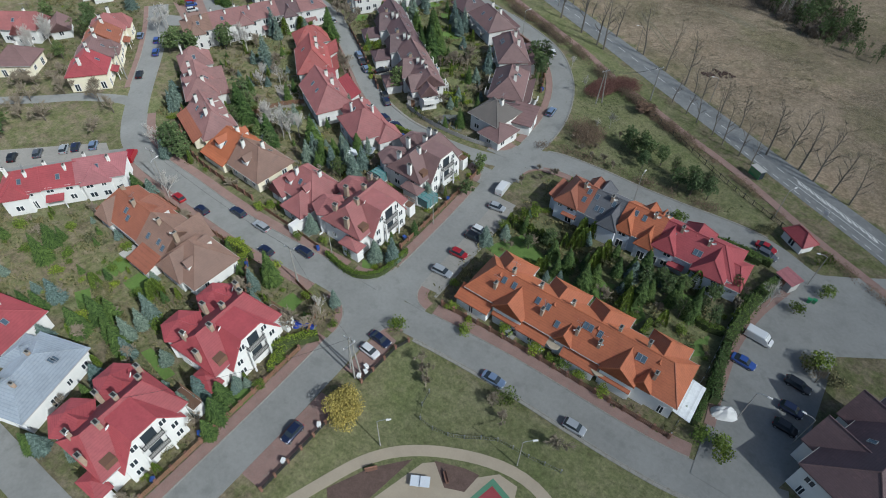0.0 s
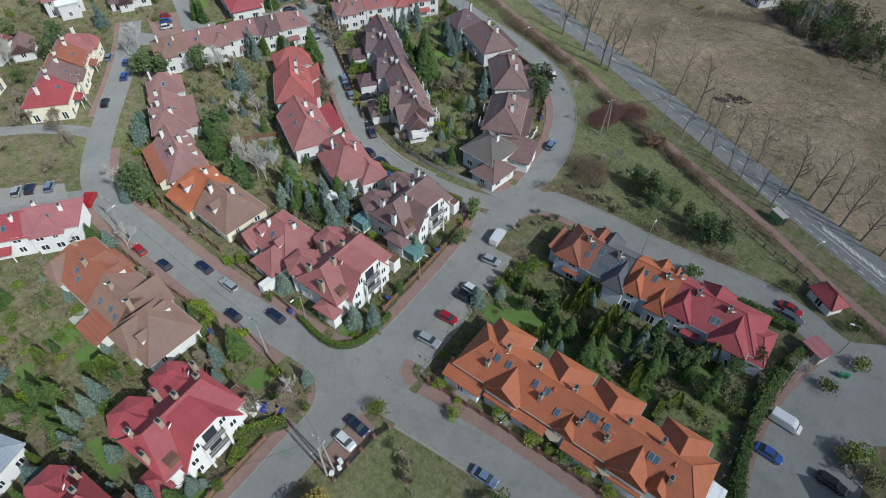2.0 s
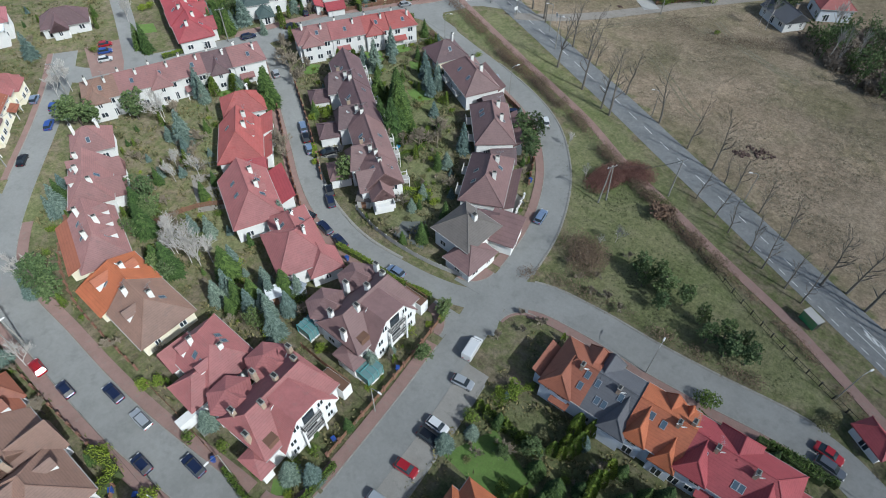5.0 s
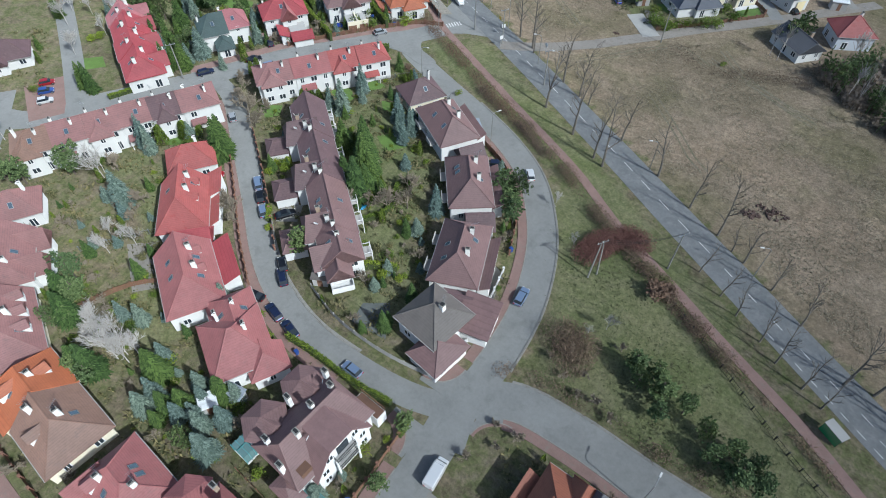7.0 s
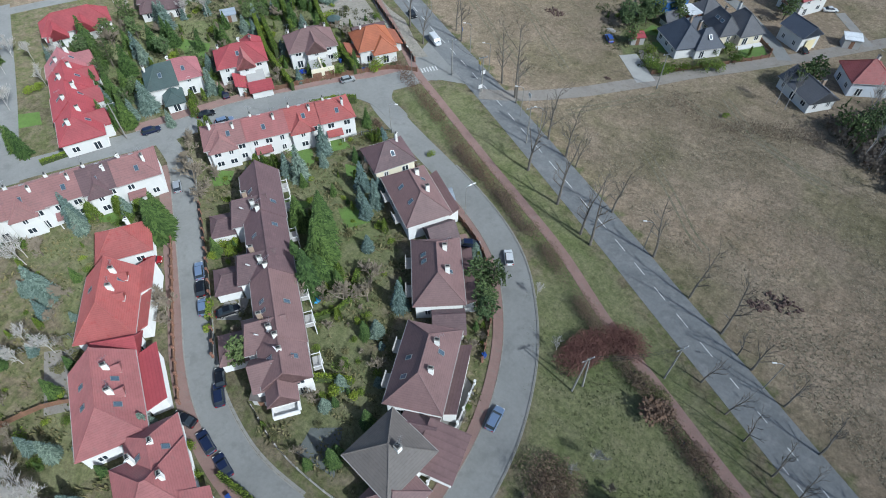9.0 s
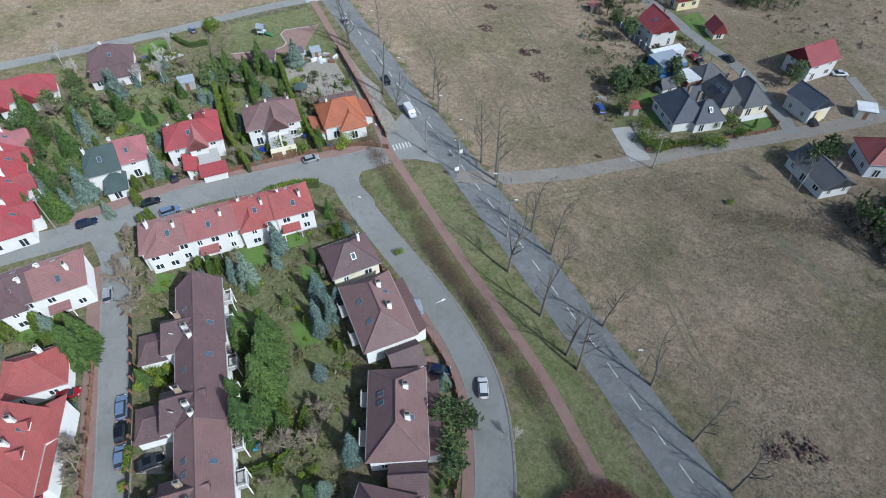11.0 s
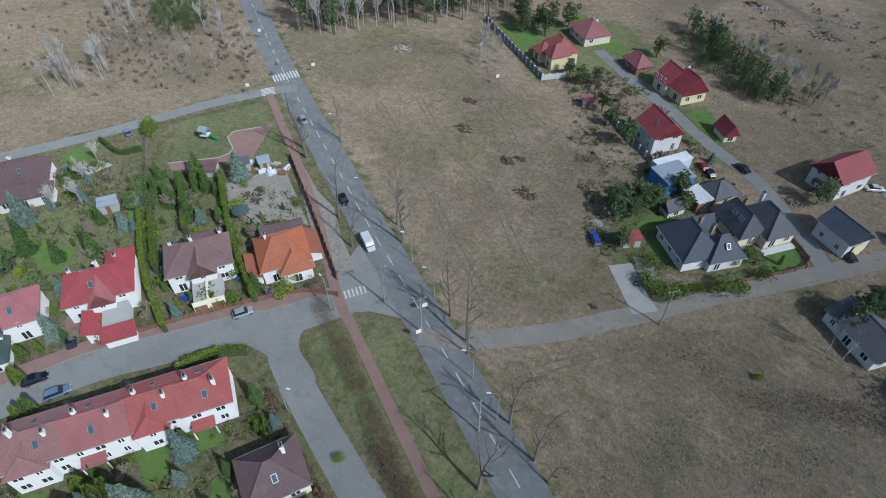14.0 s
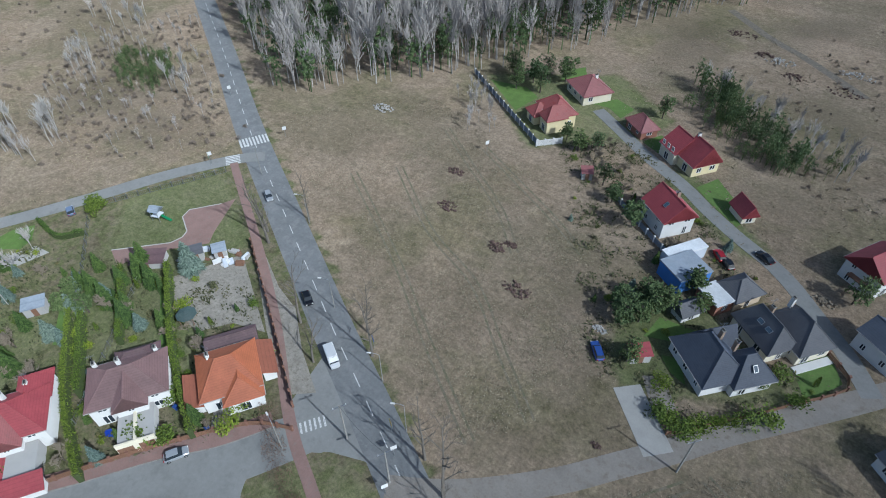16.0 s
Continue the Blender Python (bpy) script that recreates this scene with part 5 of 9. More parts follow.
chimney(h, -2.4, 2.2, 5.8, 7.8)
h = house("brown-roofed outbuilding behind the orange house", -133.8, 189.0, 57, "outbuilding")
block(h, 0, 0, 0, 8.5, 3.6, 2.4, 3.4, "gable", "plum", "white", "E", 0)

# estate beyond the field
h = house("pale house with dark navy hipped roofs", -63.0, 232.6, 48)
block(h, -1.6, 1.3, 90, 10.4, 8.6, 3.2, 7.2, "hip", "navy", "white", hip=0.8)
block(h, 2.8, -1.8, 0, 7.6, 6.6, 3.1, 6.4, "hip", "navy", "white", hip=0.9)
block(h, 1.4, 4.6, 0, 6.0, 4.4, 3.1, 5.8, "gable", "navy", "white", "E", 0)
skylight(h, pose(2.8, -3.6, 5.05, 45, 0, 0))
chimney(h, 0.4, 3.0, 6.2, 7.4, False), chimney(h, 1.8, 0.8, 5.8, 7.0, False)
h = house("cream house with slate roof and bright lawn", -56.9, 245.4, 52)
block(h, 2.6, -1.2, 90, 9.6, 7.2, 3.2, 6.9, "hip", "slate", "cream", hip=0.9)
block(h, -2.8, 0.6, 90, 9.4, 6.0, 3.2, 6.7, "hip", "slate", "cream", hip=0.7)
for cx, cy, a in ((4.4, -1.6, 44), (-4.2, -1.0, -46), (-4.2, 1.0, -46)):
    skylight(h, pose(cx, cy, 5.2, 0, a, 0))
chimney(h, 2.8, 2.4, 6.2, 7.4, True), chimney(h, -1.6, 2.0, 5.8, 7.0, False)
part("terrace", Geo().box(-1.6, 5.8, -7.4, -6.0, -0.2, 0.3), WALL["white"], h)
h = house("beige workshop with slate hipped roof", -65.2, 251.4, 57, "outbuilding")
block(h, 0, 0, 0, 6.8, 5.6, 2.9, 5.0, "hip", "slate", "beige", "S", 0)
block(h, -5.2, 0.4, 0, 4.0, 5.2, 2.6, 2.9, "flat", "white", "brick", "S", 0, over=0.15)
h = house("small slate-roofed garden shed with porch", -71.6, 241.8, 57, "shed")
block(h, 0, 0, 0, 4.8, 3.4, 2.2, 3.6, "gable", "slate", "white", "S", 0)
h = house("bright blue building with flat grey roof", -75.2, 250.4, 57, "outbuilding")
block(h, 0, 0, 0, 7.2, 6.2, 3.4, 3.8, "flat", "steel", "blue", "S", 0, over=0.1)
block(h, 3.4, 4.4, 0, 9.0, 2.6, 2.8, 3.1, "flat", "white", "grey", "", 0, over=0.1)
h = house("white house with crimson gabled roof", -83.7, 264.2, -38)
block(h, 0, 0, 0, 8.6, 8.0, 4.8, 8.0, "gable", "crimson", "white", sky=2)
chimney(h, 0, 1.2, 7, 8.8, False)
h = house("yellow house with maroon gabled roofs", -87.0, 289.2, -36)
block(h, 2.6, 0.6, 0, 6.0, 8.0, 3.4, 7.4, "gable", "crimson", "yellow", sky=0)
block(h, -3.0, -0.4, 0, 6.0, 8.6, 3.6, 6.8, "gable", "crimson", "cream", "NSW", 0)
for k in (-4.6, -2.8, -1.0):
    window(h, pose(k, -4.7, 3.7), 0.9, 1.2)
chimney(h, 0, 0.8, 6.8, 8.6, True)
h = house("garden house with red hipped roof", -101.6, 296.0, -37)
block(h, 0, 0, 0, 7.6, 5.4, 2.6, 4.8, "hip", "faded", "brick", sky=0)
h = house("small white shed with crimson roof", -70.8, 276.2, -45, "shed")
block(h, 0, 0, 0, 5.4, 3.8, 2.4, 4.4, "gable", "crimson", "cream", "E", 0)
h = house("tall white house with weathered red roof", -45.2, 271.2, 60)
block(h, 0, 0, 0, 10.0, 8.0, 4.9, 7.9, "gable", "crimson", "white", sky=0)
part("balcony", Geo().box(-5.2 - 1.2, -5.2 + 0.02, -1.6, 1.6, 2.6, 2.8), WOOD, h)
h = house("dark blue-roofed barn with pale walls", -41.2, 252.0, -33, "barn")
block(h, 0, 0, 0, 8.0, 6.4, 4.2, 6.2, "gable", "navy", "white", sky=0)
part("barn_door", Geo().box(3.98, 4.08, -1.4, 1.4, 0, 3.0), WALL["yellow"], h, "pale yellow barn door")
h = house("old low house with dark slate sheet roof", -33.2, 228.4, -40)
block(h, 0, 0, 0, 11.5, 7.6, 3.0, 5.2, "gable", "slate", "white", sky=0)
chimney(h, 2.2, 0.9, 4.8, 6.4, False)
h = house("grey house with bright red roof", -23.4, 240.8, 30)
block(h, 0, 0, 0, 9.6, 9.0, 4.0, 7.2, "hip", "scarlet", "grey", sky=0)
chimney(h, 1, 1, 6.4, 8)
h = house("yellow house with scarlet many-sided roof", -122.4, 288.0, -36)
block(h, 0, 0, 0, 9.4, 7.4, 4.2, 7.2, "hip", "scarlet", "yellow", sky=0)
block(h, -2.0, -4.0, 90, 5.4, 5.0, 3.0, 5.0, "hip", "scarlet", "yellow", "W", 0)
block(h, 3.4, -2.6, 90, 6.0, 4.6, 4.4, 6.8, "hip_left", "scarlet", "yellow", "W", 0)
h = house("bungalow with broad faded-red hipped roof", -121.0, 305.6, -37)
block(h, 0, 0, 0, 10.4, 9.2, 3.0, 6.0, "hip", "faded", "cream", sky=0)
chimney(h, 1, 1, 5.2, 6.8)

# edges of the estate
h = house("house with purple-brown roofs beside a lawn", -192.6, 167.0, 57)
block(h, 0, 0.8, 0, 11.0, 9.0, 3.6, 7.0, "hip", "plum", "white", sky=2)
block(h, 0.6, -6.0, 0, 11.4, 4.4, 3.0, 4.8, "hip", "plum", "white", "S", 0)
chimney(h, -1, 2, 6, 8)
h = house("wide house with crimson roof among trees", -198.6, 145.4, 66)
block(h, 0, 0, 0, 17.0, 8.0, 3.2, 6.4, "hip", "crimson", "white", sky=0)
block(h, -5, -3.6, 90, 5.6, 5, 3.0, 5.4, "gable", "crimson", "white", "W", 0)
block(h, 2, -3.6, 90, 5.0, 5, 3.0, 5.4, "gable", "crimson", "white", "W", 0)
h = house("white house with crimson mansard behind the car park", -203.0, 90.0, 66)
block(h, 0, 0, 0, 10.5, 9.0, 5.0, 7.6, "hip", "rose", "white", sky=0)
block(h, 1, -6.0, 90, 5, 6.0, 4.4, 5.2, "flat", "white", "white", "W", 0)
h = house("low house with dark plum roof", -190.6, 104.2, 62)
block(h, 0, 0, 0, 12.0, 8.0, 3.0, 6.0, "hip", "plum", "white", sky=0)
block(h, -1.5, -3.4, 90, 5.0, 4.4, 3.0, 5.2, "gable", "plum", "white", "W", 0)
row("cream terraced house with # roof at the bend", -161.8, 67.0, -40, 9.4, [(8.0, "faded", 0.6, "hip_left"), (8.2, "rust", 0.2, "gable", 0.2), (8.0, "brown", -0.4, "gable"), (8.4, "crimson", -0.8, "hip_right", 0.1)], "cream", 4.4, 7.6, "terrace at the bend", 1)
h = house("cream house with brown roof among bare trees", -174.5, 50.6, 40)
block(h, 0, 0, 0, 10.0, 9.0, 3.6, 6.8, "hip", "brown", "cream", sky=0)
chimney(h, 1, 1, 6.0, 7.4)
h = house("white house with faded red roof near the bend", -191.0, 61.4, 35)
block(h, 0, 0, 0, 11.0, 8.6, 4.4, 7.4, "gable", "faded", "white", sky=1)
block(h, 1.0, -3.6, 90, 4.6, 4.4, 4.0, 6.4, "gable", "faded", "white", "W", 0)
chimney(h, 1, 1, 6.6, 8.0)
h = house("low white house with brown gabled roof", -185.4, 68.4, -30)
block(h, 0, 0, 0, 8.0, 5.6, 2.8, 4.8, "gable", "brown", "white", sky=0)
h = house("cream house with brown roof", -156.5, 22.0, 50)
block(h, 0, 0, 0, 11.0, 9.0, 4.4, 7.4, "gable", "brown", "cream", sky=0)
h = house("apartment block with purple-brown tiled roofs", 31.5, 63.5, 66, "apartment block")
block(h, 0, 0, 0, 20, 12, 6.0, 10.6, "hip", "plum", "white", sky=4, hip=0.7)
block(h, -3.0, 5.2, 90, 6.0, 6.0, 5.4, 8.8, "gable", "plum", "white", "E", 0)
block(h, 5.0, 5.2, 90, 6.0, 6.0, 5.4, 8.8, "gable", "plum", "white", "E", 0)
h = house("white kiosk with crimson hipped roof", 12.0, 107.9, -37, "kiosk")
block(h, 0, 0, 0, 5.6, 3.6, 2.5, 3.9, "hip", "crimson", "white", "S", 0)


# ---------------- plants ----------------
def blade(g, base, tip, side, w):
    mid = (base + tip) * 0.5
    g.add([base, mid + side * w, tip, mid - side * w], [(0, 1, 2, 3)])


def rand_dir(r):
    v = Vector((r.gauss(0, 1), r.gauss(0, 1), r.gauss(0, 1)))
    return v.normalized()


def spruce_crown(seed, levels=36, radius=0.26, droop=0.3):
    """Crown of a spruce one metre high; whorls of drooping boughs."""
    r, g = random.Random(seed), Geo()
    for i in range(levels):
        f = 0.05 + 0.95 * i / levels
        rad = radius * (1 - f) ** 0.8 * r.uniform(0.82, 1.12) + 0.012
        for k in range(int(7 + 15 * (1 - f))):
            a = r.uniform(0, 6.283)
            d = Vector((math.cos(a), math.sin(a), 0))
            s = Vector((-d.y, d.x, r.uniform(-0.5, 0.5)))
            q = rad * r.uniform(0.65, 1.1)
            b = Vector((0, 0, f + 0.015)) + d * q * 0.1
            t = Vector((0, 0, f - droop * q + r.uniform(-0.015, 0.015))) + d * q
            blade(g, b, t, s, 0.03 * q / radius + 0.01)
            m = b.lerp(t, 0.55)
            blade(g, m, m + (t - b) * 0.35 + s * q * 0.3, d, 0.016)
            blade(g, m, m + (t - b) * 0.35 - s * q * 0.3, d, 0.016)
    return g


def pine_crown(seed, clumps=230, wide=0.30, low=0.32):
    """An uneven pine crown one metre high, of many tufts."""
    r, g = random.Random(seed), Geo()
    lobes = [(Vector((r.uniform(-0.14, 0.14), r.uniform(-0.14, 0.14), r.uniform(low + 0.05, 0.84))), r.uniform(0.12, 0.2)) for _ in range(9)] + [(Vector((0, 0, 0.84)), 0.14)]
    for i in range(clumps):
        c, s = lobes[i % len(lobes)]
        p = c + rand_dir(r) * s * r.uniform(0.55, 1.0)
        for k in range(7):
            d = (rand_dir(r) + Vector((0, 0, 0.45))).normalized()
            blade(g, p, p + d * r.uniform(0.035, 0.065), d.orthogonal(), 0.013)
    return g


def leaf_cloud(seed, n=420, lobes=7, flat=0.8, leaf=0.07, tall=1.0):
    """A rounded uneven crown, about one metre wide and high, of loose leaves."""
    r, g = random.Random(seed), Geo()
    ls = [(Vector((r.uniform(-0.26, 0.26), r.uniform(-0.26, 0.26), r.uniform(0.28, 0.7) * tall)), r.uniform(0.18, 0.3)) for _ in range(lobes)]
    for i in range(n):
        c, s = ls[i % lobes]
        d = rand_dir(r)
        p = c + Vector((d.x, d.y, d.z * flat)) * s * r.uniform(0.6, 1.05)
        p.z = max(0.03, p.z)
        t = rand_dir(r)
        blade(g, p, p + t * leaf * r.uniform(0.7, 1.3), t.orthogonal(), leaf * 0.38)
    return g


def column_crown(seed, n=520, radius=0.15):
    """A pointed thuja one metre high."""
    r, g = random.Random(seed), Geo()
    for i in range(n):
        f = r.random() ** 1.15
        rad = radius * min(1, f * 9 + 0.5) * (1 - f) ** 0.55 * r.uniform(0.8, 1.08)
        a = r.uniform(0, 6.283)
        p = Vector((rad * math.cos(a), rad * math.sin(a), f * 0.93))
        d = Vector((math.cos(a) * 0.5, math.sin(a) * 0.5, 1)).normalized()
        blade(g, p, p + d * 0.085, Vector((-math.sin(a), math.cos(a), 0)), 0.02)
    return g


def limbs(seed, depth=5, spread=0.5, up=0.35, first=0.42, thin=0.011, forks=(2, 3), k=4, weep=0.0, twig=0.0032):
    """Trunk and boughs of a leafless tree about one metre high: (trunk, crown)."""
    r, trunk, crown = random.Random(seed), Geo(), Geo()

    def grow(p, d, l, w, n):
        q = p + d * l
        (trunk if n == depth else crown).tube(p, q, w, w * 0.68, 7 if n == depth else (k if n > 2 else 3), False)
        if n <= 2:
            for i in range(4 if n == 2 else 3):
                e = (d + rand_dir(r) * 0.55 + Vector((0, 0, 0.25))).normalized()
                b = p.lerp(q, r.uniform(0.3, 1.0))
                blade(crown, b, b + e * l * r.uniform(0.8, 1.5), e.orthogonal(), twig)
        if n <= 1:
            return
        for i in range(r.choice(forks) + (1 if n == depth else 0)):
            e = (d + rand_dir(r) * spread * r.uniform(0.7, 1.4) + Vector((0, 0, up if n > 2 else up - weep))).normalized()
            grow(p.lerp(q, r.uniform(0.55, 1.0)), e, l * r.uniform(0.58, 0.82), w * 0.66, n - 1)
        if n > 2:
            grow(q, (d + rand_dir(r) * 0.2 + Vector((0, 0, 0.1))).normalized(), l * 0.78, w * 0.72, n - 1)

    grow(Vector((0, 0, -0.02)), Vector((r.uniform(-0.06, 0.06), r.uniform(-0.06, 0.06), 1)).normalized(), first, thin * 1.5, depth)
    return trunk, crown


def lopped_tree(seed):
    """A tall roadside tree one metre high: a straight leaning trunk, steep lopped limbs above the middle, sparse twigs."""
    r, trunk, crown = random.Random(seed), Geo(), Geo()
    p, d, w = Vector((0, 0, -0.02)), Vector((r.uniform(-0.04, 0.04), r.uniform(-0.04, 0.04), 1)).normalized(), 0.0175
    knots = []
    for k in range(9):
        q = p + d * (0.095 if k else 0.2)
        (trunk if k < 5 else crown).tube(p, q, w, w * 0.88, 7 if k < 5 else 5, False)
        p, w = q, w * 0.86
        d = (d + rand_dir(r) * 0.09 + Vector((0, 0, 0.1))).normalized()
        if k >= 1:
            knots.append((q.copy(), w))
    for p, w in knots:
        f = (p.z - 0.25) / 0.75
        for i in range(r.choice((1, 2, 2))):
            a = r.uniform(0, 6.283)
            e = Vector((math.cos(a), math.sin(a), r.uniform(0.9, 1.7))).normalized()
            l = r.uniform(0.10, 0.24) * (1.05 - 0.5 * f)
            q = p + e * l
            crown.tube(p, q, w * 0.62, w * 0.36, 4, False)
            for j in range(3):
                b = p.lerp(q, r.uniform(0.45, 1.0))
                g = (e + rand_dir(r) * 0.5 + Vector((0, 0, 0.35))).normalized()
                t = b + g * l * r.uniform(0.4, 0.8)
                crown.tube(b, t, w * 0.3, w * 0.12, 3, False)
                for n in range(2):
                    u = (g + rand_dir(r) * 0.6).normalized()
                    c = b.lerp(t, r.uniform(0.4, 1.0))
                    blade(crown, c, c + u * r.uniform(0.04, 0.08), u.orthogonal(), 0.0016)
    return trunk, crown


def stem(h=0.4, w=0.016):
    return Geo().tube((0, 0, -0.02), (0, 0, h), w, w * 0.5, 7)


def bough_stem():
    g = stem(0.85, 0.02)
    r = random.Random(5)
    for i in range(7):
        a, z = r.uniform(0, 6.28), r.uniform(0.35, 0.75)
        g.tube((0, 0, z), (0.16 * math.cos(a), 0.16 * math.sin(a), z + 0.1), 0.008, 0.003, 4, False)
    return g


def meshes(name, make, mat_t, mat_c, seeds):
    out = []
    for s in seeds:
        t, c = make(s)
        out.append((t.mesh("trunk", mat_t), c.mesh("crown", mat_c)))
    PLANT[name] = out


PLANT = {}
meshes("spruce", lambda s: (stem(0.9), spruce_crown(s)), BARK, SPRUCE, (1, 2, 3))
meshes("blue_spruce", lambda s: (stem(0.9), spruce_crown(s, 32, 0.27, 0.12)), BARK, BLUE_SPRUCE, (4, 5, 6))
meshes("pine", lambda s: (bough_stem(), pine_crown(s)), BARK, PINE, (7, 8, 9))
meshes("thuja", lambda s: (stem(0.4), column_crown(s)), BARK, THUJA, (10, 11))
meshes("lime_bush", lambda s: (stem(0.3, 0.02), leaf_cloud(s, 480, 7, 0.8, 0.075)), BARK, LIME, (12, 13))
meshes("shrub", lambda s: (stem(0.3, 0.02), leaf_cloud(s, 420, 7, 0.75, 0.075)), BARK, SHRUB, (14, 15, 16))
meshes("green_bush", lambda s: (stem(0.3, 0.02), leaf_cloud(s, 460, 8, 0.85, 0.075)), BARK, THUJA, (17, 18))
meshes("yellow_tree", lambda s: (stem(0.5, 0.03), leaf_cloud(s, 5200, 12, 1.1, 0.034)), BARK, YELLOW, (19,))
meshes("street_tree", lopped_tree, BARK_ROAD, BARK_ROAD, (21, 22, 23, 24, 20))
meshes("birch", lambda s: limbs(s, 5, 0.62, 0.3, 0.28, 0.0065, (2, 2, 3), 4, 0, 0.0026), BIRCH, BIRCH, (25, 26, 27))
meshes("bare_tree", lambda s: limbs(s, 5, 0.75, 0.3, 0.24, 0.011, (2, 2, 3), 4, 0, 0.006), BARK, TWIG, (28, 29, 30))
meshes("bare_shrub", lambda s: limbs(s, 5, 0.8, 0.35, 0.16, 0.011, (2, 2, 3), 4, 0, 0.009), TWIG, TWIG, (31, 32))
meshes("red_shrub", lambda s: (stem(0.3, 0.02), leaf_cloud(s, 420, 7, 0.7, 0.075)), BARK, THICKET, (33,))

WORDS = {
    "spruce": ("spruce_tree", "dark green garden spruce with drooping boughs", "tree"),
    "blue_spruce": ("blue_spruce", "silvery blue spruce in a garden", "tree"),
    "pine": ("pine_tree", "dark bushy pine with an uneven crown", "tree"),
    "thuja": ("thuja", "narrow yellow-green thuja in a row", "tree"),
    "lime_bush": ("bush", "bright yellow-green garden bush", "bush"),
    "shrub": ("shrub", "dull olive garden shrub", "shrub"),
    "green_bush": ("bush", "dense green evergreen bush", "bush"),
    "yellow_tree": ("willow_tree", "round willow with yellow spring twigs", "tree"),
    "street_tree": ("roadside_tree", "tall leafless tree beside the main road", "tree"),
    "birch": ("birch_tree", "leafless birch with pale twigs", "tree"),
    "bare_tree": ("bare_tree", "leafless brown tree with spreading twigs", "tree"),
    "bare_shrub": ("bare_shrub", "leafless brown shrub on grass", "shrub"),
    "red_shrub": ("red_shrub", "low reddish-brown leafless shrub", "shrub"),
}
rng = random.Random(77)


def plant(kind, x, y, h, wide=1.0, label=""):
    name, words, cat = WORDS[kind]
    t, c = rng.choice(PLANT[kind])
    m = pose(x, y, 0, 0, 0, rng.uniform(0, 360)) @ Matrix.Diagonal((h * wide, h * wide, h, 1))
    ob = thing(name, label or words, cat, m, name.replace("_", " ") + " group")
    part("trunk", t, None, ob)
    part("crown", c, None, ob)
    return ob


def plants(kind, h, spots, wide=1.0, vary=0.2):
    for x, y in spots:
        plant(kind, x, y, h * rng.uniform(1 - vary, 1 + vary), wide * rng.uniform(0.9, 1.12))


# roadside trees along the main road
plants("street_tree", 16.0, [(-73, 168.8), (-63.3, 163.7), (-56, 159.3), (-53.3, 158), (-88.4, 188.8), (-93.9, 191.8), (-112.6, 201.5), (-149.2, 210.9), (-152, 213.2), (-128.2, 199.6)], 1.0, 0.1)
plants("street_tree", 12.5, [(-74.5, 180.1), (-68.6, 177.1), (-53.6, 168), (-42.6, 162.2), (-34, 157.2), (-27.1, 153.4), (3.4, 135.4), (6.8, 133.2), (10.4, 130.9), (14.6, 129.1), (-0.8, 134.6), (-147.5, 221), (-116.7, 205), (-120.1, 194.7)], 1.0, 0.12)
plants("street_tree", 9.0, [(-65.4, 175.4), (-23.6, 151), (-21, 149.6), (-15.1, 146.3), (-9, 141.8), (-26.7, 142.9), (-21.9, 139.9), (-18.4, 137.4), (-13.6, 134.7), (-10.4, 132.2), (-5.8, 130.1), (-2.6, 128.4), (-87, 187), (18.4, 127)], 1.0, 0.15)
# spruces and pines of the inner gardens
plants("spruce", 7.5, [(-112.6, 73.1), (-107.5, 70.8), (-95.4, 67.6), (-97.7, 66.8), (-86.8, 73.1), (-81.4, 70.4), (-79.3, 72.2), (-76.3, 76.7), (-100.5, 130.1), (-97.9, 133.6), (-93, 122.3), (-90.5, 128)], 1.2)
plants("spruce", 9.5, [(-89.4, 125.8), (-87.6, 122.6)], 1.25)
plants("pine", 7.5, [(-108.7, 51.6), (-106.1, 52.2), (-111.5, 52.8), (-150.6, 80), (-147.9, 82), (-145, 83.6), (-139.8, 91.1), (-61.5, 135.1), (-64.8, 138.3), (-62.6, 139), (-59.8, 132.8), (-87.1, 103.7), (-114.6, 76), (-110, 74)], 1.25)
plants("blue_spruce", 7.0, [(-125.4, 62.6), (-74.5, 71.5), (-71, 69.5), (-111.1, 147.9), (-97.1, 144.2), (-92, 142.3), (-112.6, 138.5), (-94.5, 140.8), (-91.6, 139), (-77.5, 74.4), (-84, 70.6)], 0.92)
plants("blue_spruce", 5.0, [(-110.7, 50), (-133.8, 163.2), (-177.7, 171.4), (-108.5, 145), (-90.9, 13.5), (-73.6, 18.9), (-61.5, -0.6), (-66.4, -2.6), (-80, 75.6), (-88.4, 75.4), (-121, 90), (-50.8, 42), (-54.6, 13.6), (-145.4, 134.6)], 1.0)
plants("birch", 8.0, [(-99.2, 70.5), (-93, 71.6), (-94.6, 70.9), (-96.8, 72.6), (-134.1, 94), (-115.3, 82.9), (-113, 87), (-116.4, 51.4), (-98.6, 42), (-162.6, 84.8), (-117.6, 85.4), (-102.2, 72)], 1.05)
plants("bare_tree", 6.5, [(-132.8, 129.9), (-105, 103.2), (-78.6, 124.2), (-81.4, 121.4), (-84.6, 119.6), (-137, 132.6), (-80.8, 127.6), (-103, 101.8), (-50.4, 36.4), (-53, 33.6), (-130.2, 127), (-88, 116.2), (-133.6, 97), (-121.4, 94.6)], 1.15)
plants("spruce", 6.0, [(-72.4, 14.1), (-76, 14.6), (-79.6, 17.2), (-49.9, 15.6), (-51.6, 18), (-67.6, -3.4), (-101.8, 17.1), (-104.6, 20.4), (-81, 12), (-48.6, 13)], 1.3)
plants("spruce", 11.0, [(-93.3, 128.9), (-95.6, 131.4), (-91.0, 126.0), (-119.6, 112.8), (-87.8, 120.1)], 1.1, 0.1)
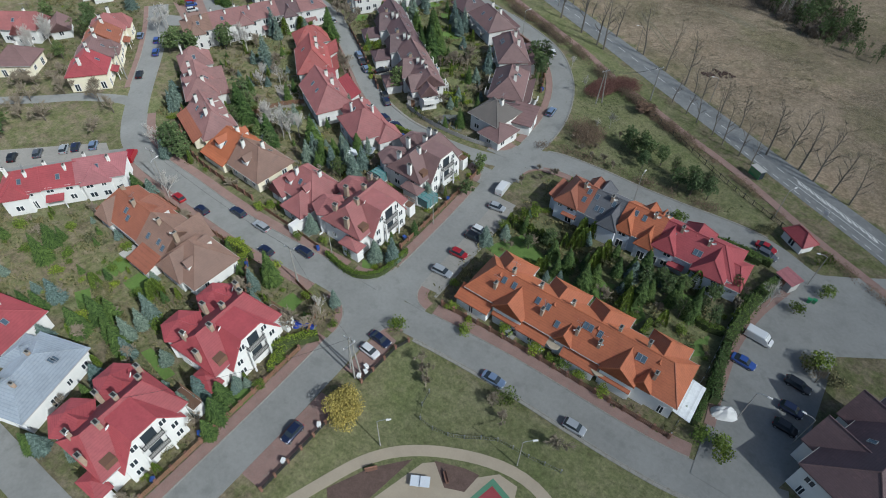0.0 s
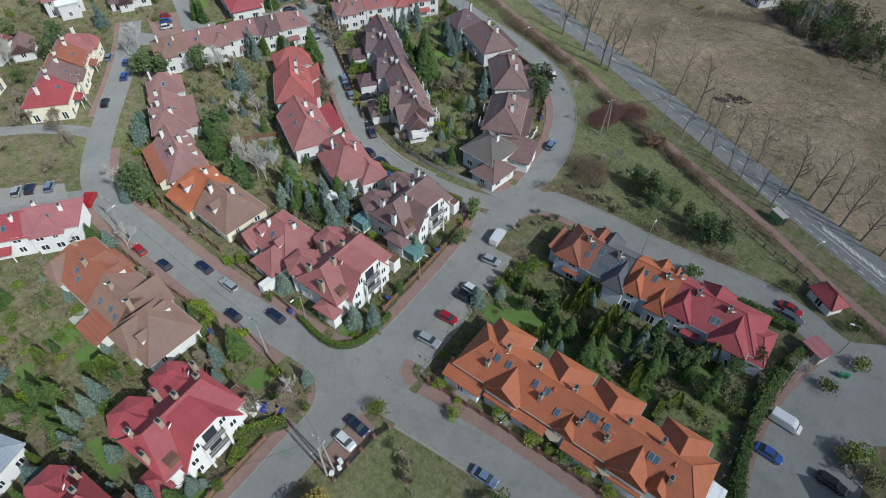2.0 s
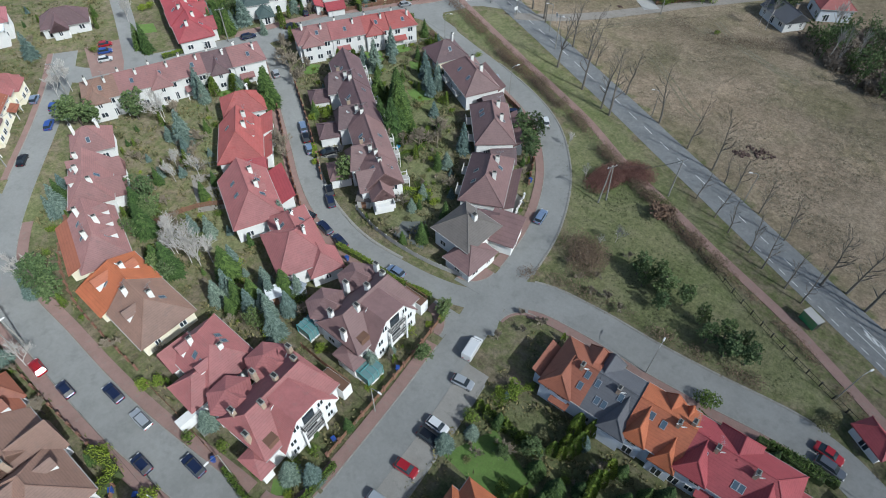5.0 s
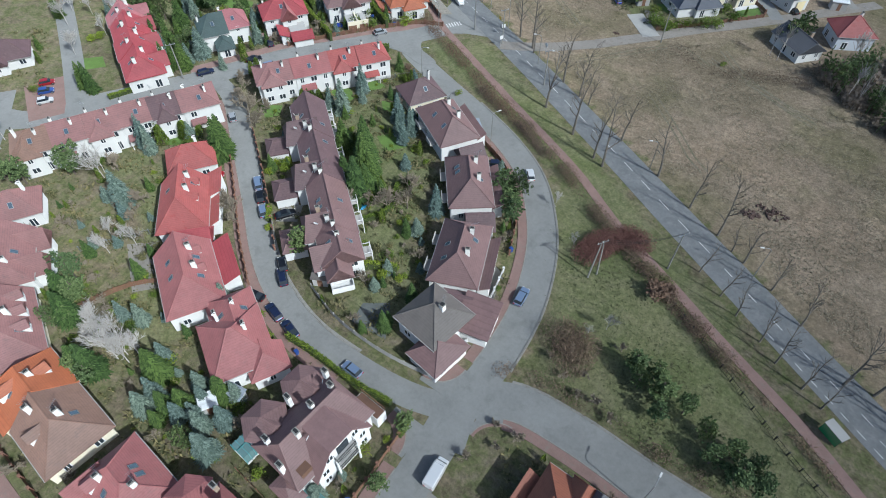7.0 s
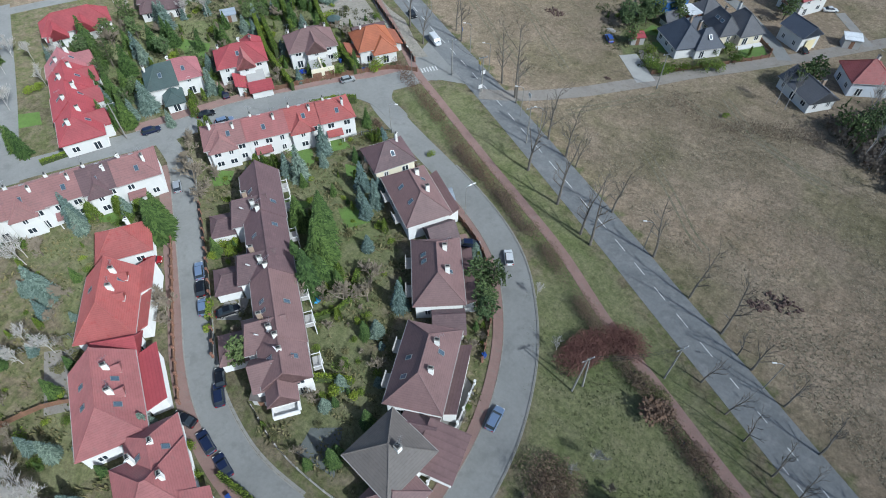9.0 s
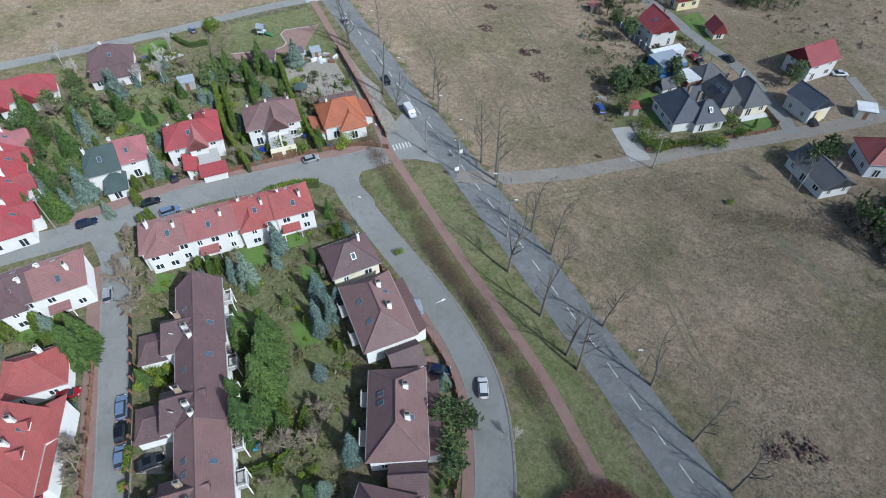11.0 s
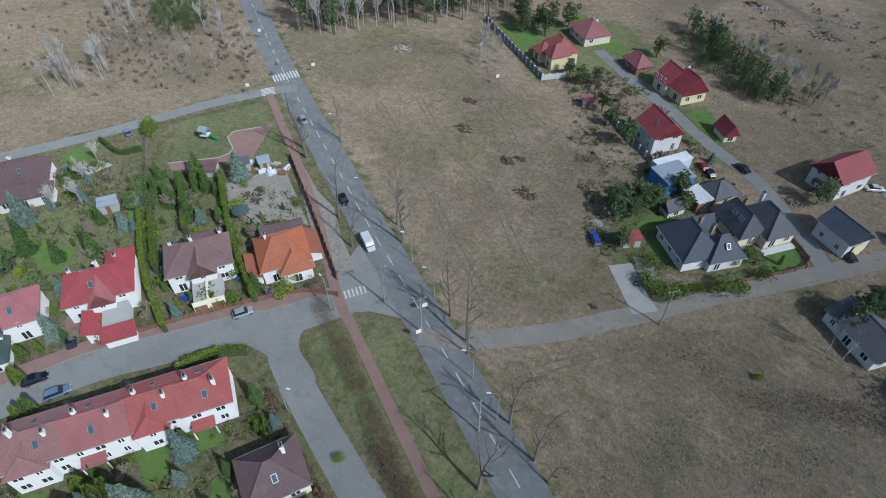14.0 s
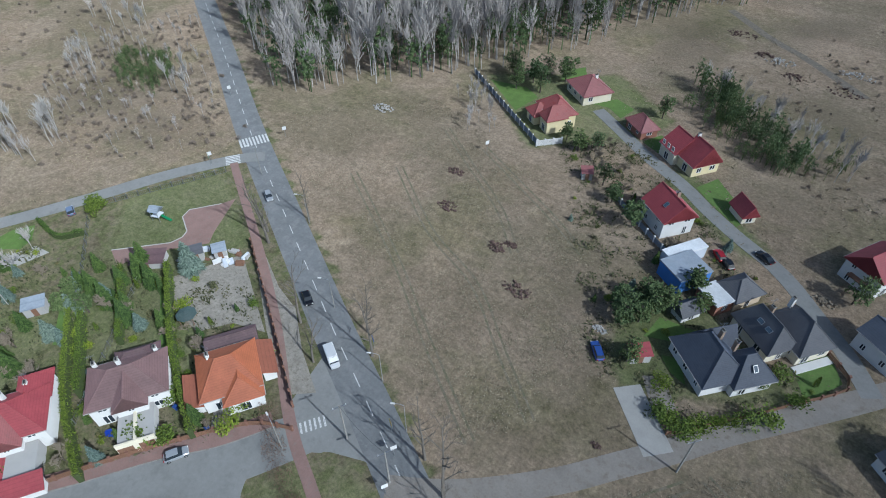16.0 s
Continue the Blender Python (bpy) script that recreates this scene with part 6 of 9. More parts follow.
plants("blue_spruce", 8.5, [(-124.2, 92.3), (-135.1, 105.2), (-109.5, 139.3), (-73.2, 126.4)], 0.95, 0.1)
plants("thuja", 4.8, [(-130.9, 112.1), (-135.7, 108.5)], 1.7, 0.1)
# clumps behind the middle row and along the loop gardens
plants("blue_spruce", 5.6, [(-83.9, 68.3), (-82.6, 70.5), (-78.6, 70.6), (-71.2, 70.3), (-72.5, 74.0), (-74.0, 77.7), (-76.3, 72.0), (-100.8, 76.2), (-97.5, 77.6), (-89.3, 88.3)], 0.95, 0.15)
plants("pine", 5.2, [(-97.3, 66.5), (-94.6, 66.7), (-107.7, 71.1), (-108.4, 68.6), (-74.2, 68.5), (-48.8, 80.5), (-51.2, 88.9)], 1.25, 0.15)
plants("lime_bush", 2.0, [(-87.5, 75.1), (-62.8, 71.9), (-80.8, 51.0), (-79.3, 53.0), (-53.9, 83.1), (-78.0, 87.6), (-82.3, 89.9), (-72.1, 68.9), (-72.8, 106.3), (-71.2, 108.6), (-68.6, 109.8), (-76.3, 121.2), (-108.6, 117.7), (-106.6, 119.7), (-92.0, 160.6), (-87.8, 138.7), (-112.4, 121.9), (-96.1, 104.5), (-91.0, 103.8)], 1.25, 0.2)
plants("birch", 7.5, [(-98.7, 70.9), (-91.7, 73.3), (-94.3, 72.3)], 1.0, 0.1)
# bare trees and evergreens at the bend of the lower street
plants("bare_tree", 6.5, [(-154.3, 39.4), (-146.1, 41.3), (-132.9, 45.6), (-136.2, 53.2), (-148.5, 56.5), (-154, 50.6), (-163.4, 48.4), (-165, 45.5), (-160.9, 53.7), (-153.1, 54.6), (-151, 38), (-144, 54), (-157.4, 43.6)], 1.3, 0.15)
plants("birch", 9.0, [(-182.3, 64), (-180, 62), (-162.2, 88.1), (-178, 57)], 1.1, 0.15)
plants("pine", 6.5, [(-176, 70), (-180, 75), (-186, 78), (-171, 60), (-150, 33), (-147.6, 31.4), (-196, 70), (-188, 50)], 1.3)
plants("blue_spruce", 7.5, [(-183.9, 90.2), (-125.6, 64.3)], 1.0)
# pines on the meadow
plants("pine", 6.2, [(-28.4, 117.2), (-26.6, 115.2), (-23.4, 115.0), (-22.2, 112), (-19.2, 115.4), (-15.6, 113.4), (-13.4, 110.4), (-11.2, 112.8), (-8.4, 112), (-6.8, 110.2), (-10.2, 109.6), (-25, 117.4)], 1.15)
plants("bare_shrub", 4.5, [(-34, 112), (-36.4, 109.8), (-37.6, 114.4), (-33.2, 108.2), (-39.6, 111.6), (-31, 119.6), (-30.4, 109), (-27.6, 107.6), (-40.4, 97), (-38.6, 94.4), (-41.2, 90.6), (-36.8, 97.4), (-30, 40.4), (-28, 38.6), (-15, 41)], 1.3)
plants("birch", 5.5, [(-47.6, 134.6), (-34.8, 122), (-36.8, 118.4), (-55.4, 141.8)], 0.8)
plants("red_shrub", 3.0, [(-29.4, 134), (-31, 132.6)], 1.6)
# gardens between the two rows
plants("spruce", 5.4, [(-25.1, 75.3), (-21.7, 74.4), (-18.9, 76.5), (-15.9, 74.2), (-15.3, 82), (-10.6, 76.1), (-11.4, 81), (-6.6, 76.9), (-2.8, 77.8), (-13.4, 78.6)], 1.15)
plants("pine", 4.8, [(-6, 81), (-2, 81.6), (2.2, 79.5), (3.1, 83.2), (-0.4, 76), (-8.6, 79.4), (-27.3, 77.4), (4.4, 78), (-4.4, 79.6), (-30.2, 74.6), (5.4, 86.4)], 1.15)
plants("thuja", 3.0, [(-36.8 + 1.25 * k, 78.8 - 0.12 * k) for k in range(9)], 1.6)
plants("thuja", 4.2, [(-22.6 + 0.25 * k, 80.2 + 1.15 * k) for k in range(6)] + [(-17.4 - 0.1 * k, 73 + 1.2 * k) for k in range(6)] + [(-8.6, 71.5), (-9, 73), (-9.4, 74.4), (-25.4, 69.8), (-25, 71.4)], 1.25)
plants("lime_bush", 2.6, [(-36, 82.2), (-23.4, 55.2), (-17.2, 54.8), (-9.2, 54.6), (-4.8, 54), (-33.6, 53.6), (-34, 84)], 1.2)
plants("green_bush", 3.4, [(-16, 43.9), (-38.2, 44.2), (12.4, 56.6), (13.6, 55), (10.6, 55.8), (21.6, 79.6), (19.6, 96.8), (17.4, 104.6), (-9.4, 95.6)], 1.25)
plants("bare_tree", 4.5, [(-6.2, 42.4), (-17.6, 42.2), (-30.4, 40.8), (7.4, 87.4), (5.6, 90.2), (22.2, 76.6)], 1.2)
plant("yellow_tree", -34.6, 27.6, 6.0, 1.25)
plant("lime_bush", -45.3, 210.1, 1.6, 1.3, "small yellow-green bush alone on the field")
# tall trees of the northern gardens
plants("spruce", 6.0, [(-169.5, 181.5), (-166, 182), (-160.6, 181.6), (-157.4, 183.4), (-163.8, 186.4), (-164.6, 192), (-158.4, 189.6), (-171, 186), (-154.4, 181.4), (-162, 189.6), (-164.5, 164.3), (-172.4, 156.3), (-165.2, 158.8), (-180.8, 148.2), (-176, 152), (-148, 184.6)], 1.1)
plants("pine", 6.5, [(-162.3, 178.5), (-165.8, 176.1), (-168.1, 178.8), (-183, 152.6), (-186.2, 147.6), (-177, 141), (-172.6, 136), (-184, 139), (-169.4, 151.6), (-158.2, 152), (-189, 155), (-160.6, 136.8), (-157.4, 132.4)], 1.3)
plants("blue_spruce", 7.0, [(-181, 160.6), (-171, 146.4), (-154.4, 135.4), (-186, 161.6), (-155.8, 196.6)], 1.2)
plants("birch", 7.5, [(-184.6, 176), (-187.8, 181.2), (-176.8, 170.6), (-195.4, 158.8), (-205, 160), (-180.4, 166.4), (-188, 133.6), (-183, 126.6)], 0.9)
plants("lime_bush", 2.8, [(-168.6, 166), (-154.7, 172.6), (-122.2, 178.4), (-158.6, 174.2), (-148.4, 189.4), (-127.4, 190.4)], 1.3)
plants("green_bush", 3.2, [(-131.8, 169.6), (-128.6, 170.8), (-189.2, 196.4), (-187.6, 194.8), (-191, 196.8), (-141.6, 153.2), (-142.6, 166.6), (-152.4, 150.6), (-133, 176.4), (-123.4, 182)], 1.35)
# around the houses beyond the field
plants("pine", 6.5, [(-82, 236.3), (-77.9, 235.2), (-75.5, 240.1), (-79.1, 240), (-76.2, 225.8), (-80.6, 233), (-77, 238.6), (-69.6, 243.2), (-72.6, 247.8), (-107.5, 280.6), (-100.1, 268.9), (-111, 278.3), (-115.6, 281.3), (-95.9, 264.2), (-89, 259)], 1.35)
plants("pine", 7.5, [(-137.4, 302.9), (-139.8, 297.2), (-134.9, 306.7), (-142.6, 301), (-99.3, 305.3), (-36, 229), (-33.6, 232.4), (-47, 262), (-129.8, 308.6), (-133, 299), (-145.6, 304.6)], 1.3)
plants("green_bush", 2.8, [(-64.6, 217.6), (-62, 220.3), (-58.1, 224), (-55.9, 225.9), (-67.7, 219.4), (-60, 222), (-54.2, 237), (-50.8, 232.6), (-66, 218.2), (-53.6, 228), (-63.2, 219), (-56.8, 233.4), (-70, 224.4)], 1.5)
plants("bare_tree", 4.5, [(-103.6, 274), (-106, 277), (-98, 275.4), (-105, 283.6), (-80.4, 256.6)], 1.3)


# close-set garden trees and bushes
plants("spruce", 7.5, [(-201.7, 124.4), (-153.0, 129.2), (-155.6, 128.0), (-121.8, 115.0), (-174.4, 151.9), (-162.7, 109.9), (-165.7, 109.8), (-170.2, 132.8), (-164.0, 133.0), (-178.9, 139.0), (-164.8, 136.7), (-170.3, 141.5), (-155.5, 125.8), (-159.6, 132.1), (-177.9, 157.6), (-160.9, 163.7), (-190.0, 142.7), (-183.3, 140.6), (-80.7, 15.5), (-63.7, 39.0)], 1.0)
plants("blue_spruce", 6.5, [(-175.1, 147.4), (-132.9, 104.7), (-154.2, 131.3), (-163.0, 130.5), (-190.3, 132.7), (-147.7, 148.2), (-142.8, 92.8), (-74.3, 21.1), (-73.3, 16.2), (-70.3, 14.2), (-65.0, 35.8), (-54.0, 16.3), (-49.3, 56.3)], 0.9)
plants("thuja", 5.0, [(-130.4, 112.2), (-143.6, 140.0), (-133.2, 107.9), (-156.6, 136.2), (-147.5, 142.7), (-116.0, 136.6), (-115.6, 138.2), (-119.1, 136.3), (-136.8, 136.7), (-136.5, 138.3), (-87.9, 19.3), (-77.2, 24.6), (-77.0, 23.8)], 1.5)
plants("lime_bush", 2.4, [(-154.1, 174.1), (-183.2, 123.0), (-167.5, 152.4), (-107.7, 115.4), (-107.2, 117.8), (-105.6, 118.0), (-181.9, 124.8), (-83.4, 13.6), (-83.3, 15.8), (-85.3, 21.1), (-96.7, 16.8), (-75.6, 41.5), (-55.8, 39.6), (-65.6, 41.2)], 1.2)
plants("birch", 8.0, [(-201.7, 128.3), (-195.8, 130.6), (-180.6, 116.2), (-195.7, 123.2), (-135.5, 95.0)], 1.0)
plants("bare_tree", 6.5, [(-125.9, 125.5), (-184.8, 146.4), (-186.8, 152.3), (-138.1, 160.3), (-121.7, 123.6), (-204.1, 126.6)], 1.3)
plants("green_bush", 2.2, [(-47.7, 38.1), (-49.0, 22.9), (-57.3, 52.8), (-52.5, 55.4), (-68.0, 49.7), (-62.9, 51.8), (-79.8, 22.1)], 1.3)
plants("birch", 5.5, [(-51.5, 39.1)], 1.1)
plants("spruce", 6.5, [(-7.6, 75.3), (1.2, 77.1), (-9.4, 81.4), (-22.7, 71.8), (-17.1, 71.8), (-2.4, 79.7)], 1.0)
plants("thuja", 4.4, [(-23.5, 83.3), (-23.4, 79.5), (-17.2, 79.4), (-23.5, 81.1), (-17.0, 81.2), (-23.6, 84.9), (-24.7, 79.1), (-2.3, 72.3), (-1.8, 84.2), (-0.7, 83.6)], 1.4)
plants("birch", 6.5, [(11.6, 87.9)], 1.2)
plants("green_bush", 2.6, [(-28.6, 51.0), (-12.4, 54.8), (-9.6, 99.9), (-36.8, 76.4), (15.9, 89.1), (8.7, 82.5), (8.1, 80.7)], 1.4)
plants("lime_bush", 1.8, [(-14.4, 54.5), (-29.6, 53.4)], 1.0)
plants("shrub", 2.6, [(23.8, 77.6), (20.2, 78.1), (6.3, 108.8), (5.4, 107.0)], 1.5)


def hedge(pts, width, height, material, label, name="hedge", density=100, leaf=0.26, seed=1, kind=""):
    """A hedge along a line: a dense body of upright sprays."""
    r, g = random.Random(seed), Geo()
    line = smooth_line(pts, 0.5)
    for p, q in zip(line[:-1], line[1:]):
        d = q - p
        l = float(np.hypot(*d))
        nrm = np.array([-d[1], d[0]]) / max(l, 1e-6)
        bulge = 1 + 0.22 * noise.noise(Vector((p[0] * 0.6, p[1] * 0.6, seed)))
        for k in range(int(density * l) + 1):
            t, s, z = r.random(), r.uniform(-1, 1), r.random()
            if abs(s) < 0.75 and z < 0.7:
                z = 1 - 0.3 * r.random()
            c = p + d * t + nrm * s * width / 2 * bulge * (1 - 0.25 * z)
            b = Vector((c[0], c[1], max(0.02, z * height * bulge - leaf * 0.4)))
            e = Vector((nrm[0] * s * 0.6, nrm[1] * s * 0.6, 0.8)) + rand_dir(r) * 0.5
            e.normalize()
            blade(g, b, b + e * leaf * r.uniform(0.7, 1.4), e.orthogonal(), leaf * 0.33)
    # solid filler band inside the sprays, closes the gaps between them
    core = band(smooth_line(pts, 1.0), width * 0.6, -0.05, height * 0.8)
    ob = thing(name, label, "hedge", Matrix(), "", kind)
    part("leaves", g, material, ob)
    part("core_filler", core, CORE, ob)
    return ob


# plain dark green of the filler band inside hedges, deeper than the leaves
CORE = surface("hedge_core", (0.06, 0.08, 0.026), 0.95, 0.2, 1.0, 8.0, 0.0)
CORE_BROWN = surface("thicket_core", (0.09, 0.07, 0.055), 0.95, 0.2, 1.0, 8.0, 0.0)
hedge([(-60.4, 49.8), (-54, 48.9), (-50.8, 49.8), (-48.6, 52.8), (-48.4, 59.5)], 1.0, 1.5, THUJA, "clipped thuja hedge round a corner garden", seed=2)
hedge([(-77.4, 40.2), (-74, 40.7), (-71, 40.3)], 2.2, 2.6, LIME, "broad bright green hedge beside the street", seed=3)
hedge([(-71.6, 40.4), (-71.4, 37.4)], 2.0, 2.2, LIME, "bright green hedge at a garden corner", seed=4)
hedge([(-51.4, 32.2), (-50.6, 27.6), (-49.4, 25.8)], 1.6, 1.6, LIME, "bright clipped hedge beside a villa", seed=5)
hedge([(-1.5, 98.4), (4, 98.8), (9.5, 98.4)], 1.5, 1.7, SPRUCE, "dark green hedge along the street", seed=6)
hedge([(8, 84.5), (8.2, 77.8), (8.6, 65), (8.8, 57.4)], 1.2, 1.8, SPRUCE, "dark hedge along the car park wall", seed=7)
hedge([(7.8, 85), (11.6, 95.2)], 1.8, 2.0, SPRUCE, "dark hedge beside the car park entrance", seed=8)
hedge([(-159.1, 193.9), (-141.6, 182.3), (-125.1, 173.8)], 1.3, 3.2, THUJA, "tall clipped thuja hedge between two houses", seed=10)
hedge([(-163.5, 176.2), (-147.7, 166.3), (-132.7, 160)], 1.2, 3.0, THUJA, "long thuja hedge beside a drive", seed=11)
hedge([(-166.5, 188.3), (-150.5, 177.7)], 1.3, 2.6, THUJA, "thuja hedge across a long garden", seed=12)
hedge([(-195.4, 186.4), (-187, 186), (-183.6, 190)], 0.9, 1.5, SPRUCE, "row of young dark spruces along the lane", seed=13)
hedge([(-124.6, 157.6), (-121, 162.4), (-117.6, 165.6)], 1.6, 2.0, THUJA, "green hedge behind the terrace", seed=14)
hedge([(-50.8, 87.4), (-51.2, 90)], 1.0, 1.4, THUJA, "low hedge at a garden corner", seed=15)
hedge([(-76, 89.6), (-70, 89.9), (-62, 89.8), (-55, 90.6)], 1.1, 1.6, THUJA, "clipped green hedge along the inner street", seed=16)
hedge([(-78.5, 104), (-75, 108.4), (-70.4, 111)], 1.4, 1.8, LIME, "bright loose hedge round a small lawn", seed=17)
hedge([(-100.6, 108.2), (-97.6, 105.6)], 1.2, 1.3, LIME, "bright green hedge by parked cars", seed=18)
hedge([(-83.5, 115.5), (-81, 121), (-84, 128)], 1.0, 1.4, THUJA, "low hedge through the gardens", seed=19)
hedge([(-131.6, 116.4), (-127, 113)], 1.2, 2.4, THUJA, "clipped thuja hedge by a white terrace", seed=20)
hedge([(-52.5, 28.9), (-50.4, 32.1), (-48.1, 35.1)], 2.2, 2.0, LIME, "bright broad hedge before a red villa", seed=31)
hedge([(-35.6, 78.2), (-30.6, 78.2), (-25.6, 77.6)], 1.5, 2.2, THUJA, "row of thujas behind a parking bay", seed=32)
hedge([(-10.2, 70.9), (-9.8, 74.3)], 1.1, 1.6, THUJA, "clipped hedge between two lawns", seed=33)
hedge([(-4.2, 67.9), (-4.0, 71.8)], 1.1, 1.6, THUJA, "clipped hedge beside a lawn", seed=34)
hedge([(1.1, 76.9), (4.3, 76.3), (7.0, 76.8)], 1.3, 1.8, THUJA, "clipped hedge across a garden", seed=35)
hedge([(10.0, 62.8), (8.9, 68.1), (8.4, 74.3)], 2.2, 2.2, SPRUCE, "dark loose hedge along the car park", seed=36)
hedge([(8.2, 74.9), (9.0, 83.7), (10.8, 92.7)], 2.6, 2.6, SPRUCE, "tall dark hedge behind the red row", seed=37)
hedge([(0.2, 98.9), (3.8, 97.9), (7.7, 97.7)], 1.6, 1.7, SPRUCE, "dark hedge before the red row", seed=38)
hedge([(-157.1, 110.3), (-155.3, 115.0), (-153.2, 120.0)], 1.2, 1.2, LIME, "low bright hedge along the street", seed=39)
hedge([(-124.2, 156.1), (-121.2, 162.8)], 1.6, 2.0, LIME, "broad green hedge behind the red terrace", seed=40)
hedge([(-79.4, 30.0), (-74.0, 30.7)], 1.0, 1.2, THUJA, "low clipped hedge by the street", seed=41)
hedge([(-161.6, 177.2), (-146.1, 167.7)], 1.4, 3.0, THUJA, "tall thuja hedge beside a white house", seed=42)
hedge([(-163.4, 140.6), (-154.8, 135.1)], 1.3, 2.4, THUJA, "tall clipped hedge beside a villa", seed=43)


def thicket(name, line, width, height, material, label, n, seed, leaf=0.42):
    """Leafless scrub along a line: a mass of thin twigs."""
    r, g = random.Random(seed), Geo()
    line = np.asarray(line)
    for i in range(n):
        k = r.randrange(len(line) - 1)
        p = line[k] + (line[k + 1] - line[k]) * r.random()
        clump = 0.5 + noise.noise(Vector((p[0] * 0.35, p[1] * 0.35, seed * 3.1)))
        if r.random() > clump * 1.7 - 0.2:
            continue
        a, d = r.uniform(0, 6.283), width * 0.55 * r.random() ** 0.6
        x, y = p[0] + d * math.cos(a), p[1] + d * math.sin(a)
        z = height * (0.45 + 0.7 * clump) * r.random() ** 0.7
        d = (rand_dir(r) + Vector((0, 0, 0.9))).normalized()
        b = Vector((x, y, max(0.02, z - 0.3)))
        blade(g, b, b + d * leaf * r.uniform(0.6, 1.5), d.orthogonal(), leaf * 0.1)
    tagged(new(name, g.mesh(name, material)), label, "thicket", "", "stuff")


thicket("scrub", shifted(stretch(FOOT, 72, 122), -3.2), 3.4, 2.4, THICKET, "brown leafless scrub beside the footpath", 11000, 1, 0.34)
thicket("scrub", shifted(stretch(FOOT, 122, 190), -2.6), 2.8, 2.5, TWIGS := foliage("grey_brown_twigs", (0.12, 0.085, 0.065), (0.235, 0.17, 0.125)), "grey-brown leafless scrub between street and path", 26000, 2, 0.34)
thicket("scrub", shifted(stretch(FOOT, 190, 262), -2.0), 1.8, 1.3, TWIGS, "low scrub along a fence", 4000, 3)
thicket("scrub", shifted(stretch(LINE["outer"], 66, 92), -5.0), 2.2, 1.6, TWIGS, "leafless hedge along the loop street", 3500, 4)
thicket("scrub", shifted(stretch(LINE["outer"], 88, 110), 4.4), 1.4, 1.3, TWIGS, "leafless hedge at a garden fence", 2600, 5)
thicket("scrub", shifted(stretch(LINE["right"], 8, 48), 4.6), 3.0, 1.5, TWIGS, "brown verge scrub along the street", 4500, 6)
thicket("scrub", smooth_line([(-60, 212), (-48, 205), (-36, 210), (-26, 214)]), 5.0, 2.2, TWIGS, "brown scrub along a ditch", 3000, 7)
thicket("scrub", shifted(stretch(FOOT, 86, 180), -2.0), 1.2, 1.5, SHRUB, "green undergrowth in the scrub", 900, 8)
thicket("red_thicket", smooth_line([(-44.8, 133.6), (-43.4, 138.0), (-41.0, 141.6), (-37.6, 141.6)]), 5.2, 2.2, foliage("maroon_twigs", (0.15, 0.07, 0.06), (0.25, 0.125, 0.105)), "dense maroon thicket on the meadow", 26000, 21, 0.34)
thicket("scrub", smooth_line([(-31.0, 135.4), (-25.7, 132.2), (-21.4, 130.6)]), 3.2, 1.2, THICKET, "low reddish scrub beside the footpath", 3500, 22)
thicket("scrub", smooth_line([(-34.6, 137.7), (-29.9, 136.3)]), 2.4, 1.8, SHRUB, "green scrub beside the footpath", 2500, 23)
thicket("scrub", smooth_line([(-40.8, 115.3), (-36.8, 116.5), (-36.7, 111.6)]), 6, 3.2, TWIGS, "pale leafless scrub on the meadow", 7000, 24)


# ---------------- woods, scrub and dry grass ----------------
def scatter(poly, n, seed):
    r = np.random.RandomState(seed)
    lo, hi = np.min(poly, 0), np.max(poly, 0)
    out = np.empty((0, 2))
    while len(out) < n:
        p = r.uniform(lo, hi, (n * 2, 2))
        out = np.concatenate([out, p[inside(p[:, 0], p[:, 1], poly)]])
    return [(float(x), float(y)) for x, y in out[:n]]


def wood(name, spots, kinds, h, label, material, seed, which=1):
    """Many trees as one mesh, made from a few crowns."""
    r = random.Random(seed)
    data = []
    for mesh_pair in kinds:
        rows = []
        for me in mesh_pair:
            v = np.empty(len(me.vertices) * 3)
            me.vertices.foreach_get("co", v)
            rows.append((v.reshape(-1, 3), [tuple(p.vertices) for p in me.polygons]))
        data.append(rows)
    V, F, o = [], [], 0
    for x, y in spots:
        k = h * r.uniform(0.65, 1.2)
        a = r.uniform(0, 6.283)
        c, s, w = math.cos(a) * k, math.sin(a) * k, r.uniform(0.8, 1.15)
        for v, f in r.choice(data):
            q = np.stack([(v[:, 0] * c - v[:, 1] * s) * w + x, (v[:, 0] * s + v[:, 1] * c) * w + y, v[:, 2] * k], 1)
            V.append(q)
            F += [tuple(i + o for i in p) for p in f]
            o += len(q)
    me = bpy.data.meshes.new(name)
    me.from_pydata(np.concatenate(V).tolist(), [], F)
    me.materials.append(material)
    tagged(new(name, me), label, "wood", "", "stuff")


def light_tree(seed, depth=4, **k):
    t, c = limbs(seed, depth, **k)
    t.f += [tuple(i + len(t.v) for i in f) for f in c.f]
    t.v += c.v
    return (t.mesh("tree", BIRCH),)


PALE = surface("grey_birch_wood", (0.54, 0.50, 0.465), 0.95, 0.15, 0.2, 6.0, 0.0, island=0.35)
WHITE_BIRCH = surface("white_birch_wood", (0.55, 0.52, 0.48), 0.95, 0.12, 0.2, 6.0, 0.0, island=0.3)
BROWN_WOOD = surface("brown_bare_wood", (0.33, 0.265, 0.205), 0.95, 0.15, 0.2, 6.0, 0.0, island=0.35)
light = [light_tree(s, 4, spread=0.34, up=0.5, first=0.4, thin=0.0072, forks=(1, 2, 2), k=3, twig=0.0055) for s in (41, 42, 43)]
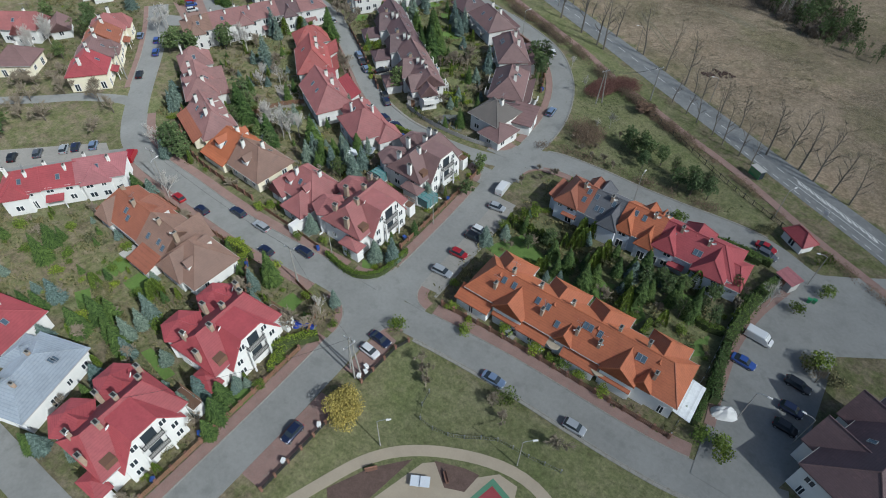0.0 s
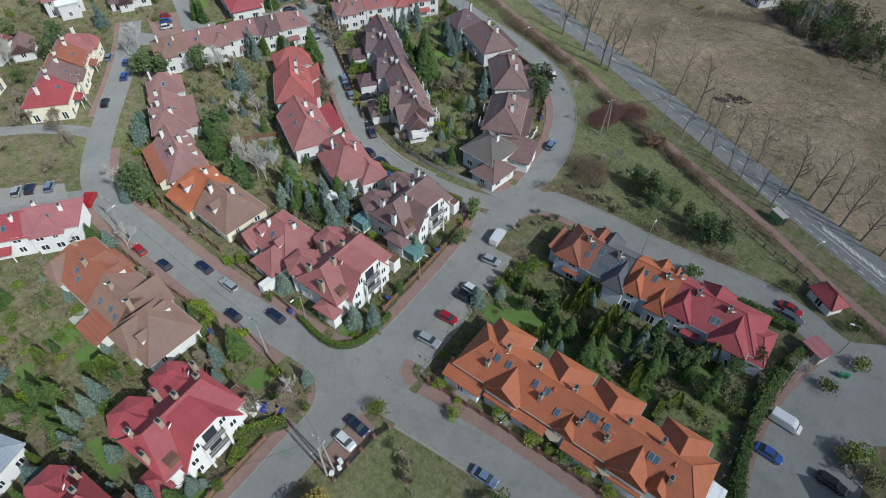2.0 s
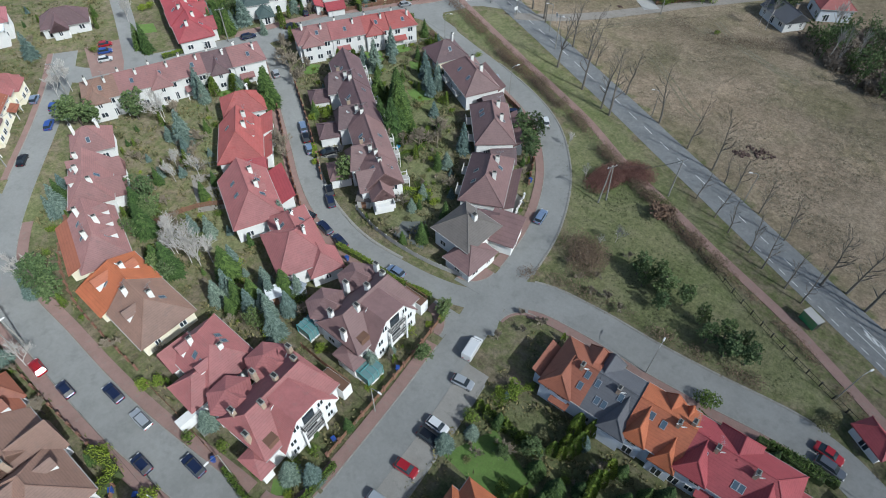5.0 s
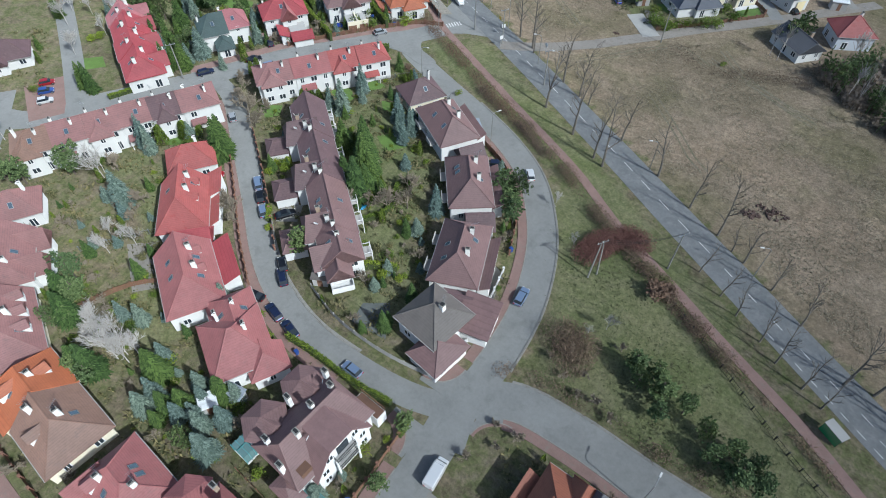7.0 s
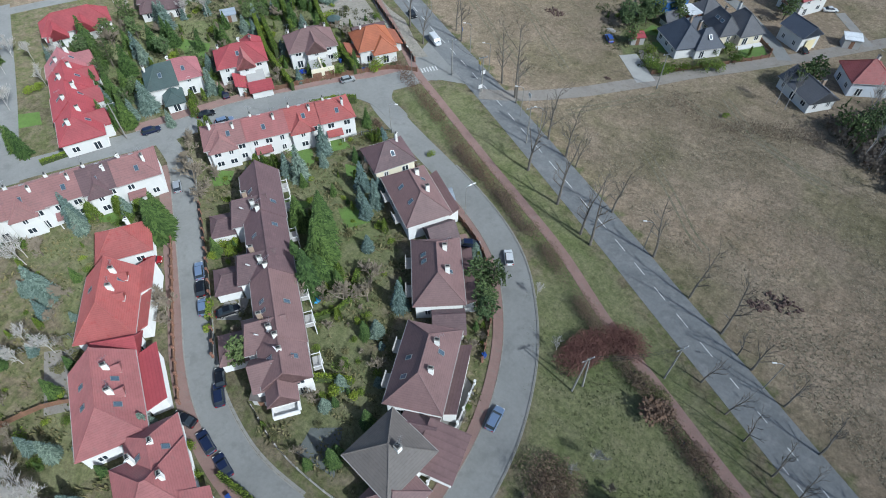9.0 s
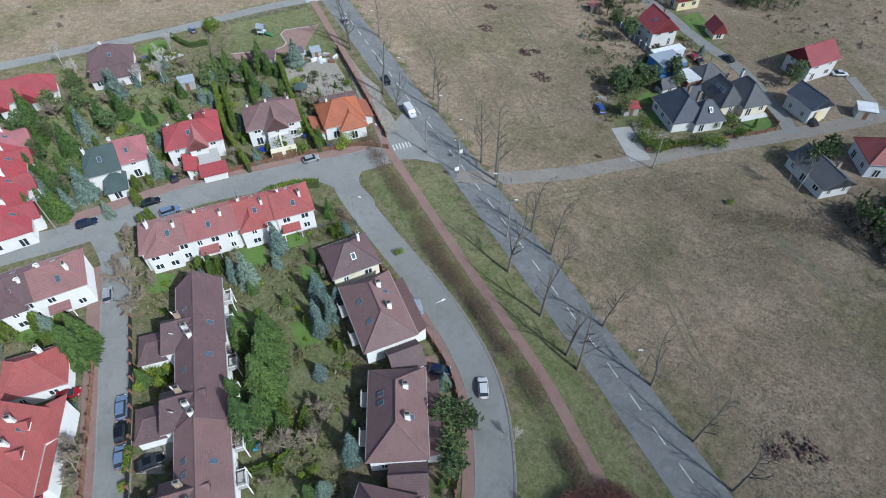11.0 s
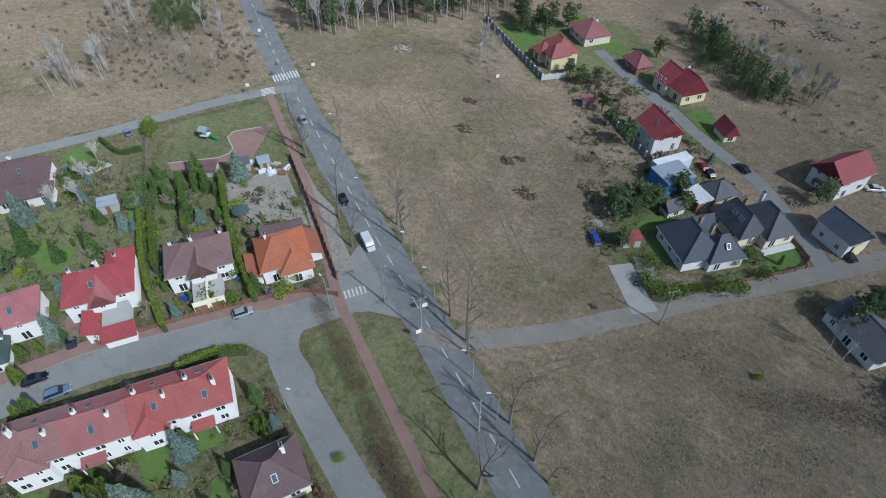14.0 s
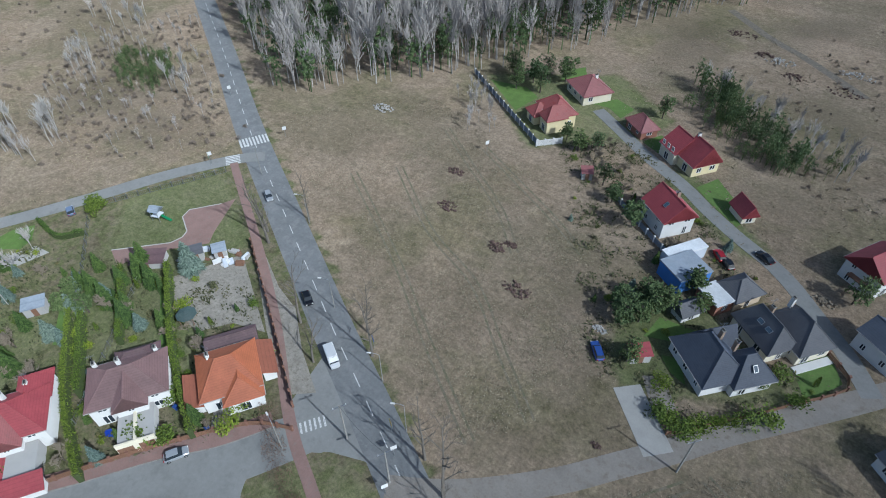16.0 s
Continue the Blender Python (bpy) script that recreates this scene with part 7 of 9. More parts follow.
bushy = [(leaf_cloud(a, 150, 7, 0.8, 0.12, 0.9).mesh("tree", BIRCH), light_tree(a, 3, spread=0.7, up=0.35, first=0.2, thin=0.009, forks=(2, 2), k=3, twig=0.012)[0]) for a in (44, 45, 48)]
small_pine = [(pine_crown(s, 42).mesh("tree", PINE), Geo().tube((0, 0, 0), (0, 0, 0.6), 0.014, 0.008, 4).mesh("tree", PINE)) for s in (46, 47)]
FOREST = [(-199, 254), (-186, 263), (-164, 288), (-152, 303), (-139, 322), (-131, 347), (-112, 388), (-90, 410), (-130, 432), (-225, 388), (-300, 340), (-262, 296)]
wood("forest_birches", scatter(FOREST, 980, 1), light, 16.5, "edge of a leafless birch wood", PALE, 1)
wood("forest_pines", scatter(FOREST, 520, 2), small_pine, 13.5, "dark pines inside the wood", PINE, 2)
FAR_RIGHT = [(-98.1, 315.7), (-93.6, 321.2), (-86.2, 331.3), (-77.4, 308.6), (-65.5, 306.3), (-55.1, 313.3), (-53.1, 305.2), (-63.2, 294.9), (-75.1, 296.1), (-88.1, 303.6)]
wood("right_pines", scatter([(-100, 330), (-92, 332), (-84, 318), (-74, 312), (-62, 300), (-68, 294), (-80, 303), (-92, 316)], 95, 31), small_pine, 7.5, "belt of dark pines beyond the houses", PINE, 31)
wood("right_birches", scatter([(-98, 330), (-72, 308), (-56, 300), (-50, 306), (-74, 322)], 34, 32), light, 7.0, "pale birches among the pines", PALE, 32)
wood("right_pines", scatter(FAR_RIGHT, 80, 3), small_pine, 4.5, "band of young pines beyond the houses", PINE, 3)
wood("right_brush", scatter([(-110, 330), (-84, 305), (-50, 285), (20, 300), (60, 380), (-60, 400)], 240, 4), bushy, 1.4, "leafless brush on rough land", BROWN_WOOD, 4)
EAST = [(-28, 219.5), (-23.9, 217), (-16, 210.2), (-6.5, 202.2), (6, 206), (2, 222), (-10, 236), (-17, 232), (-20, 226)]
wood("east_trees", scatter(EAST, 110, 12), bushy, 4.6, "tangle of bare trees round an old house", BROWN_WOOD, 12)
wood("east_pines", scatter(EAST, 85, 13), small_pine, 7.5, "dark pines round an old house", PINE, 13)
wood("east_birches", [(-37.6, 222.3), (-35.4, 221), (-19.7, 227), (-15.5, 210.6), (-17.4, 212.4), (-12, 214)], light, 10.5, "pale bare birches round an old house", PALE, 14)
wood("edge_pines", scatter([(-6.5, 201.7), (4, 193), (30, 190), (40, 210), (6, 208)], 34, 15), small_pine, 5.0, "young pines along the field's edge", PINE, 15)
wood("far_wood_pines", scatter([(60, 440), (120, 400), (160, 470), (60, 540), (-40, 540)], 60, 5), small_pine, 13, "dark wood on the skyline", PINE, 5)
LEFT = [(-182, 236), (-205, 206), (-225, 170), (-300, 160), (-380, 240), (-290, 296), (-240, 266)]
wood("left_brush", scatter(LEFT, 170, 6), bushy, 1.7, "brown leafless brush on wet land", BROWN_WOOD, 6)
wood("left_birches", scatter([(-226, 204), (-236, 196), (-228, 186), (-215, 196)], 6, 17), light, 9.0, "pale birch clump beside the lane", PALE, 17)
NEAR_LEFT = [(-261.0, 221.1), (-280.0, 249.3), (-258.9, 276.4), (-206.6, 244.8), (-187.3, 226.6), (-202.0, 209.5), (-229.8, 205.9)]
wood("left_scrub", scatter(NEAR_LEFT, 300, 61), bushy, 1.5, "brown leafless scrub beside the main road", BROWN_WOOD, 61)
wood("left_scrub", scatter(NEAR_LEFT, 110, 62), light, 3.6, "thin pale saplings in the scrub", PALE, 62)
wood("left_pines", scatter([(-245.5, 235.4), (-255.6, 245.5), (-242.7, 253.8), (-232.0, 249.6), (-221.6, 233.8), (-235.9, 230.4)], 190, 8), small_pine, 3.6, "thicket of young pines", PINE, 8)
for k, poly in enumerate(([(-268.5, 235.2), (-270.0, 243.2), (-250.4, 233.3), (-252.4, 226.8)], [(-243.1, 201.0), (-236.9, 205.1), (-222.6, 197.5), (-227.6, 194.1)], [(-236.4, 209.6), (-232.5, 212.2), (-216.9, 204.9), (-221.2, 202.0)], [(-282.5, 261.3), (-275.9, 269.1), (-257.4, 257.4), (-266.1, 251.8)], [(-223.8, 238.2), (-221.5, 247.1), (-209.9, 238.0), (-216.3, 233.8)], [(-296.5, 259.5), (-280.8, 258.8), (-269.0, 249.9), (-286.3, 251.9)])):
    wood("birch_clump", scatter(poly, 7 if k < 4 else 5, 70 + k), light, 8.5, "clump of pale leaning birches", WHITE_BIRCH, 70 + k)
wood("far_left_wood", scatter([(-300, 300), (-340, 260), (-420, 230), (-480, 330), (-360, 400)], 130, 9), bushy, 4, "brown brushwood in the distance", BROWN_WOOD, 9)
wood("field_saplings", scatter([(-148, 292), (-136, 280), (-130, 272), (-140, 270), (-152, 284)], 26, 10), light, 4.5, "thin saplings at the fence", PALE, 10)


def dry_grass(name, poly, n, seed, size=0.26, material=DRY, label="pale dry grass tufts over the field"):
    """Tufts of dry stalks, thicker in drifts."""
    r, g = random.Random(seed), Geo()
    for x, y in scatter(poly, n, seed):
        c = noise.noise(Vector((x * 0.06, y * 0.06, seed))) + 0.6 * noise.noise(Vector((x * 0.3, y * 0.3, seed + 9)))
        if c < r.uniform(-0.5, 0.35):
            continue
        k = size * r.uniform(0.6, 1.3) * (1 + 0.4 * c)
        if r.random() < 0.5:
            continue
        for j in range(3):
            a = r.uniform(0, 6.283)
            d = Vector((math.cos(a), math.sin(a), 0))
            p = Vector((x, y, -0.02)) + d * r.uniform(0, 0.25)
            lean = rand_dir(r) * 1.3 * k
            g.add([p - d * k * 0.45, p + d * k * 0.45, p + Vector((lean.x, lean.y, k * 0.6))], [(0, 1, 2)])
    tagged(new(name, g.mesh(name, material)), label, "grass", "", "stuff")


dry_grass("dry_grass", [(-66, 206), (-82, 188), (-20, 152), (20, 132), (60, 160), (10, 200), (-36, 232)], 90000, 1, 0.22)
dry_grass("dry_grass", [(-92, 196), (-112, 208), (-186, 246), (-160, 280), (-124, 270), (-90, 248), (-74, 218)], 50000, 2, 0.23)
dry_grass("dry_grass", [(-190, 214), (-182, 230), (-240, 262), (-330, 240), (-260, 170), (-210, 172)], 14000, 3, 0.3)
dry_grass("meadow_grass", [(-41, 106), (0, 108), (12, 108), (-28, 132), (-52, 147), (-60, 145), (-43, 116)], 9000, 4, 0.22, foliage("meadow_grass", (0.075, 0.085, 0.04), (0.15, 0.15, 0.075)), "short spring grass on the meadow")
dry_grass("rough_grass", [(-100, 262), (-60, 262), (20, 280), (60, 330), (-100, 380), (-118, 330)], 16000, 5, 0.35)


# ---------------- vehicles ----------------
def paint(name, c, metal=0.3):
    m, n, l, b = nodes_of("car_paint_" + name)
    b.inputs["Base Color"].default_value = (*c, 1)
    b.inputs["Roughness"].default_value, b.inputs["Metallic"].default_value = 0.28, metal
    b.inputs["Coat Weight"].default_value = 0.6
    return m


PAINTS = {k: paint(k, c) for k, c in (("white", (0.78, 0.78, 0.77)), ("silver", (0.42, 0.44, 0.46)), ("dark blue", (0.02, 0.03, 0.075)), ("black", (0.015, 0.016, 0.02)),
                                     ("red", (0.42, 0.02, 0.03)), ("light blue", (0.22, 0.29, 0.42)), ("blue", (0.05, 0.11, 0.38)), ("grey", (0.12, 0.13, 0.15)))}
RUBBER = surface("tyre_rubber", (0.02, 0.02, 0.02), 0.8, 0.1, 2.0, 9.0, 0.0)
LAMP = glassy("lamp_glass", (0.7, 0.7, 0.68), 0.1)
TAIL = glassy("tail_glass", (0.35, 0.02, 0.02), 0.15)
CAR = {}


def loft(sections):
    """A skin over rings of equal count, closed at both ends."""
    g, k = Geo(), len(sections[0])
    v = [p for s in sections for p in s]
    f = [(i * k + j, i * k + (j + 1) % k, (i + 1) * k + (j + 1) % k, (i + 1) * k + j) for i in range(len(sections) - 1) for j in range(k)]
    return g.add(v, f + [tuple(range(k - 1, -1, -1)), tuple((len(sections) - 1) * k + j for j in range(k))])


def ring(x, w, z0, z1, r=0.12):
    return [(x, -w + r, z0), (x, w - r, z0), (x, w, z0 + r), (x, w, z1 - r), (x, w - r * 1.3, z1), (x, -w + r * 1.3, z1), (x, -w, z1 - r), (x, -w, z0 + r)]


def car_meshes(style, colour):
    key = style, colour
    if key in CAR:
        return CAR[key]
    if style == "van":
        body = loft([ring(-2.5, 0.86, 0.35, 1.9), ring(-2.42, 0.95, 0.28, 2.02), ring(0.9, 0.96, 0.28, 2.04), ring(1.35, 0.95, 0.28, 1.75), ring(1.85, 0.92, 0.28, 1.12), ring(2.4, 0.86, 0.3, 0.92), ring(2.5, 0.74, 0.36, 0.72)])
        glass = Geo().add([(1.02, -0.8, 1.97), (1.02, 0.8, 1.97), (1.86, 0.84, 1.16), (1.86, -0.84, 1.16), (0.9, -0.76, 1.9), (0.9, 0.76, 1.9), (1.7, 0.8, 1.1), (1.7, -0.8, 1.1)], [(0, 3, 2, 1), (4, 5, 6, 7), (0, 4, 7, 3), (1, 2, 6, 5), (0, 1, 5, 4), (3, 7, 6, 2)])
        top, ax, ln = None, 1.55, 2.5
    else:
        e = {"sedan": (-2.2, -1.75, -0.75, 0.35, 1.05), "hatch": (-1.95, -1.8, -1.3, 0.35, 1.0), "wagon": (-2.25, -2.1, -1.7, 0.35, 1.05)}[style]
        h = {"sedan": 1.42, "hatch": 1.47, "wagon": 1.48}[style]
        ln = -e[0]
        body = loft([ring(e[0], 0.7, 0.42, 0.78), ring(e[0] + 0.12, 0.82, 0.3, 0.9), ring(e[0] + 0.5, 0.87, 0.24, 0.95), ring(-0.6, 0.88, 0.22, 0.93), ring(0.6, 0.88, 0.22, 0.92), ring(1.2, 0.87, 0.22, 0.88), ring(ln - 0.25, 0.83, 0.25, 0.76), ring(ln - 0.04, 0.72, 0.32, 0.62)])
        lo, hi = 0.78, 0.6
        glass = Geo().add([(e[1], -lo, 0.9), (e[4], -lo, 0.9), (e[4], lo, 0.9), (e[1], lo, 0.9), (e[2], -hi, h - 0.05), (e[3], -hi, h - 0.05), (e[3], hi, h - 0.05), (e[2], hi, h - 0.05)],
                          [(0, 3, 2, 1), (4, 5, 6, 7), (0, 1, 5, 4), (1, 2, 6, 5), (2, 3, 7, 6), (3, 0, 4, 7)])
        top = Geo().box(e[2] - 0.08, e[3] + 0.08, -hi - 0.03, hi + 0.03, h - 0.06, h)
        ax = 1.32 if style != "sedan" else 1.35
    tyre = Geo().tube((0, -0.1, 0), (0, 0.1, 0), 0.32, 0.32, 14)
    rim = Geo().tube((0, -0.115, 0), (0, 0.115, 0), 0.19, 0.19, 10)
    head = Geo().box(-0.12, 0.06, -0.17, 0.17, -0.06, 0.07)
    CAR[key] = (body.mesh("body", PAINTS[colour], False), glass.mesh("glazing", PANE), top.mesh("roof", PAINTS[colour]) if top else None, tyre.mesh("tyre", RUBBER), rim.mesh("rim", METAL), head.mesh("headlight", LAMP), head.mesh("tail_light", TAIL), ax, ln)
    return CAR[key]


STYLE = {"sedan": "sedan", "hatch": "small hatchback", "wagon": "estate car", "van": "van"}


def car(x, y, turn, colour="silver", style="hatch", where="parked beside the street", z=0.06):
    body, glass, top, tyre, rim, head, tail, ax, ln = car_meshes(style, colour)
    ob = thing("van" if style == "van" else "car", "%s %s %s" % (colour, STYLE[style], where), "van" if style == "van" else "car", pose(x, y, z, 0, 0, turn) @ Matrix.Scale(0.92, 4), "vehicles")
    part("body", body, None, ob)
    part("glazing", glass, None, ob)
    if top:
        part("roof", top, None, ob)
    for sx in (-ax, ax):
        for sy in (-0.8, 0.8):
            part("rim", rim, None, part("wheel", tyre, None, ob, at=pose(sx, sy, 0.32)))
    for sy in (-0.58, 0.58):
        part("headlight", head, None, ob, at=pose(ln - 0.1, sy, 0.62))
        part("tail_light", tail, None, ob, at=pose(-ln + 0.06, sy, 0.72))


car(-39.2, 38.1, -4, "white", "hatch", "in a red paved bay")
car(-39.3, 40.9, -4, "dark blue", "sedan", "in a red paved bay")
car(-39.0, 20.4, -88, "dark blue", "hatch", "in a red paved bay")
car(-19.8, 45.8, 2, "light blue", "sedan", "parked by the park")
car(-5.6, 46.2, 2, "silver", "hatch", "parked by the park")
car(-64.2, 47.6, 178, "dark blue", "wagon", "parked along the street")
car(-70.2, 43.4, 178, "dark blue", "hatch", "parked along the street")
car(-76, 47.4, 178, "silver", "wagon", "parked along the street")
car(-83, 47.4, 178, "dark blue", "wagon", "parked along the street")
car(-89.4, 43.4, 178, "dark blue", "hatch", "parked along the street")
car(-96.4, 42.9, 176, "red", "hatch", "parked along the street")
car(-116.6, 45.2, 130, "red", "van", "at the corner of the car park")
car(-146.4, 67.4, 138, "black", "sedan", "on the street")
for x, y, c in ((-137.4, 29, "black"), (-134.4, 33.2, "grey"), (-131.2, 37.6, "silver"), (-129.8, 39.6, "dark blue"), (-127.2, 42.4, "light blue")):
    car(x, y, 140, c, "hatch", "in the small car park")
car(-40.2, 72.6, 0, "white", "hatch", "in a parking bay", 0.1)
car(-40.2, 70.4, 0, "black", "hatch", "in a parking bay", 0.1)
car(-40.0, 65, 4, "red", "hatch", "in a parking bay", 0.1)
car(-39.9, 59.4, 4, "silver", "wagon", "in a parking bay", 0.1)
car(-41.2, 80.6, 8, "silver", "hatch", "in a parking bay", 0.1)
car(-43.4, 86.4, 96, "white", "van", "parked by the kerb", 0.1)
car(11.6, 73.2, -4, "blue", "sedan", "in the car park", 0.1)
car(12.3, 79.6, -6, "white", "van", "in the car park", 0.1)
car(20, 74, -6, "black", "wagon", "in the car park", 0.1)
car(20.2, 68.8, -4, "dark blue", "hatch", "in the car park", 0.1)
car(20.2, 65.2, -4, "black", "hatch", "in the car park", 0.1)
car(7.5, 102.6, -8, "red", "sedan", "at the end of the street")
car(8.1, 100.6, -8, "grey", "wagon", "at the end of the street")
car(-22.8, 55.5, 80, "silver", "hatch", "in a front yard")
car(-49.4, 119, 97, "light blue", "wagon", "parked on the loop")
car(-63.8, 146.2, 128, "white", "hatch", "parked on the loop")
for x, y, c, s in ((-107, 111.3, "light blue", "wagon"), (-103.7, 108.9, "black", "hatch"), (-100.3, 106.6, "light blue", "hatch"), (-85.5, 97.6, "dark blue", "wagon"), (-87.6, 99.6, "black", "hatch"), (-81.2, 91.6, "dark blue", "wagon"), (-76.6, 90.8, "dark blue", "sedan")):
    car(x, y, 145 if x < -84 else 165, c, s, "parked by the inner street")
car(-86.6, 92, 192, "black", "sedan", "parked by the inner street")
car(-63.5, 91.4, 178, "light blue", "hatch", "on the inner street")
car(-96.2, 108.6, 60, "black", "sedan", "in a drive")
car(-115.8, 107.8, 48, "red", "hatch", "in a garden drive")
car(-127.9, 122.6, 148, "silver", "hatch", "beside the street")
car(-147.2, 130.6, 66, "dark blue", "wagon", "parked at the junction")
car(-142, 141.6, 64, "black", "sedan", "parked on the upper street")
car(-136.6, 142.4, 64, "light blue", "wagon", "parked on the upper street")
car(-144.4, 149.2, 152, "dark blue", "hatch", "in a red paved drive")
car(-190.2, 174.6, 66, "blue", "sedan", "in a pale gravel yard")
car(-131.2, 191.2, 150, "black", "wagon", "in a narrow drive")
car(-124.8, 170.6, 60, "silver", "hatch", "on the upper street")
car(-81.2, 224.6, 130, "blue", "wagon", "on rough grass by a garden")
car(-63.4, 265.0, 148, "black", "sedan", "on the grey lane")
car(-71, 260.4, 130, "red", "hatch", "in a yard")
car(-69, 259, 130, "black", "hatch", "in a yard")
car(-38.8, 248.6, 140, "black", "sedan", "by the barn")
car(-37.6, 274.2, 30, "white", "sedan", "in a paved drive")
car(-192.9, 192.2, 160, "light blue", "hatch", "beside the lane")
car(-71.2, 144.8, 30, "dark blue", "hatch", "in a drive")
car(-165.4, 80.6, 138, "light blue", "hatch", "parked by the street")
car(-153.4, 77.4, 138, "blue", "wagon", "parked by the street")
car(-159.2, 81.8, 138, "blue", "hatch", "parked by the street")
for x, y, c in ((-174.3, 105, "red"), (-171.2, 103, "blue"), (-167.8, 100.8, "white")):
    car(x, y, 60, c, "hatch", "in a paved bay")
car(-117.8, 197.0, -30, "white", "van", "on the main road")
car(-131, 204.2, -30, "black", "hatch", "on the main road")
car(-160.5, 221.2, -30, "silver", "hatch", "on the main road")


# ---------------- garden planting ----------------
def clear_of(x, y, margin=2.4):
    """Whether a spot lies outside all houses and streets."""
    v = Vector((x, y, 0))
    for inv, a, b in FOOTPRINT:
        q = inv @ v
        if abs(q.x) < a and abs(q.y) < b:
            return False
    for key, line in LINE.items():
        if np.min(np.hypot(line[:, 0] - x, line[:, 1] - y)) < WIDE[key] / 2 + margin:
            return False
    return np.min(np.hypot(FOOT[:, 0] - x, FOOT[:, 1] - y)) > 1.6


GARDEN = {
    "villas": ([(-110, -4), (-49, -4), (-49, 41), (-64, 41), (-108, 41), (-122, 38), (-124, 20)], 290),
    "middle": ([(-49, 52), (-49, 90), (-76, 89), (-98, 97), (-128, 117), (-152, 90), (-128, 60), (-112, 51)], 360),
    "loop": ([(-52, 98), (-76, 97), (-100, 110), (-128, 126), (-130, 142), (-108, 162), (-90, 154), (-66, 142), (-51, 118)], 320),
    "rows": ([(-39, 53), (7.6, 53), (7.6, 97), (-37, 98)], 180),
    "north": ([(-192, 135), (-152, 134), (-114, 178), (-140, 200), (-190, 182)], 290),
    "west": ([(-230, 90), (-196, 120), (-160, 95), (-150, 60), (-180, 40)], 70),
    "east": ([(-82, 222), (-68, 218), (-46, 240), (-60, 256), (-100, 290), (-118, 282)], 45),
}
SMALL = [("shrub", 1.5), ("shrub", 1.0), ("green_bush", 1.4), ("green_bush", 1.9), ("lime_bush", 1.3), ("shrub", 2.0), ("green_bush", 1.0), ("shrub", 0.8), ("lime_bush", 0.8), ("green_bush", 2.4), ("shrub", 1.3), ("bare_shrub", 2.2), ("thuja", 2.4), ("spruce", 2.6), ("blue_spruce", 2.4), ("bare_tree", 3.8), ("bare_tree", 4.6), ("spruce", 4.6), ("thuja", 3.2), ("blue_spruce", 4.2)]
for j, (key, (poly, count)) in enumerate(GARDEN.items()):
    for x, y in scatter(poly, count, 60 + j):
        if clear_of(x, y, 2.6):
            kind, hgt = rng.choice(SMALL)
            name, words, cat = WORDS[kind]
            t, c = rng.choice(PLANT[kind])
            k = hgt * rng.uniform(0.7, 1.25)
            wide = 1.3 if kind not in ("thuja", "spruce", "bare_tree") else 1.05
            if kind in ("shrub", "green_bush", "lime_bush"):
                ob = tagged(new(name, c), words, cat, name.replace("_", " ") + " group")
                ob.matrix_basis = pose(x, y, -0.16 * k, 0, 0, rng.uniform(0, 360)) @ Matrix.Diagonal((k * wide, k * wide, k, 1))
            else:
                plant(kind, x, y, k, wide)

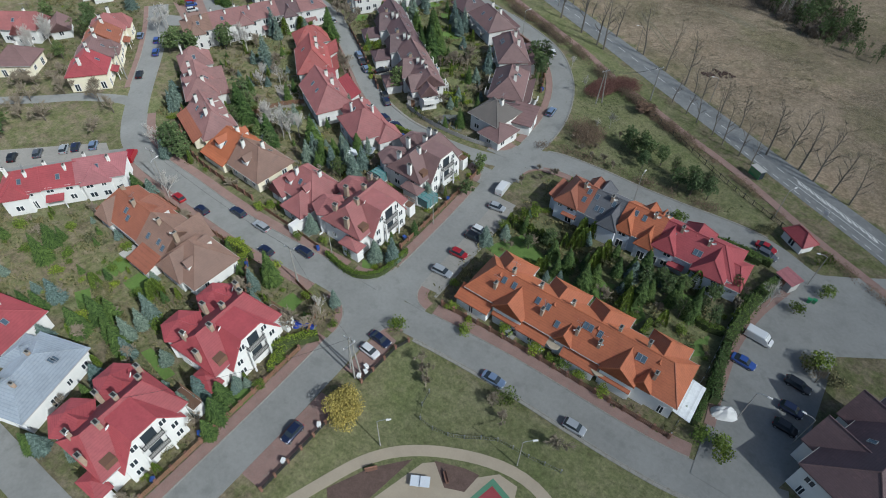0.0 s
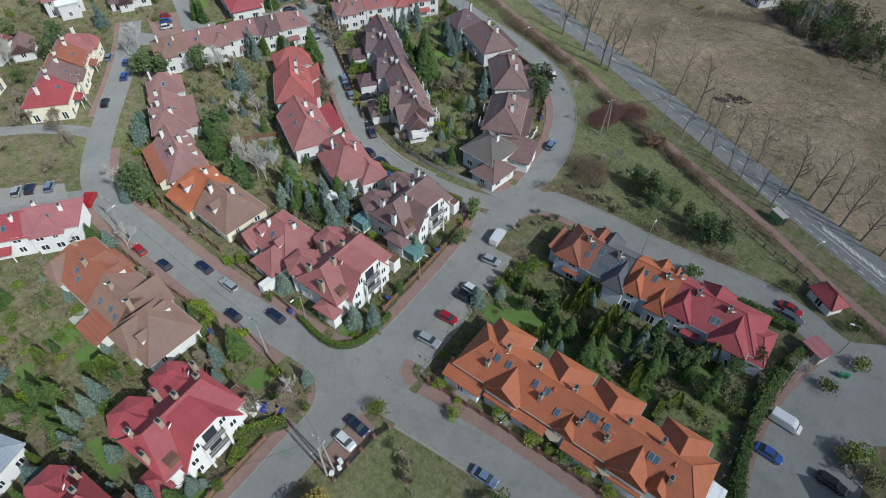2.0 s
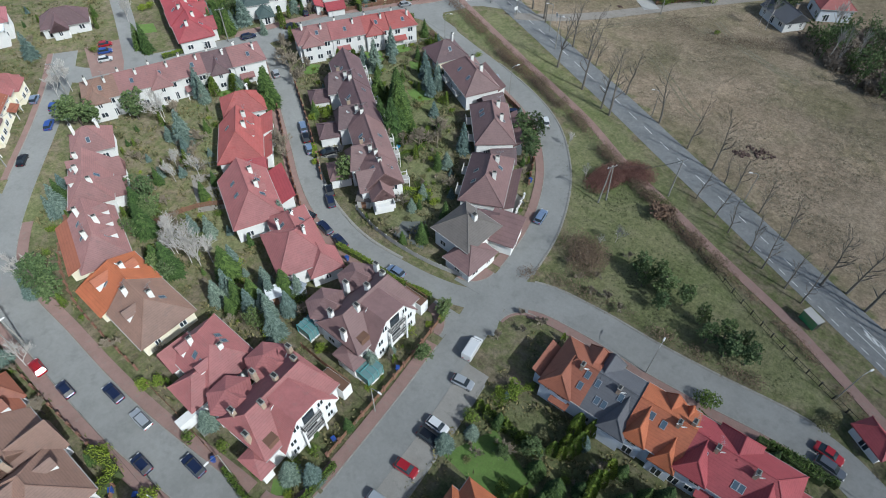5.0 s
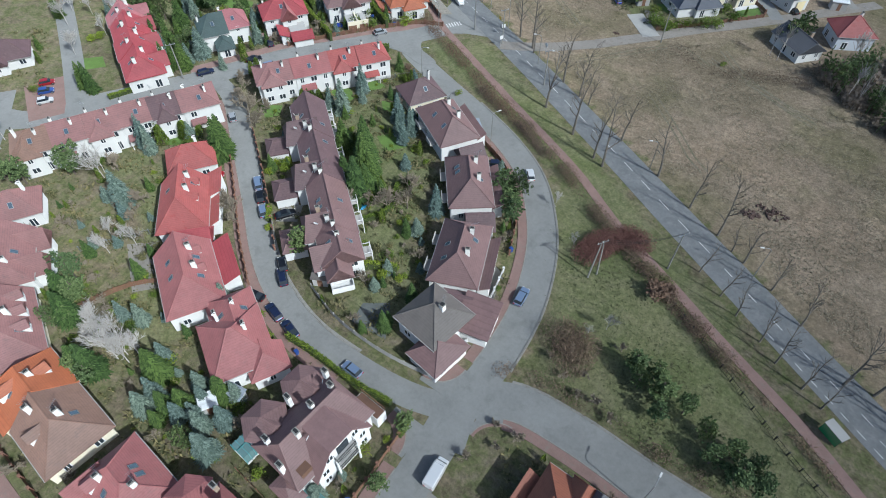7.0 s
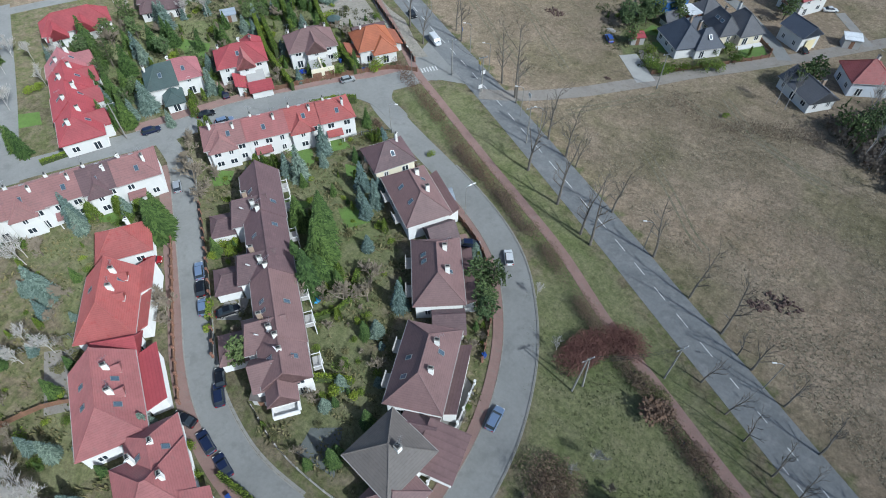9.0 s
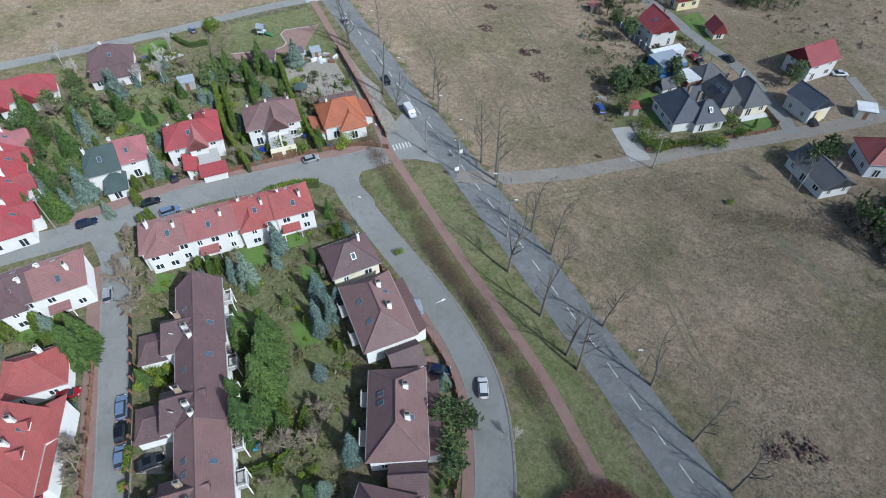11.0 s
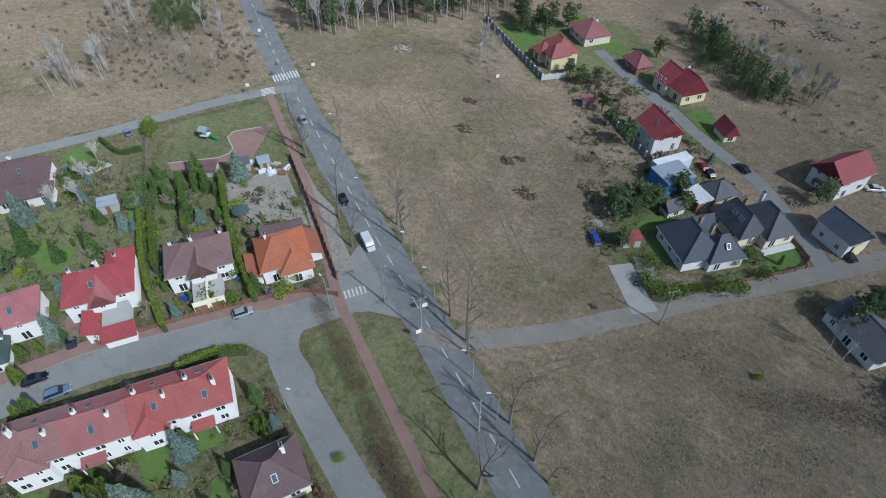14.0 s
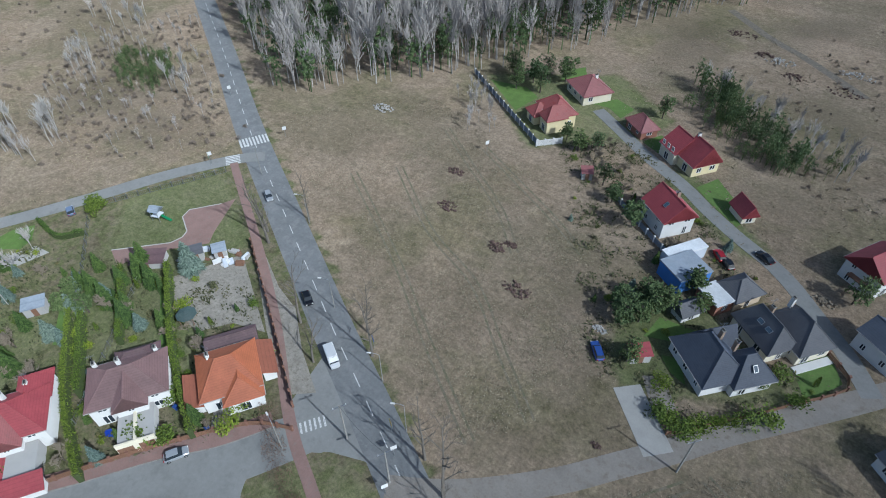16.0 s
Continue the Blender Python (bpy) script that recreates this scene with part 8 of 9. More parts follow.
# mown lawns in the gardens
LAWNS = (
        [(-91.5, 22.3), (-91.8, 28.7), (-87.8, 29.5), (-87.8, 22.6)],
        [(-85.4, 22.5), (-85.2, 26.3), (-81.1, 26.5), (-80.5, 22.0)],
        [(-53.1, 18.9), (-51.6, 22.3), (-47.4, 21.0), (-48.1, 17.8)],
        [(-69.6, 15.5), (-69.1, 17.1), (-61.6, 16.4), (-62.1, 14.6)],
        [(-59.3, 35.6), (-59.1, 39.4), (-56.0, 39.1), (-55.8, 36.5)],
        [(-54.1, 53.0), (-51.5, 55.0), (-51.1, 52.7), (-52.7, 51.1)],
        [(-90.4, 15.9), (-89.0, 18.3), (-85.1, 16.2), (-86.3, 14.4)],
        [(-37.2, 69.8), (-33.1, 77.4), (-24.2, 73.8), (-27.3, 68.4)],
        [(-17.3, 75.0), (-12.5, 76.3), (-12.3, 70.3), (-16.7, 69.7)],
        [(-9.7, 72.0), (-8.0, 76.8), (-4.9, 72.4), (-6.4, 68.8)],
        [(-24.1, 71.4), (-22.5, 75.0), (-19.2, 71.6), (-21.2, 68.9)],
        [(2.5, 70.9), (5.4, 75.7), (6.1, 70.9), (4.1, 69.3)],
        [(-1.6, 81.9), (1.3, 82.7), (0.8, 80.5), (-1.0, 79.5)],
        [(-117.8, 143.6), (-114.6, 147.4), (-110.4, 144.3), (-111.9, 141.5)],
        [(-97.7, 137.4), (-95.5, 140.5), (-89.9, 138.9), (-93.0, 134.5)],
        [(-126.9, 129.9), (-122.7, 132.8), (-120.2, 129.7), (-122.5, 127.3)],
        [(-105.3, 147.9), (-101.4, 149.7), (-99.3, 146.4), (-102.6, 145.4)],
        [(-113.9, 150.4), (-111.8, 153.9), (-107.8, 152.7), (-110.4, 149.0)],
        [(-107.8, 132.8), (-103.4, 135.9), (-102.4, 134.3), (-105.7, 131.3)],
        [(-136.3, 109.7), (-134.4, 113.0), (-129.6, 110.3), (-132.5, 107.9)],
        [(-178.5, 115.6), (-174.7, 119.9), (-169.9, 117.8), (-173.1, 113.4)],
        [(-177.7, 157.8), (-165.5, 162.1), (-160.6, 156.9), (-167.8, 154.8)],
        [(-135.5, 115.3), (-130.6, 116.4), (-127.2, 113.1), (-130.6, 111.8)],
        [(-168.1, 176.0), (-165.1, 179.3), (-157.1, 173.1), (-160.7, 170.5)],
        [(-158.5, 191.1), (-157.3, 193.1), (-148.8, 187.4), (-142.1, 182.7), (-144.4, 181.1)],
        [(-52.8, 240.6), (-49.4, 248.0), (-47.0, 245.0), (-45.4, 242.0), (-49.6, 234.7)],
        [(-75.9, 232.7), (-75.1, 238.5), (-67.9, 239.2), (-67.4, 236.8), (-71.8, 234.2)],
        [(-72.1, 230.4), (-69.1, 231.6), (-66.4, 226.9), (-69.5, 228.0)],
        [(-133.2, 315.0), (-129.0, 320.7), (-125.9, 315.4), (-131.4, 309.0)],
        [(-118.8, 301.4), (-113.2, 308.1), (-107.1, 305.4), (-108.4, 299.0), (-113.4, 302.4)],
        [(-99.4, 291.6), (-96.4, 297.4), (-92.4, 293.4), (-94.0, 288.8)],
        [(-82.0, 280.6), (-79.0, 286.8), (-69.2, 276.4), (-70.6, 271.8), (-77.0, 276.2)],
        [(-148.7, 297.6), (-137.5, 299.4), (-132.1, 296.4), (-133.8, 286.5)],
        [(-197.9, 177.7), (-197.7, 181.6), (-195.4, 185.3), (-191.3, 182.5), (-190.4, 179.6), (-195.1, 176.3)],
        )
for k, poly in enumerate(LAWNS):
    slab("lawn", Geo().prism(poly, -0.1, 0.018 + 0.0004 * k), LAWN, "mown green garden lawn")

def undergrowth(poly, n, seed, label):
    """Low beds, tufts and old stalks in uneven drifts between lawns and houses."""
    r, g = random.Random(seed), Geo()
    for x, y in scatter(poly, n, seed):
        c = noise.noise(Vector((x * 0.22, y * 0.22, seed))) + 0.5 * noise.noise(Vector((x * 0.8, y * 0.8, seed + 5)))
        if c < r.uniform(-0.25, 0.25) or not clear_of(x, y, 1.9):
            continue
        if any(inside(np.array([x]), np.array([y]), p)[0] for p in LAWNS):
            continue
        k = r.uniform(0.25, 0.5) * (1 + max(0, c))
        for j in range(5):
            d = (rand_dir(r) + Vector((0, 0, 0.6))).normalized()
            b = Vector((x + r.gauss(0, 0.35), y + r.gauss(0, 0.35), r.uniform(-0.03, 0.3 * k)))
            blade(g, b, b + d * k * r.uniform(0.8, 1.7), d.orthogonal(), k * 0.22)
    tagged(new("undergrowth", g.mesh("undergrowth", UNDER)), label, "undergrowth", "", "stuff")


UNDER = foliage("garden_undergrowth", (0.06, 0.075, 0.028), (0.22, 0.195, 0.105))
for j, (key, (poly, count)) in enumerate(GARDEN.items()):
    undergrowth(poly, 5600 if key in ("middle", "loop", "north", "villas") else 3000, 160 + j, "low beds and old stalks in the gardens")


# ---------------- fences ----------------
FENCE = {}


def fence(pts, style="brick", height=1.3, label="", step=2.5):
    """Posts and panels along a line; each is a part."""
    mats = {"brick": (BRICK, WOOD), "wood": (WOOD, WOOD), "white": (FRAME, FRAME), "iron": (BRICK, IRON), "wire": (METAL, METAL), "rail": (IRON, IRON), "blue": (FRAME, SLAB_BLUE), "concrete": (KERB, KERB)}[style]
    w = {"brick": 0.34, "iron": 0.34, "white": 0.3, "blue": 0.3}.get(style, 0.12)
    key = style, height, step
    if key not in FENCE:
        thick = 0.05 if style not in ("concrete", "white") else 0.12
        post = Geo().box(-w / 2, w / 2, -w / 2, w / 2, -0.2, height + 0.12).box(-w / 2 - 0.04, w / 2 + 0.04, -w / 2 - 0.04, w / 2 + 0.04, height + 0.12, height + 0.18)
        a, b, top = w / 2 + 0.01, step - w / 2 - 0.01, height
        pan = Geo()
        if style in ("wire", "rail"):
            xs, zs = [a, a + 0.04] + [a + (b - a) * k / 6 + d for k in range(1, 6) for d in (-0.015, 0.015)] + [b - 0.04, b], [0.05, 0.09, top - 0.05, top]
        else:
            xs, zs = [a] + [a + (b - a) * k / 8 + d for k in range(1, 8) for d in (-0.035, 0.035)] + [b], [0.08, 0.2, top - 0.14, top]
        n = len(xs)
        pan.v = [(x, y, z) for y in (-thick / 2, thick / 2) for z in zs for x in xs]
        for i in range(n - 1):
            for k in range(3):
                if k == 1 and i % 2 == 1:
                    continue
                q = k * n + i
                o = 4 * n
                pan.f += [(q, q + 1, q + n + 1, q + n), (o + q, o + q + n, o + q + n + 1, o + q + 1)]
        FENCE[key] = post.mesh("post", mats[0]), pan.mesh("panel", mats[1])
    post, pan = FENCE[key]
    line = smooth_line(pts, 1.0)
    s = np.concatenate([[0], np.cumsum(np.linalg.norm(np.diff(line, axis=0), axis=1))])
    n = max(1, int(round(s[-1] / step)))
    q = [Vector((np.interp(u, s, line[:, 0]), np.interp(u, s, line[:, 1]), 0)) for u in np.linspace(0, s[-1], n + 1)]
    ob = thing("fence", label or "garden fence with brick posts and brown panels", "fence", Matrix.Translation(q[0]))
    for i, p in enumerate(q):
        d = (q[min(i + 1, n)] - q[max(i - 1, 0)])
        part("post", post, None, ob, at=Matrix.Translation(p - q[0]) @ pose(0, 0, 0, 0, 0, math.degrees(math.atan2(d.y, d.x))))
        if i < n:
            e = q[i + 1] - p
            part("panel", pan, None, ob, at=Matrix.Translation(p - q[0]) @ pose(0, 0, 0, 0, 0, math.degrees(math.atan2(e.y, e.x))) @ Matrix.Diagonal((e.length / step, 1, 1, 1)))


SLAB_BLUE = surface("blue_grey_panels", (0.22, 0.26, 0.32), 0.7, 0.1, 0.5, 6.0, 0.0)
fence([(-35.4, 53.2), (-20, 53.6), (6.5, 53.2)], "brick", 1.3, "brick-posted fence along the orange row")
fence([(6.5, 53.4), (7.4, 70), (7.2, 85)], "wire", 1.4, "wire fence beside the hedge")
fence([(-49, 31.5), (-48.8, 12), (-48.8, -3.4)], "brick", 1.1, "brick-posted fence before the villas")
fence([(-49.6, 33.2), (-53, 39.6), (-60, 41.4)], "wood", 1.2, "wooden fence round a corner garden")
fence([(-78.6, 40.6), (-92, 40.6), (-104, 41)], "brick", 1.2, "brown fence along the street")
fence([(-71, 39.4), (-64, 33)], "brick", 1.2, "brick fence between two gardens")
fence([(-62.6, 50.2), (-72, 51), (-80, 51.4)], "wood", 1.0, "low fence by the street")
fence([(-84, 52), (-96, 52.6), (-106, 54), (-116, 58), (-126, 66), (-136, 74.6)], "brick", 1.3, "brown fence along the curved street")
fence([(-50.2, 59.8), (-50.4, 75), (-51, 87.6)], "brick", 1.1, "brick-posted fence by the cross street")
fence([(-57, 69.9), (-66, 70.4)], "wood", 1.3, "wooden fence between villas")
fence([(-52.6, 97.8), (-62, 96.6), (-72, 97), (-80, 99.2)], "concrete", 1.1, "pale concrete fence at the corner")
fence([(-51.6, 103.4), (-52.8, 112), (-55, 122)], "white", 1.2, "fence with white posts along the loop")
fence([(-56.2, 126), (-61, 136.4), (-68.4, 144.6), (-78, 149.6), (-90, 154.6), (-98.4, 158)], "brick", 1.2, "brick-posted fence along the loop")
fence([(-91.6, 101.4), (-99.4, 107.4), (-110, 115), (-120.6, 122.2)], "iron", 1.2, "dark iron fence along the inner street")
fence([(-89.4, 93.2), (-98, 98.8), (-108, 106.2), (-119.4, 114.6)], "brick", 1.2, "brick-posted fence by the red houses")
fence([(-103.6, 161.6), (-107.4, 158.6), (-110.6, 153)], "wire", 1.1, "light fence at the terrace end")
fence([(-113.6, 183.6), (-119.6, 180.6), (-127, 171.6), (-133.4, 162.4), (-140, 151.6)], "brick", 1.2, "brick-posted fence along the upper street")
fence([(-116.6, 186.6), (-132, 196.4), (-152, 208.6)], "iron", 1.4, "iron fence beside the footpath")
fence([(-120.6, 274.8), (-137, 286), (-154.4, 298)], "blue", 1.7, "blue-grey panel fence at the field")
fence([(-120.6, 274.4), (-116, 279.2)], "white", 1.7, "white fence with arched openings")
fence([(-77, 253), (-87, 259.6), (-96, 266.4)], "blue", 1.5, "grey panel fence behind gardens")
fence([(-51.4, 233), (-47, 237.8), (-44.4, 242.4), (-48.6, 247)], "brick", 1.0, "red brick fence round a lawn")
fence([(-66, 216.4), (-58, 225), (-52, 232)], "wood", 1.0, "low dark fence along the gravel road")
fence([(12.6, 109), (2, 114.4), (-6, 118.8), (-24, 130.6), (-40, 140.6)], "rail", 1.1, "dark rail fence along the footpath")
fence([(-36.6, 33), (-36.2, 42), (-35.4, 43.6)], "iron", 0.9, "low dark rail at the park")
fence([(-36.4, 12), (-36.2, 27)], "iron", 0.9, "low dark rail beside the bays")
fence([(-26.8, 38), (-25.4, 33.6), (-20, 34), (-14, 37.6), (-9.8, 38), (-4, 39)], "wire", 0.9, "thin rail across the park")
fence([(-110, 68.6), (-106, 80), (-102, 84.6)], "wood", 1.2, "wooden fence between gardens")
fence([(-120, 80), (-112, 92), (-106.6, 97)], "wire", 1.2, "wire fence between gardens")
fence([(-141, 162.6), (-152, 176.4), (-163, 190)], "wire", 1.3, "wire fence between long gardens")
fence([(-189.4, 198), (-176.6, 222)], "wire", 1.2, "wire fence round the play area")
fence([(-187, 193), (-174, 184), (-166, 178)], "wire", 1.2, "wire fence behind the gardens")


# ---------------- street lamps, power poles, small structures ----------------
def street_lamp(x, y, turn, h=7.5, label="grey street lamp with a curved arm"):
    ob = thing("street_lamp", label, "street lamp", pose(x, y, 0, 0, 0, turn), "street lamps")
    part("pole", Geo().tube((0, 0, -0.1), (0, 0, h), 0.09, 0.055, 8), KERBSTONE, ob)
    part("arm", Geo().tube((0, 0, h), (0.5, 0, h + 0.35), 0.05, 0.045, 6).tube((0.5, 0, h + 0.35), (1.4, 0, h + 0.45), 0.045, 0.04, 6), METAL, ob)
    part("lamp_head", Geo().add([(1.3, -0.15, h + 0.4), (2.0, -0.12, h + 0.46), (2.0, 0.12, h + 0.46), (1.3, 0.15, h + 0.4), (1.35, -0.1, h + 0.55), (1.9, -0.08, h + 0.56), (1.9, 0.08, h + 0.56), (1.35, 0.1, h + 0.55)],
         [(0, 3, 2, 1), (4, 5, 6, 7), (0, 1, 5, 4), (1, 2, 6, 5), (2, 3, 7, 6), (3, 0, 4, 7)]), FRAME, ob)


for x, y, a in ((-19, 99.4, 90), (-103.8, 161.6, 20), (-76.4, 150.6, 60), (13.9, 62.8, 0), (21.7, 63.3, 180), (-112.7, 180.6, 160), (-99, 193.8, 210), (-107.8, 198.6, 210), (-125.6, 205.8, 210), (-146.6, 220.2, 210),
                (-83.6, 183.4, 210), (-44.8, 162.4, 210), (-18.6, 147.4, 210), (-76.5, 179.4, 210), (-168.8, 226.4, 210), (-49.2, 69, 0), (-101.6, 42.6, 90), (-59, 50, 270), (-27.4, 26.8, 40), (-9.6, 36.2, 40), (6.4, 112.6, 60), (16.4, 98, 200)):
    street_lamp(x, y, a)


def power_pole(x, y, turn, h=9.5, twin=False):
    ob = thing("power_pole", "concrete power pole with crossarm and insulators", "power pole", pose(x, y, 0, 0, 0, turn), "power poles")
    for d in ((-0.6, 0.6) if twin else (0,)):
        part("pole", Geo().tube((d * 1.6, 0, -0.1), (d * 0.3, 0, h), 0.16, 0.1, 8), KERBSTONE, ob)
    part("crossarm", Geo().box(-1.1, 1.1, -0.06, 0.06, h - 0.45, h - 0.32), METAL, ob)
    for d in (-0.95, 0, 0.95):
        part("insulator", Geo().tube((d, 0, h - 0.32), (d, 0, h - 0.05), 0.07, 0.05, 6), FRAME, ob)


for x, y, a, tw in ((-41.8, 130.7, 60, True), (-31.6, 140.2, 60, False), (-38.8, 34, 10, True), (-38, 33, 80, False), (-105.8, 187.6, 60, False), (-77.8, 176.2, 60, False), (-103, 44, 10, False), (-60, 41.8, 10, False), (-96, 186, 60, False),
                    (-147.6, 64.4, 40, False), (-160, 86, 40, False), (-150, 126, 60, False), (-62.6, 211.6, 50, False)):
    power_pole(x, y, a, 9.5, tw)


def wire(a, b, label="dark overhead power line"):
    g = Geo()
    a, b = Vector(a), Vector(b)
    pts = [a.lerp(b, t / 8) - Vector((0, 0, 1.2 * (1 - (2 * t / 8 - 1) ** 2))) for t in range(9)]
    for p, q in zip(pts[:-1], pts[1:]):
        g.tube(p, q, 0.022, 0.022, 4, False)
    tagged(new("power_line", g.mesh("power_line", IRON)), label, "power line", "power lines")


for d in (-0.9, 0, 0.9):
    wire((-41.8 + d * 0.5, 130.7 + d * 0.85, 9.5), (-31.6 + d * 0.5, 140.2 + d * 0.85, 9.5))
wire((-103, 44, 9.2), (-60, 41.8, 9.2))
wire((-60, 41.8, 9.2), (-38.8, 34, 9.2))
wire((-38.8, 34, 9.2), (-57.4, 8, 9))
wire((-147.6, 64.4, 9.2), (-160, 86, 9.2))
wire((-105.8, 187.6, 9.2), (-96, 186, 9.2))


def bin_(x, y, colour, turn=0):
    ob = thing("waste_bin", "wheeled %s waste bin" % colour, "bin", pose(x, y, 0.05, 0, 0, turn), "waste bins")
    m = {"blue": PAINTS["blue"], "green": GREEN_PLASTIC, "white": FRAME, "black": IRON}[colour]
    part("body", loft([[(s * w, t * d, z) for s, t in ((-1, -1), (1, -1), (1, 1), (-1, 1))] for z, w, d in ((0.08, 0.22, 0.25), (1.0, 0.29, 0.34))]), m, ob)
    part("lid", Geo().box(-0.31, 0.31, -0.37, 0.37, 1.0, 1.07), m, ob)


GREEN_PLASTIC = paint("green_plastic", (0.03, 0.24, 0.09), 0.0)
for x, y, c in ((-37.6, 35.4, "white"), (-37, 34.6, "white"), (-37.4, 33.4, "white"), (-36.6, 23.6, "white"), (-36.8, 16.6, "white"), (-67.2, 40.4, "blue"), (-70.4, 38.8, "blue"), (-49.8, 12.2, "blue"), (-49.4, 4, "blue"), (-51, 62, "blue"),
                (-72.6, 88.4, "blue"), (17.4, 93.4, "green"), (18.2, 93.8, "green"), (-56.4, 126.8, "blue"), (-62.6, 49.8, "blue"), (-50.8, 76.4, "blue"), (-124.4, 176, "blue"), (-131.6, 175.4, "blue")):
    bin_(x, y, c, rng.uniform(0, 90))


# a blue tarpaulin heap, pool, swing frames, gazebo, shelters
def tarp(x, y, sx, sy, h, material, name, label):
    r, g, n = random.Random(int(x * 7)), Geo(), 9
    v = []
    for i in range(n):
        for j in range(n):
            u, w = 2 * i / (n - 1) - 1, 2 * j / (n - 1) - 1
            e = max(0, 1 - (u * u + w * w) ** 1.2)
            v.append((u * sx, w * sy, -0.04 + h * e * r.uniform(0.65, 1.1)))
    g.add(v, [(i * n + j, (i + 1) * n + j, (i + 1) * n + j + 1, i * n + j + 1) for i in range(n - 1) for j in range(n - 1)])
    ob = tagged(new(name, g.mesh(name, material)), label, "tarpaulin")
    ob.matrix_basis = pose(x, y, 0, 0, 0, 25)


BLUE_SHEET = paint("blue_sheet", (0.02, 0.06, 0.42), 0.0)
tarp(-53.6, 34.6, 1.5, 0.9, 0.7, BLUE_SHEET, "tarpaulin", "crumpled blue tarpaulin over a heap")
tarp(-51.2, 35.8, 1.3, 0.7, 0.6, BLUE_SHEET, "tarpaulin", "crumpled blue tarpaulin in a garden")
tarp(12.0, 62.2, 2.1, 1.3, 1.9, FRAME, "covered_boat", "boat under a white cover on the car park")
tarp(-136.4, 167, 1.4, 0.7, 0.9, BLUE_SHEET, "tarpaulin", "blue tarpaulin beside a hedge")
tarp(-86.3, 119.2, 1.1, 1.0, 0.5, paint("pool_blue", (0.06, 0.42, 0.72), 0.0), "paddling_pool", "light blue paddling pool on grass")
tarp(-142.4, 157.2, 0.9, 0.7, 0.8, paint("digger_yellow", (0.62, 0.34, 0.02), 0.0), "covered_mower", "yellow garden machine on paving")

ob = thing("gazebo", "round garden gazebo with green roof", "gazebo", pose(-145.2, 188, 0))
hexa = [(math.cos(a), math.sin(a)) for a in [math.pi / 4 * k for k in range(8)]]
part("roof", Geo().add([(1.9 * a, 1.9 * b, 2.1) for a, b in hexa] + [(0, 0, 3.1)] + [(1.9 * a, 1.9 * b, 2.0) for a, b in hexa], [(i, (i + 1) % 8, 8) for i in range(8)] + [(i, 9 + i, 9 + (i + 1) % 8, (i + 1) % 8) for i in range(8)]), ROOF["green"], ob)
for a, b in hexa[::2]:
    part("post", Geo().tube((1.6 * a, 1.6 * b, -0.1), (1.6 * a, 1.6 * b, 2.1), 0.06, 0.06, 6), WOOD, ob)


def shed(x, y, turn, L, W, h, roof, label, wall="concrete"):
    ob = thing("shed", label, "shed", pose(x, y, 0, 0, 0, turn), "garden sheds")
    part("wall", Geo().box(-L / 2, L / 2, -W / 2, W / 2, -0.2, h), WALL[wall], ob)
    part("roof", roof_geo(L, W, h, h + 0.4, "shed", 0.25, 0.1), ROOF[roof], ob)
    part("door", Geo().box(-0.45, 0.45, -W / 2 - 0.05, -W / 2 + 0.02, 0, min(1.95, h - 0.1)), WOOD, ob)


for q in ((-170.6, 173.2, 57, 3.6, 2.6, 2.1, "steel", "garden shed with pale blue sheet roof"), (-79.6, 101.4, 30, 2.6, 2.4, 2.1, "grey", "small shed with grey roof at the fence"), (-90.4, 148.6, 60, 4.6, 3.0, 2.3, "slate", "dark-roofed garage by the loop"),
          (-81.4, 150.6, 50, 3.4, 2.6, 2.3, "steel", "grey-roofed shed by the loop"), (-154.2, 202.6, 57, 2.4, 2.0, 2.2, "steel", "pale blue shed in a work yard"), (-157.6, 199.4, 57, 2.6, 2.2, 2.2, "slate", "dark shed in a work yard"),
          (-75, 227.6, 40, 3.4, 2.2, 2.1, "crimson", "low brown-red garden shed on grass"), (-104.6, 269.6, 30, 2.4, 2.2, 2.0, "faded", "small red-roofed garden hut"), (-29.4, 258.6, 20, 4.0, 3.0, 2.4, "white", "white-roofed open shelter in a yard"),
          (12.9, 95.2, -30, 3.4, 2.2, 2.2, "rose", "small shed with pink roof"), (-76.4, 74.4, 60, 2.2, 2.0, 2.2, "white", "pale glazed porch shed"), (-164.4, 193, 40, 6.2, 3.6, 1.6, "plum", "low brown shelter beside the play area"), (-74.6, 77.8, 10, 3.0, 1.4, 1.9, "steel", "small pale glazed greenhouse beside firs")):
    shed(*q)

# bus shelter and signs beside the main road
ob = thing("bus_shelter", "small green and glass bus shelter", "bus shelter", pose(-0.6, 124.6, 0.1, 0, 0, -32))
part("roof", Geo().box(-1.6, 1.6, -0.8, 0.8, 2.25, 2.35), WALL["concrete"], ob)
part("back_pane", Geo().box(-1.5, 1.5, -0.75, -0.7, 0.3, 2.25), GREEN_PLASTIC, ob)
for s in (-1.5, 1.5):
    part("side_pane", Geo().box(s - 0.03, s + 0.03, -0.7, 0.6, 0.3, 2.25), PANE, ob)
part("bench", Geo().box(-1.2, 1.2, -0.65, -0.25, 0.42, 0.48), WOOD, ob)


def sign(x, y, turn, material, w=0.7, h=0.7, z=2.2):
    ob = thing("road_sign", "small road sign on a thin post", "sign", pose(x, y, 0, 0, 0, turn), "road signs")
    part("post", Geo().tube((0, 0, -0.1), (0, 0, z + h), 0.04, 0.04, 6), METAL, ob)
    part("plate", Geo().box(-w / 2, w / 2, -0.08, -0.04, z, z + h), material, ob)


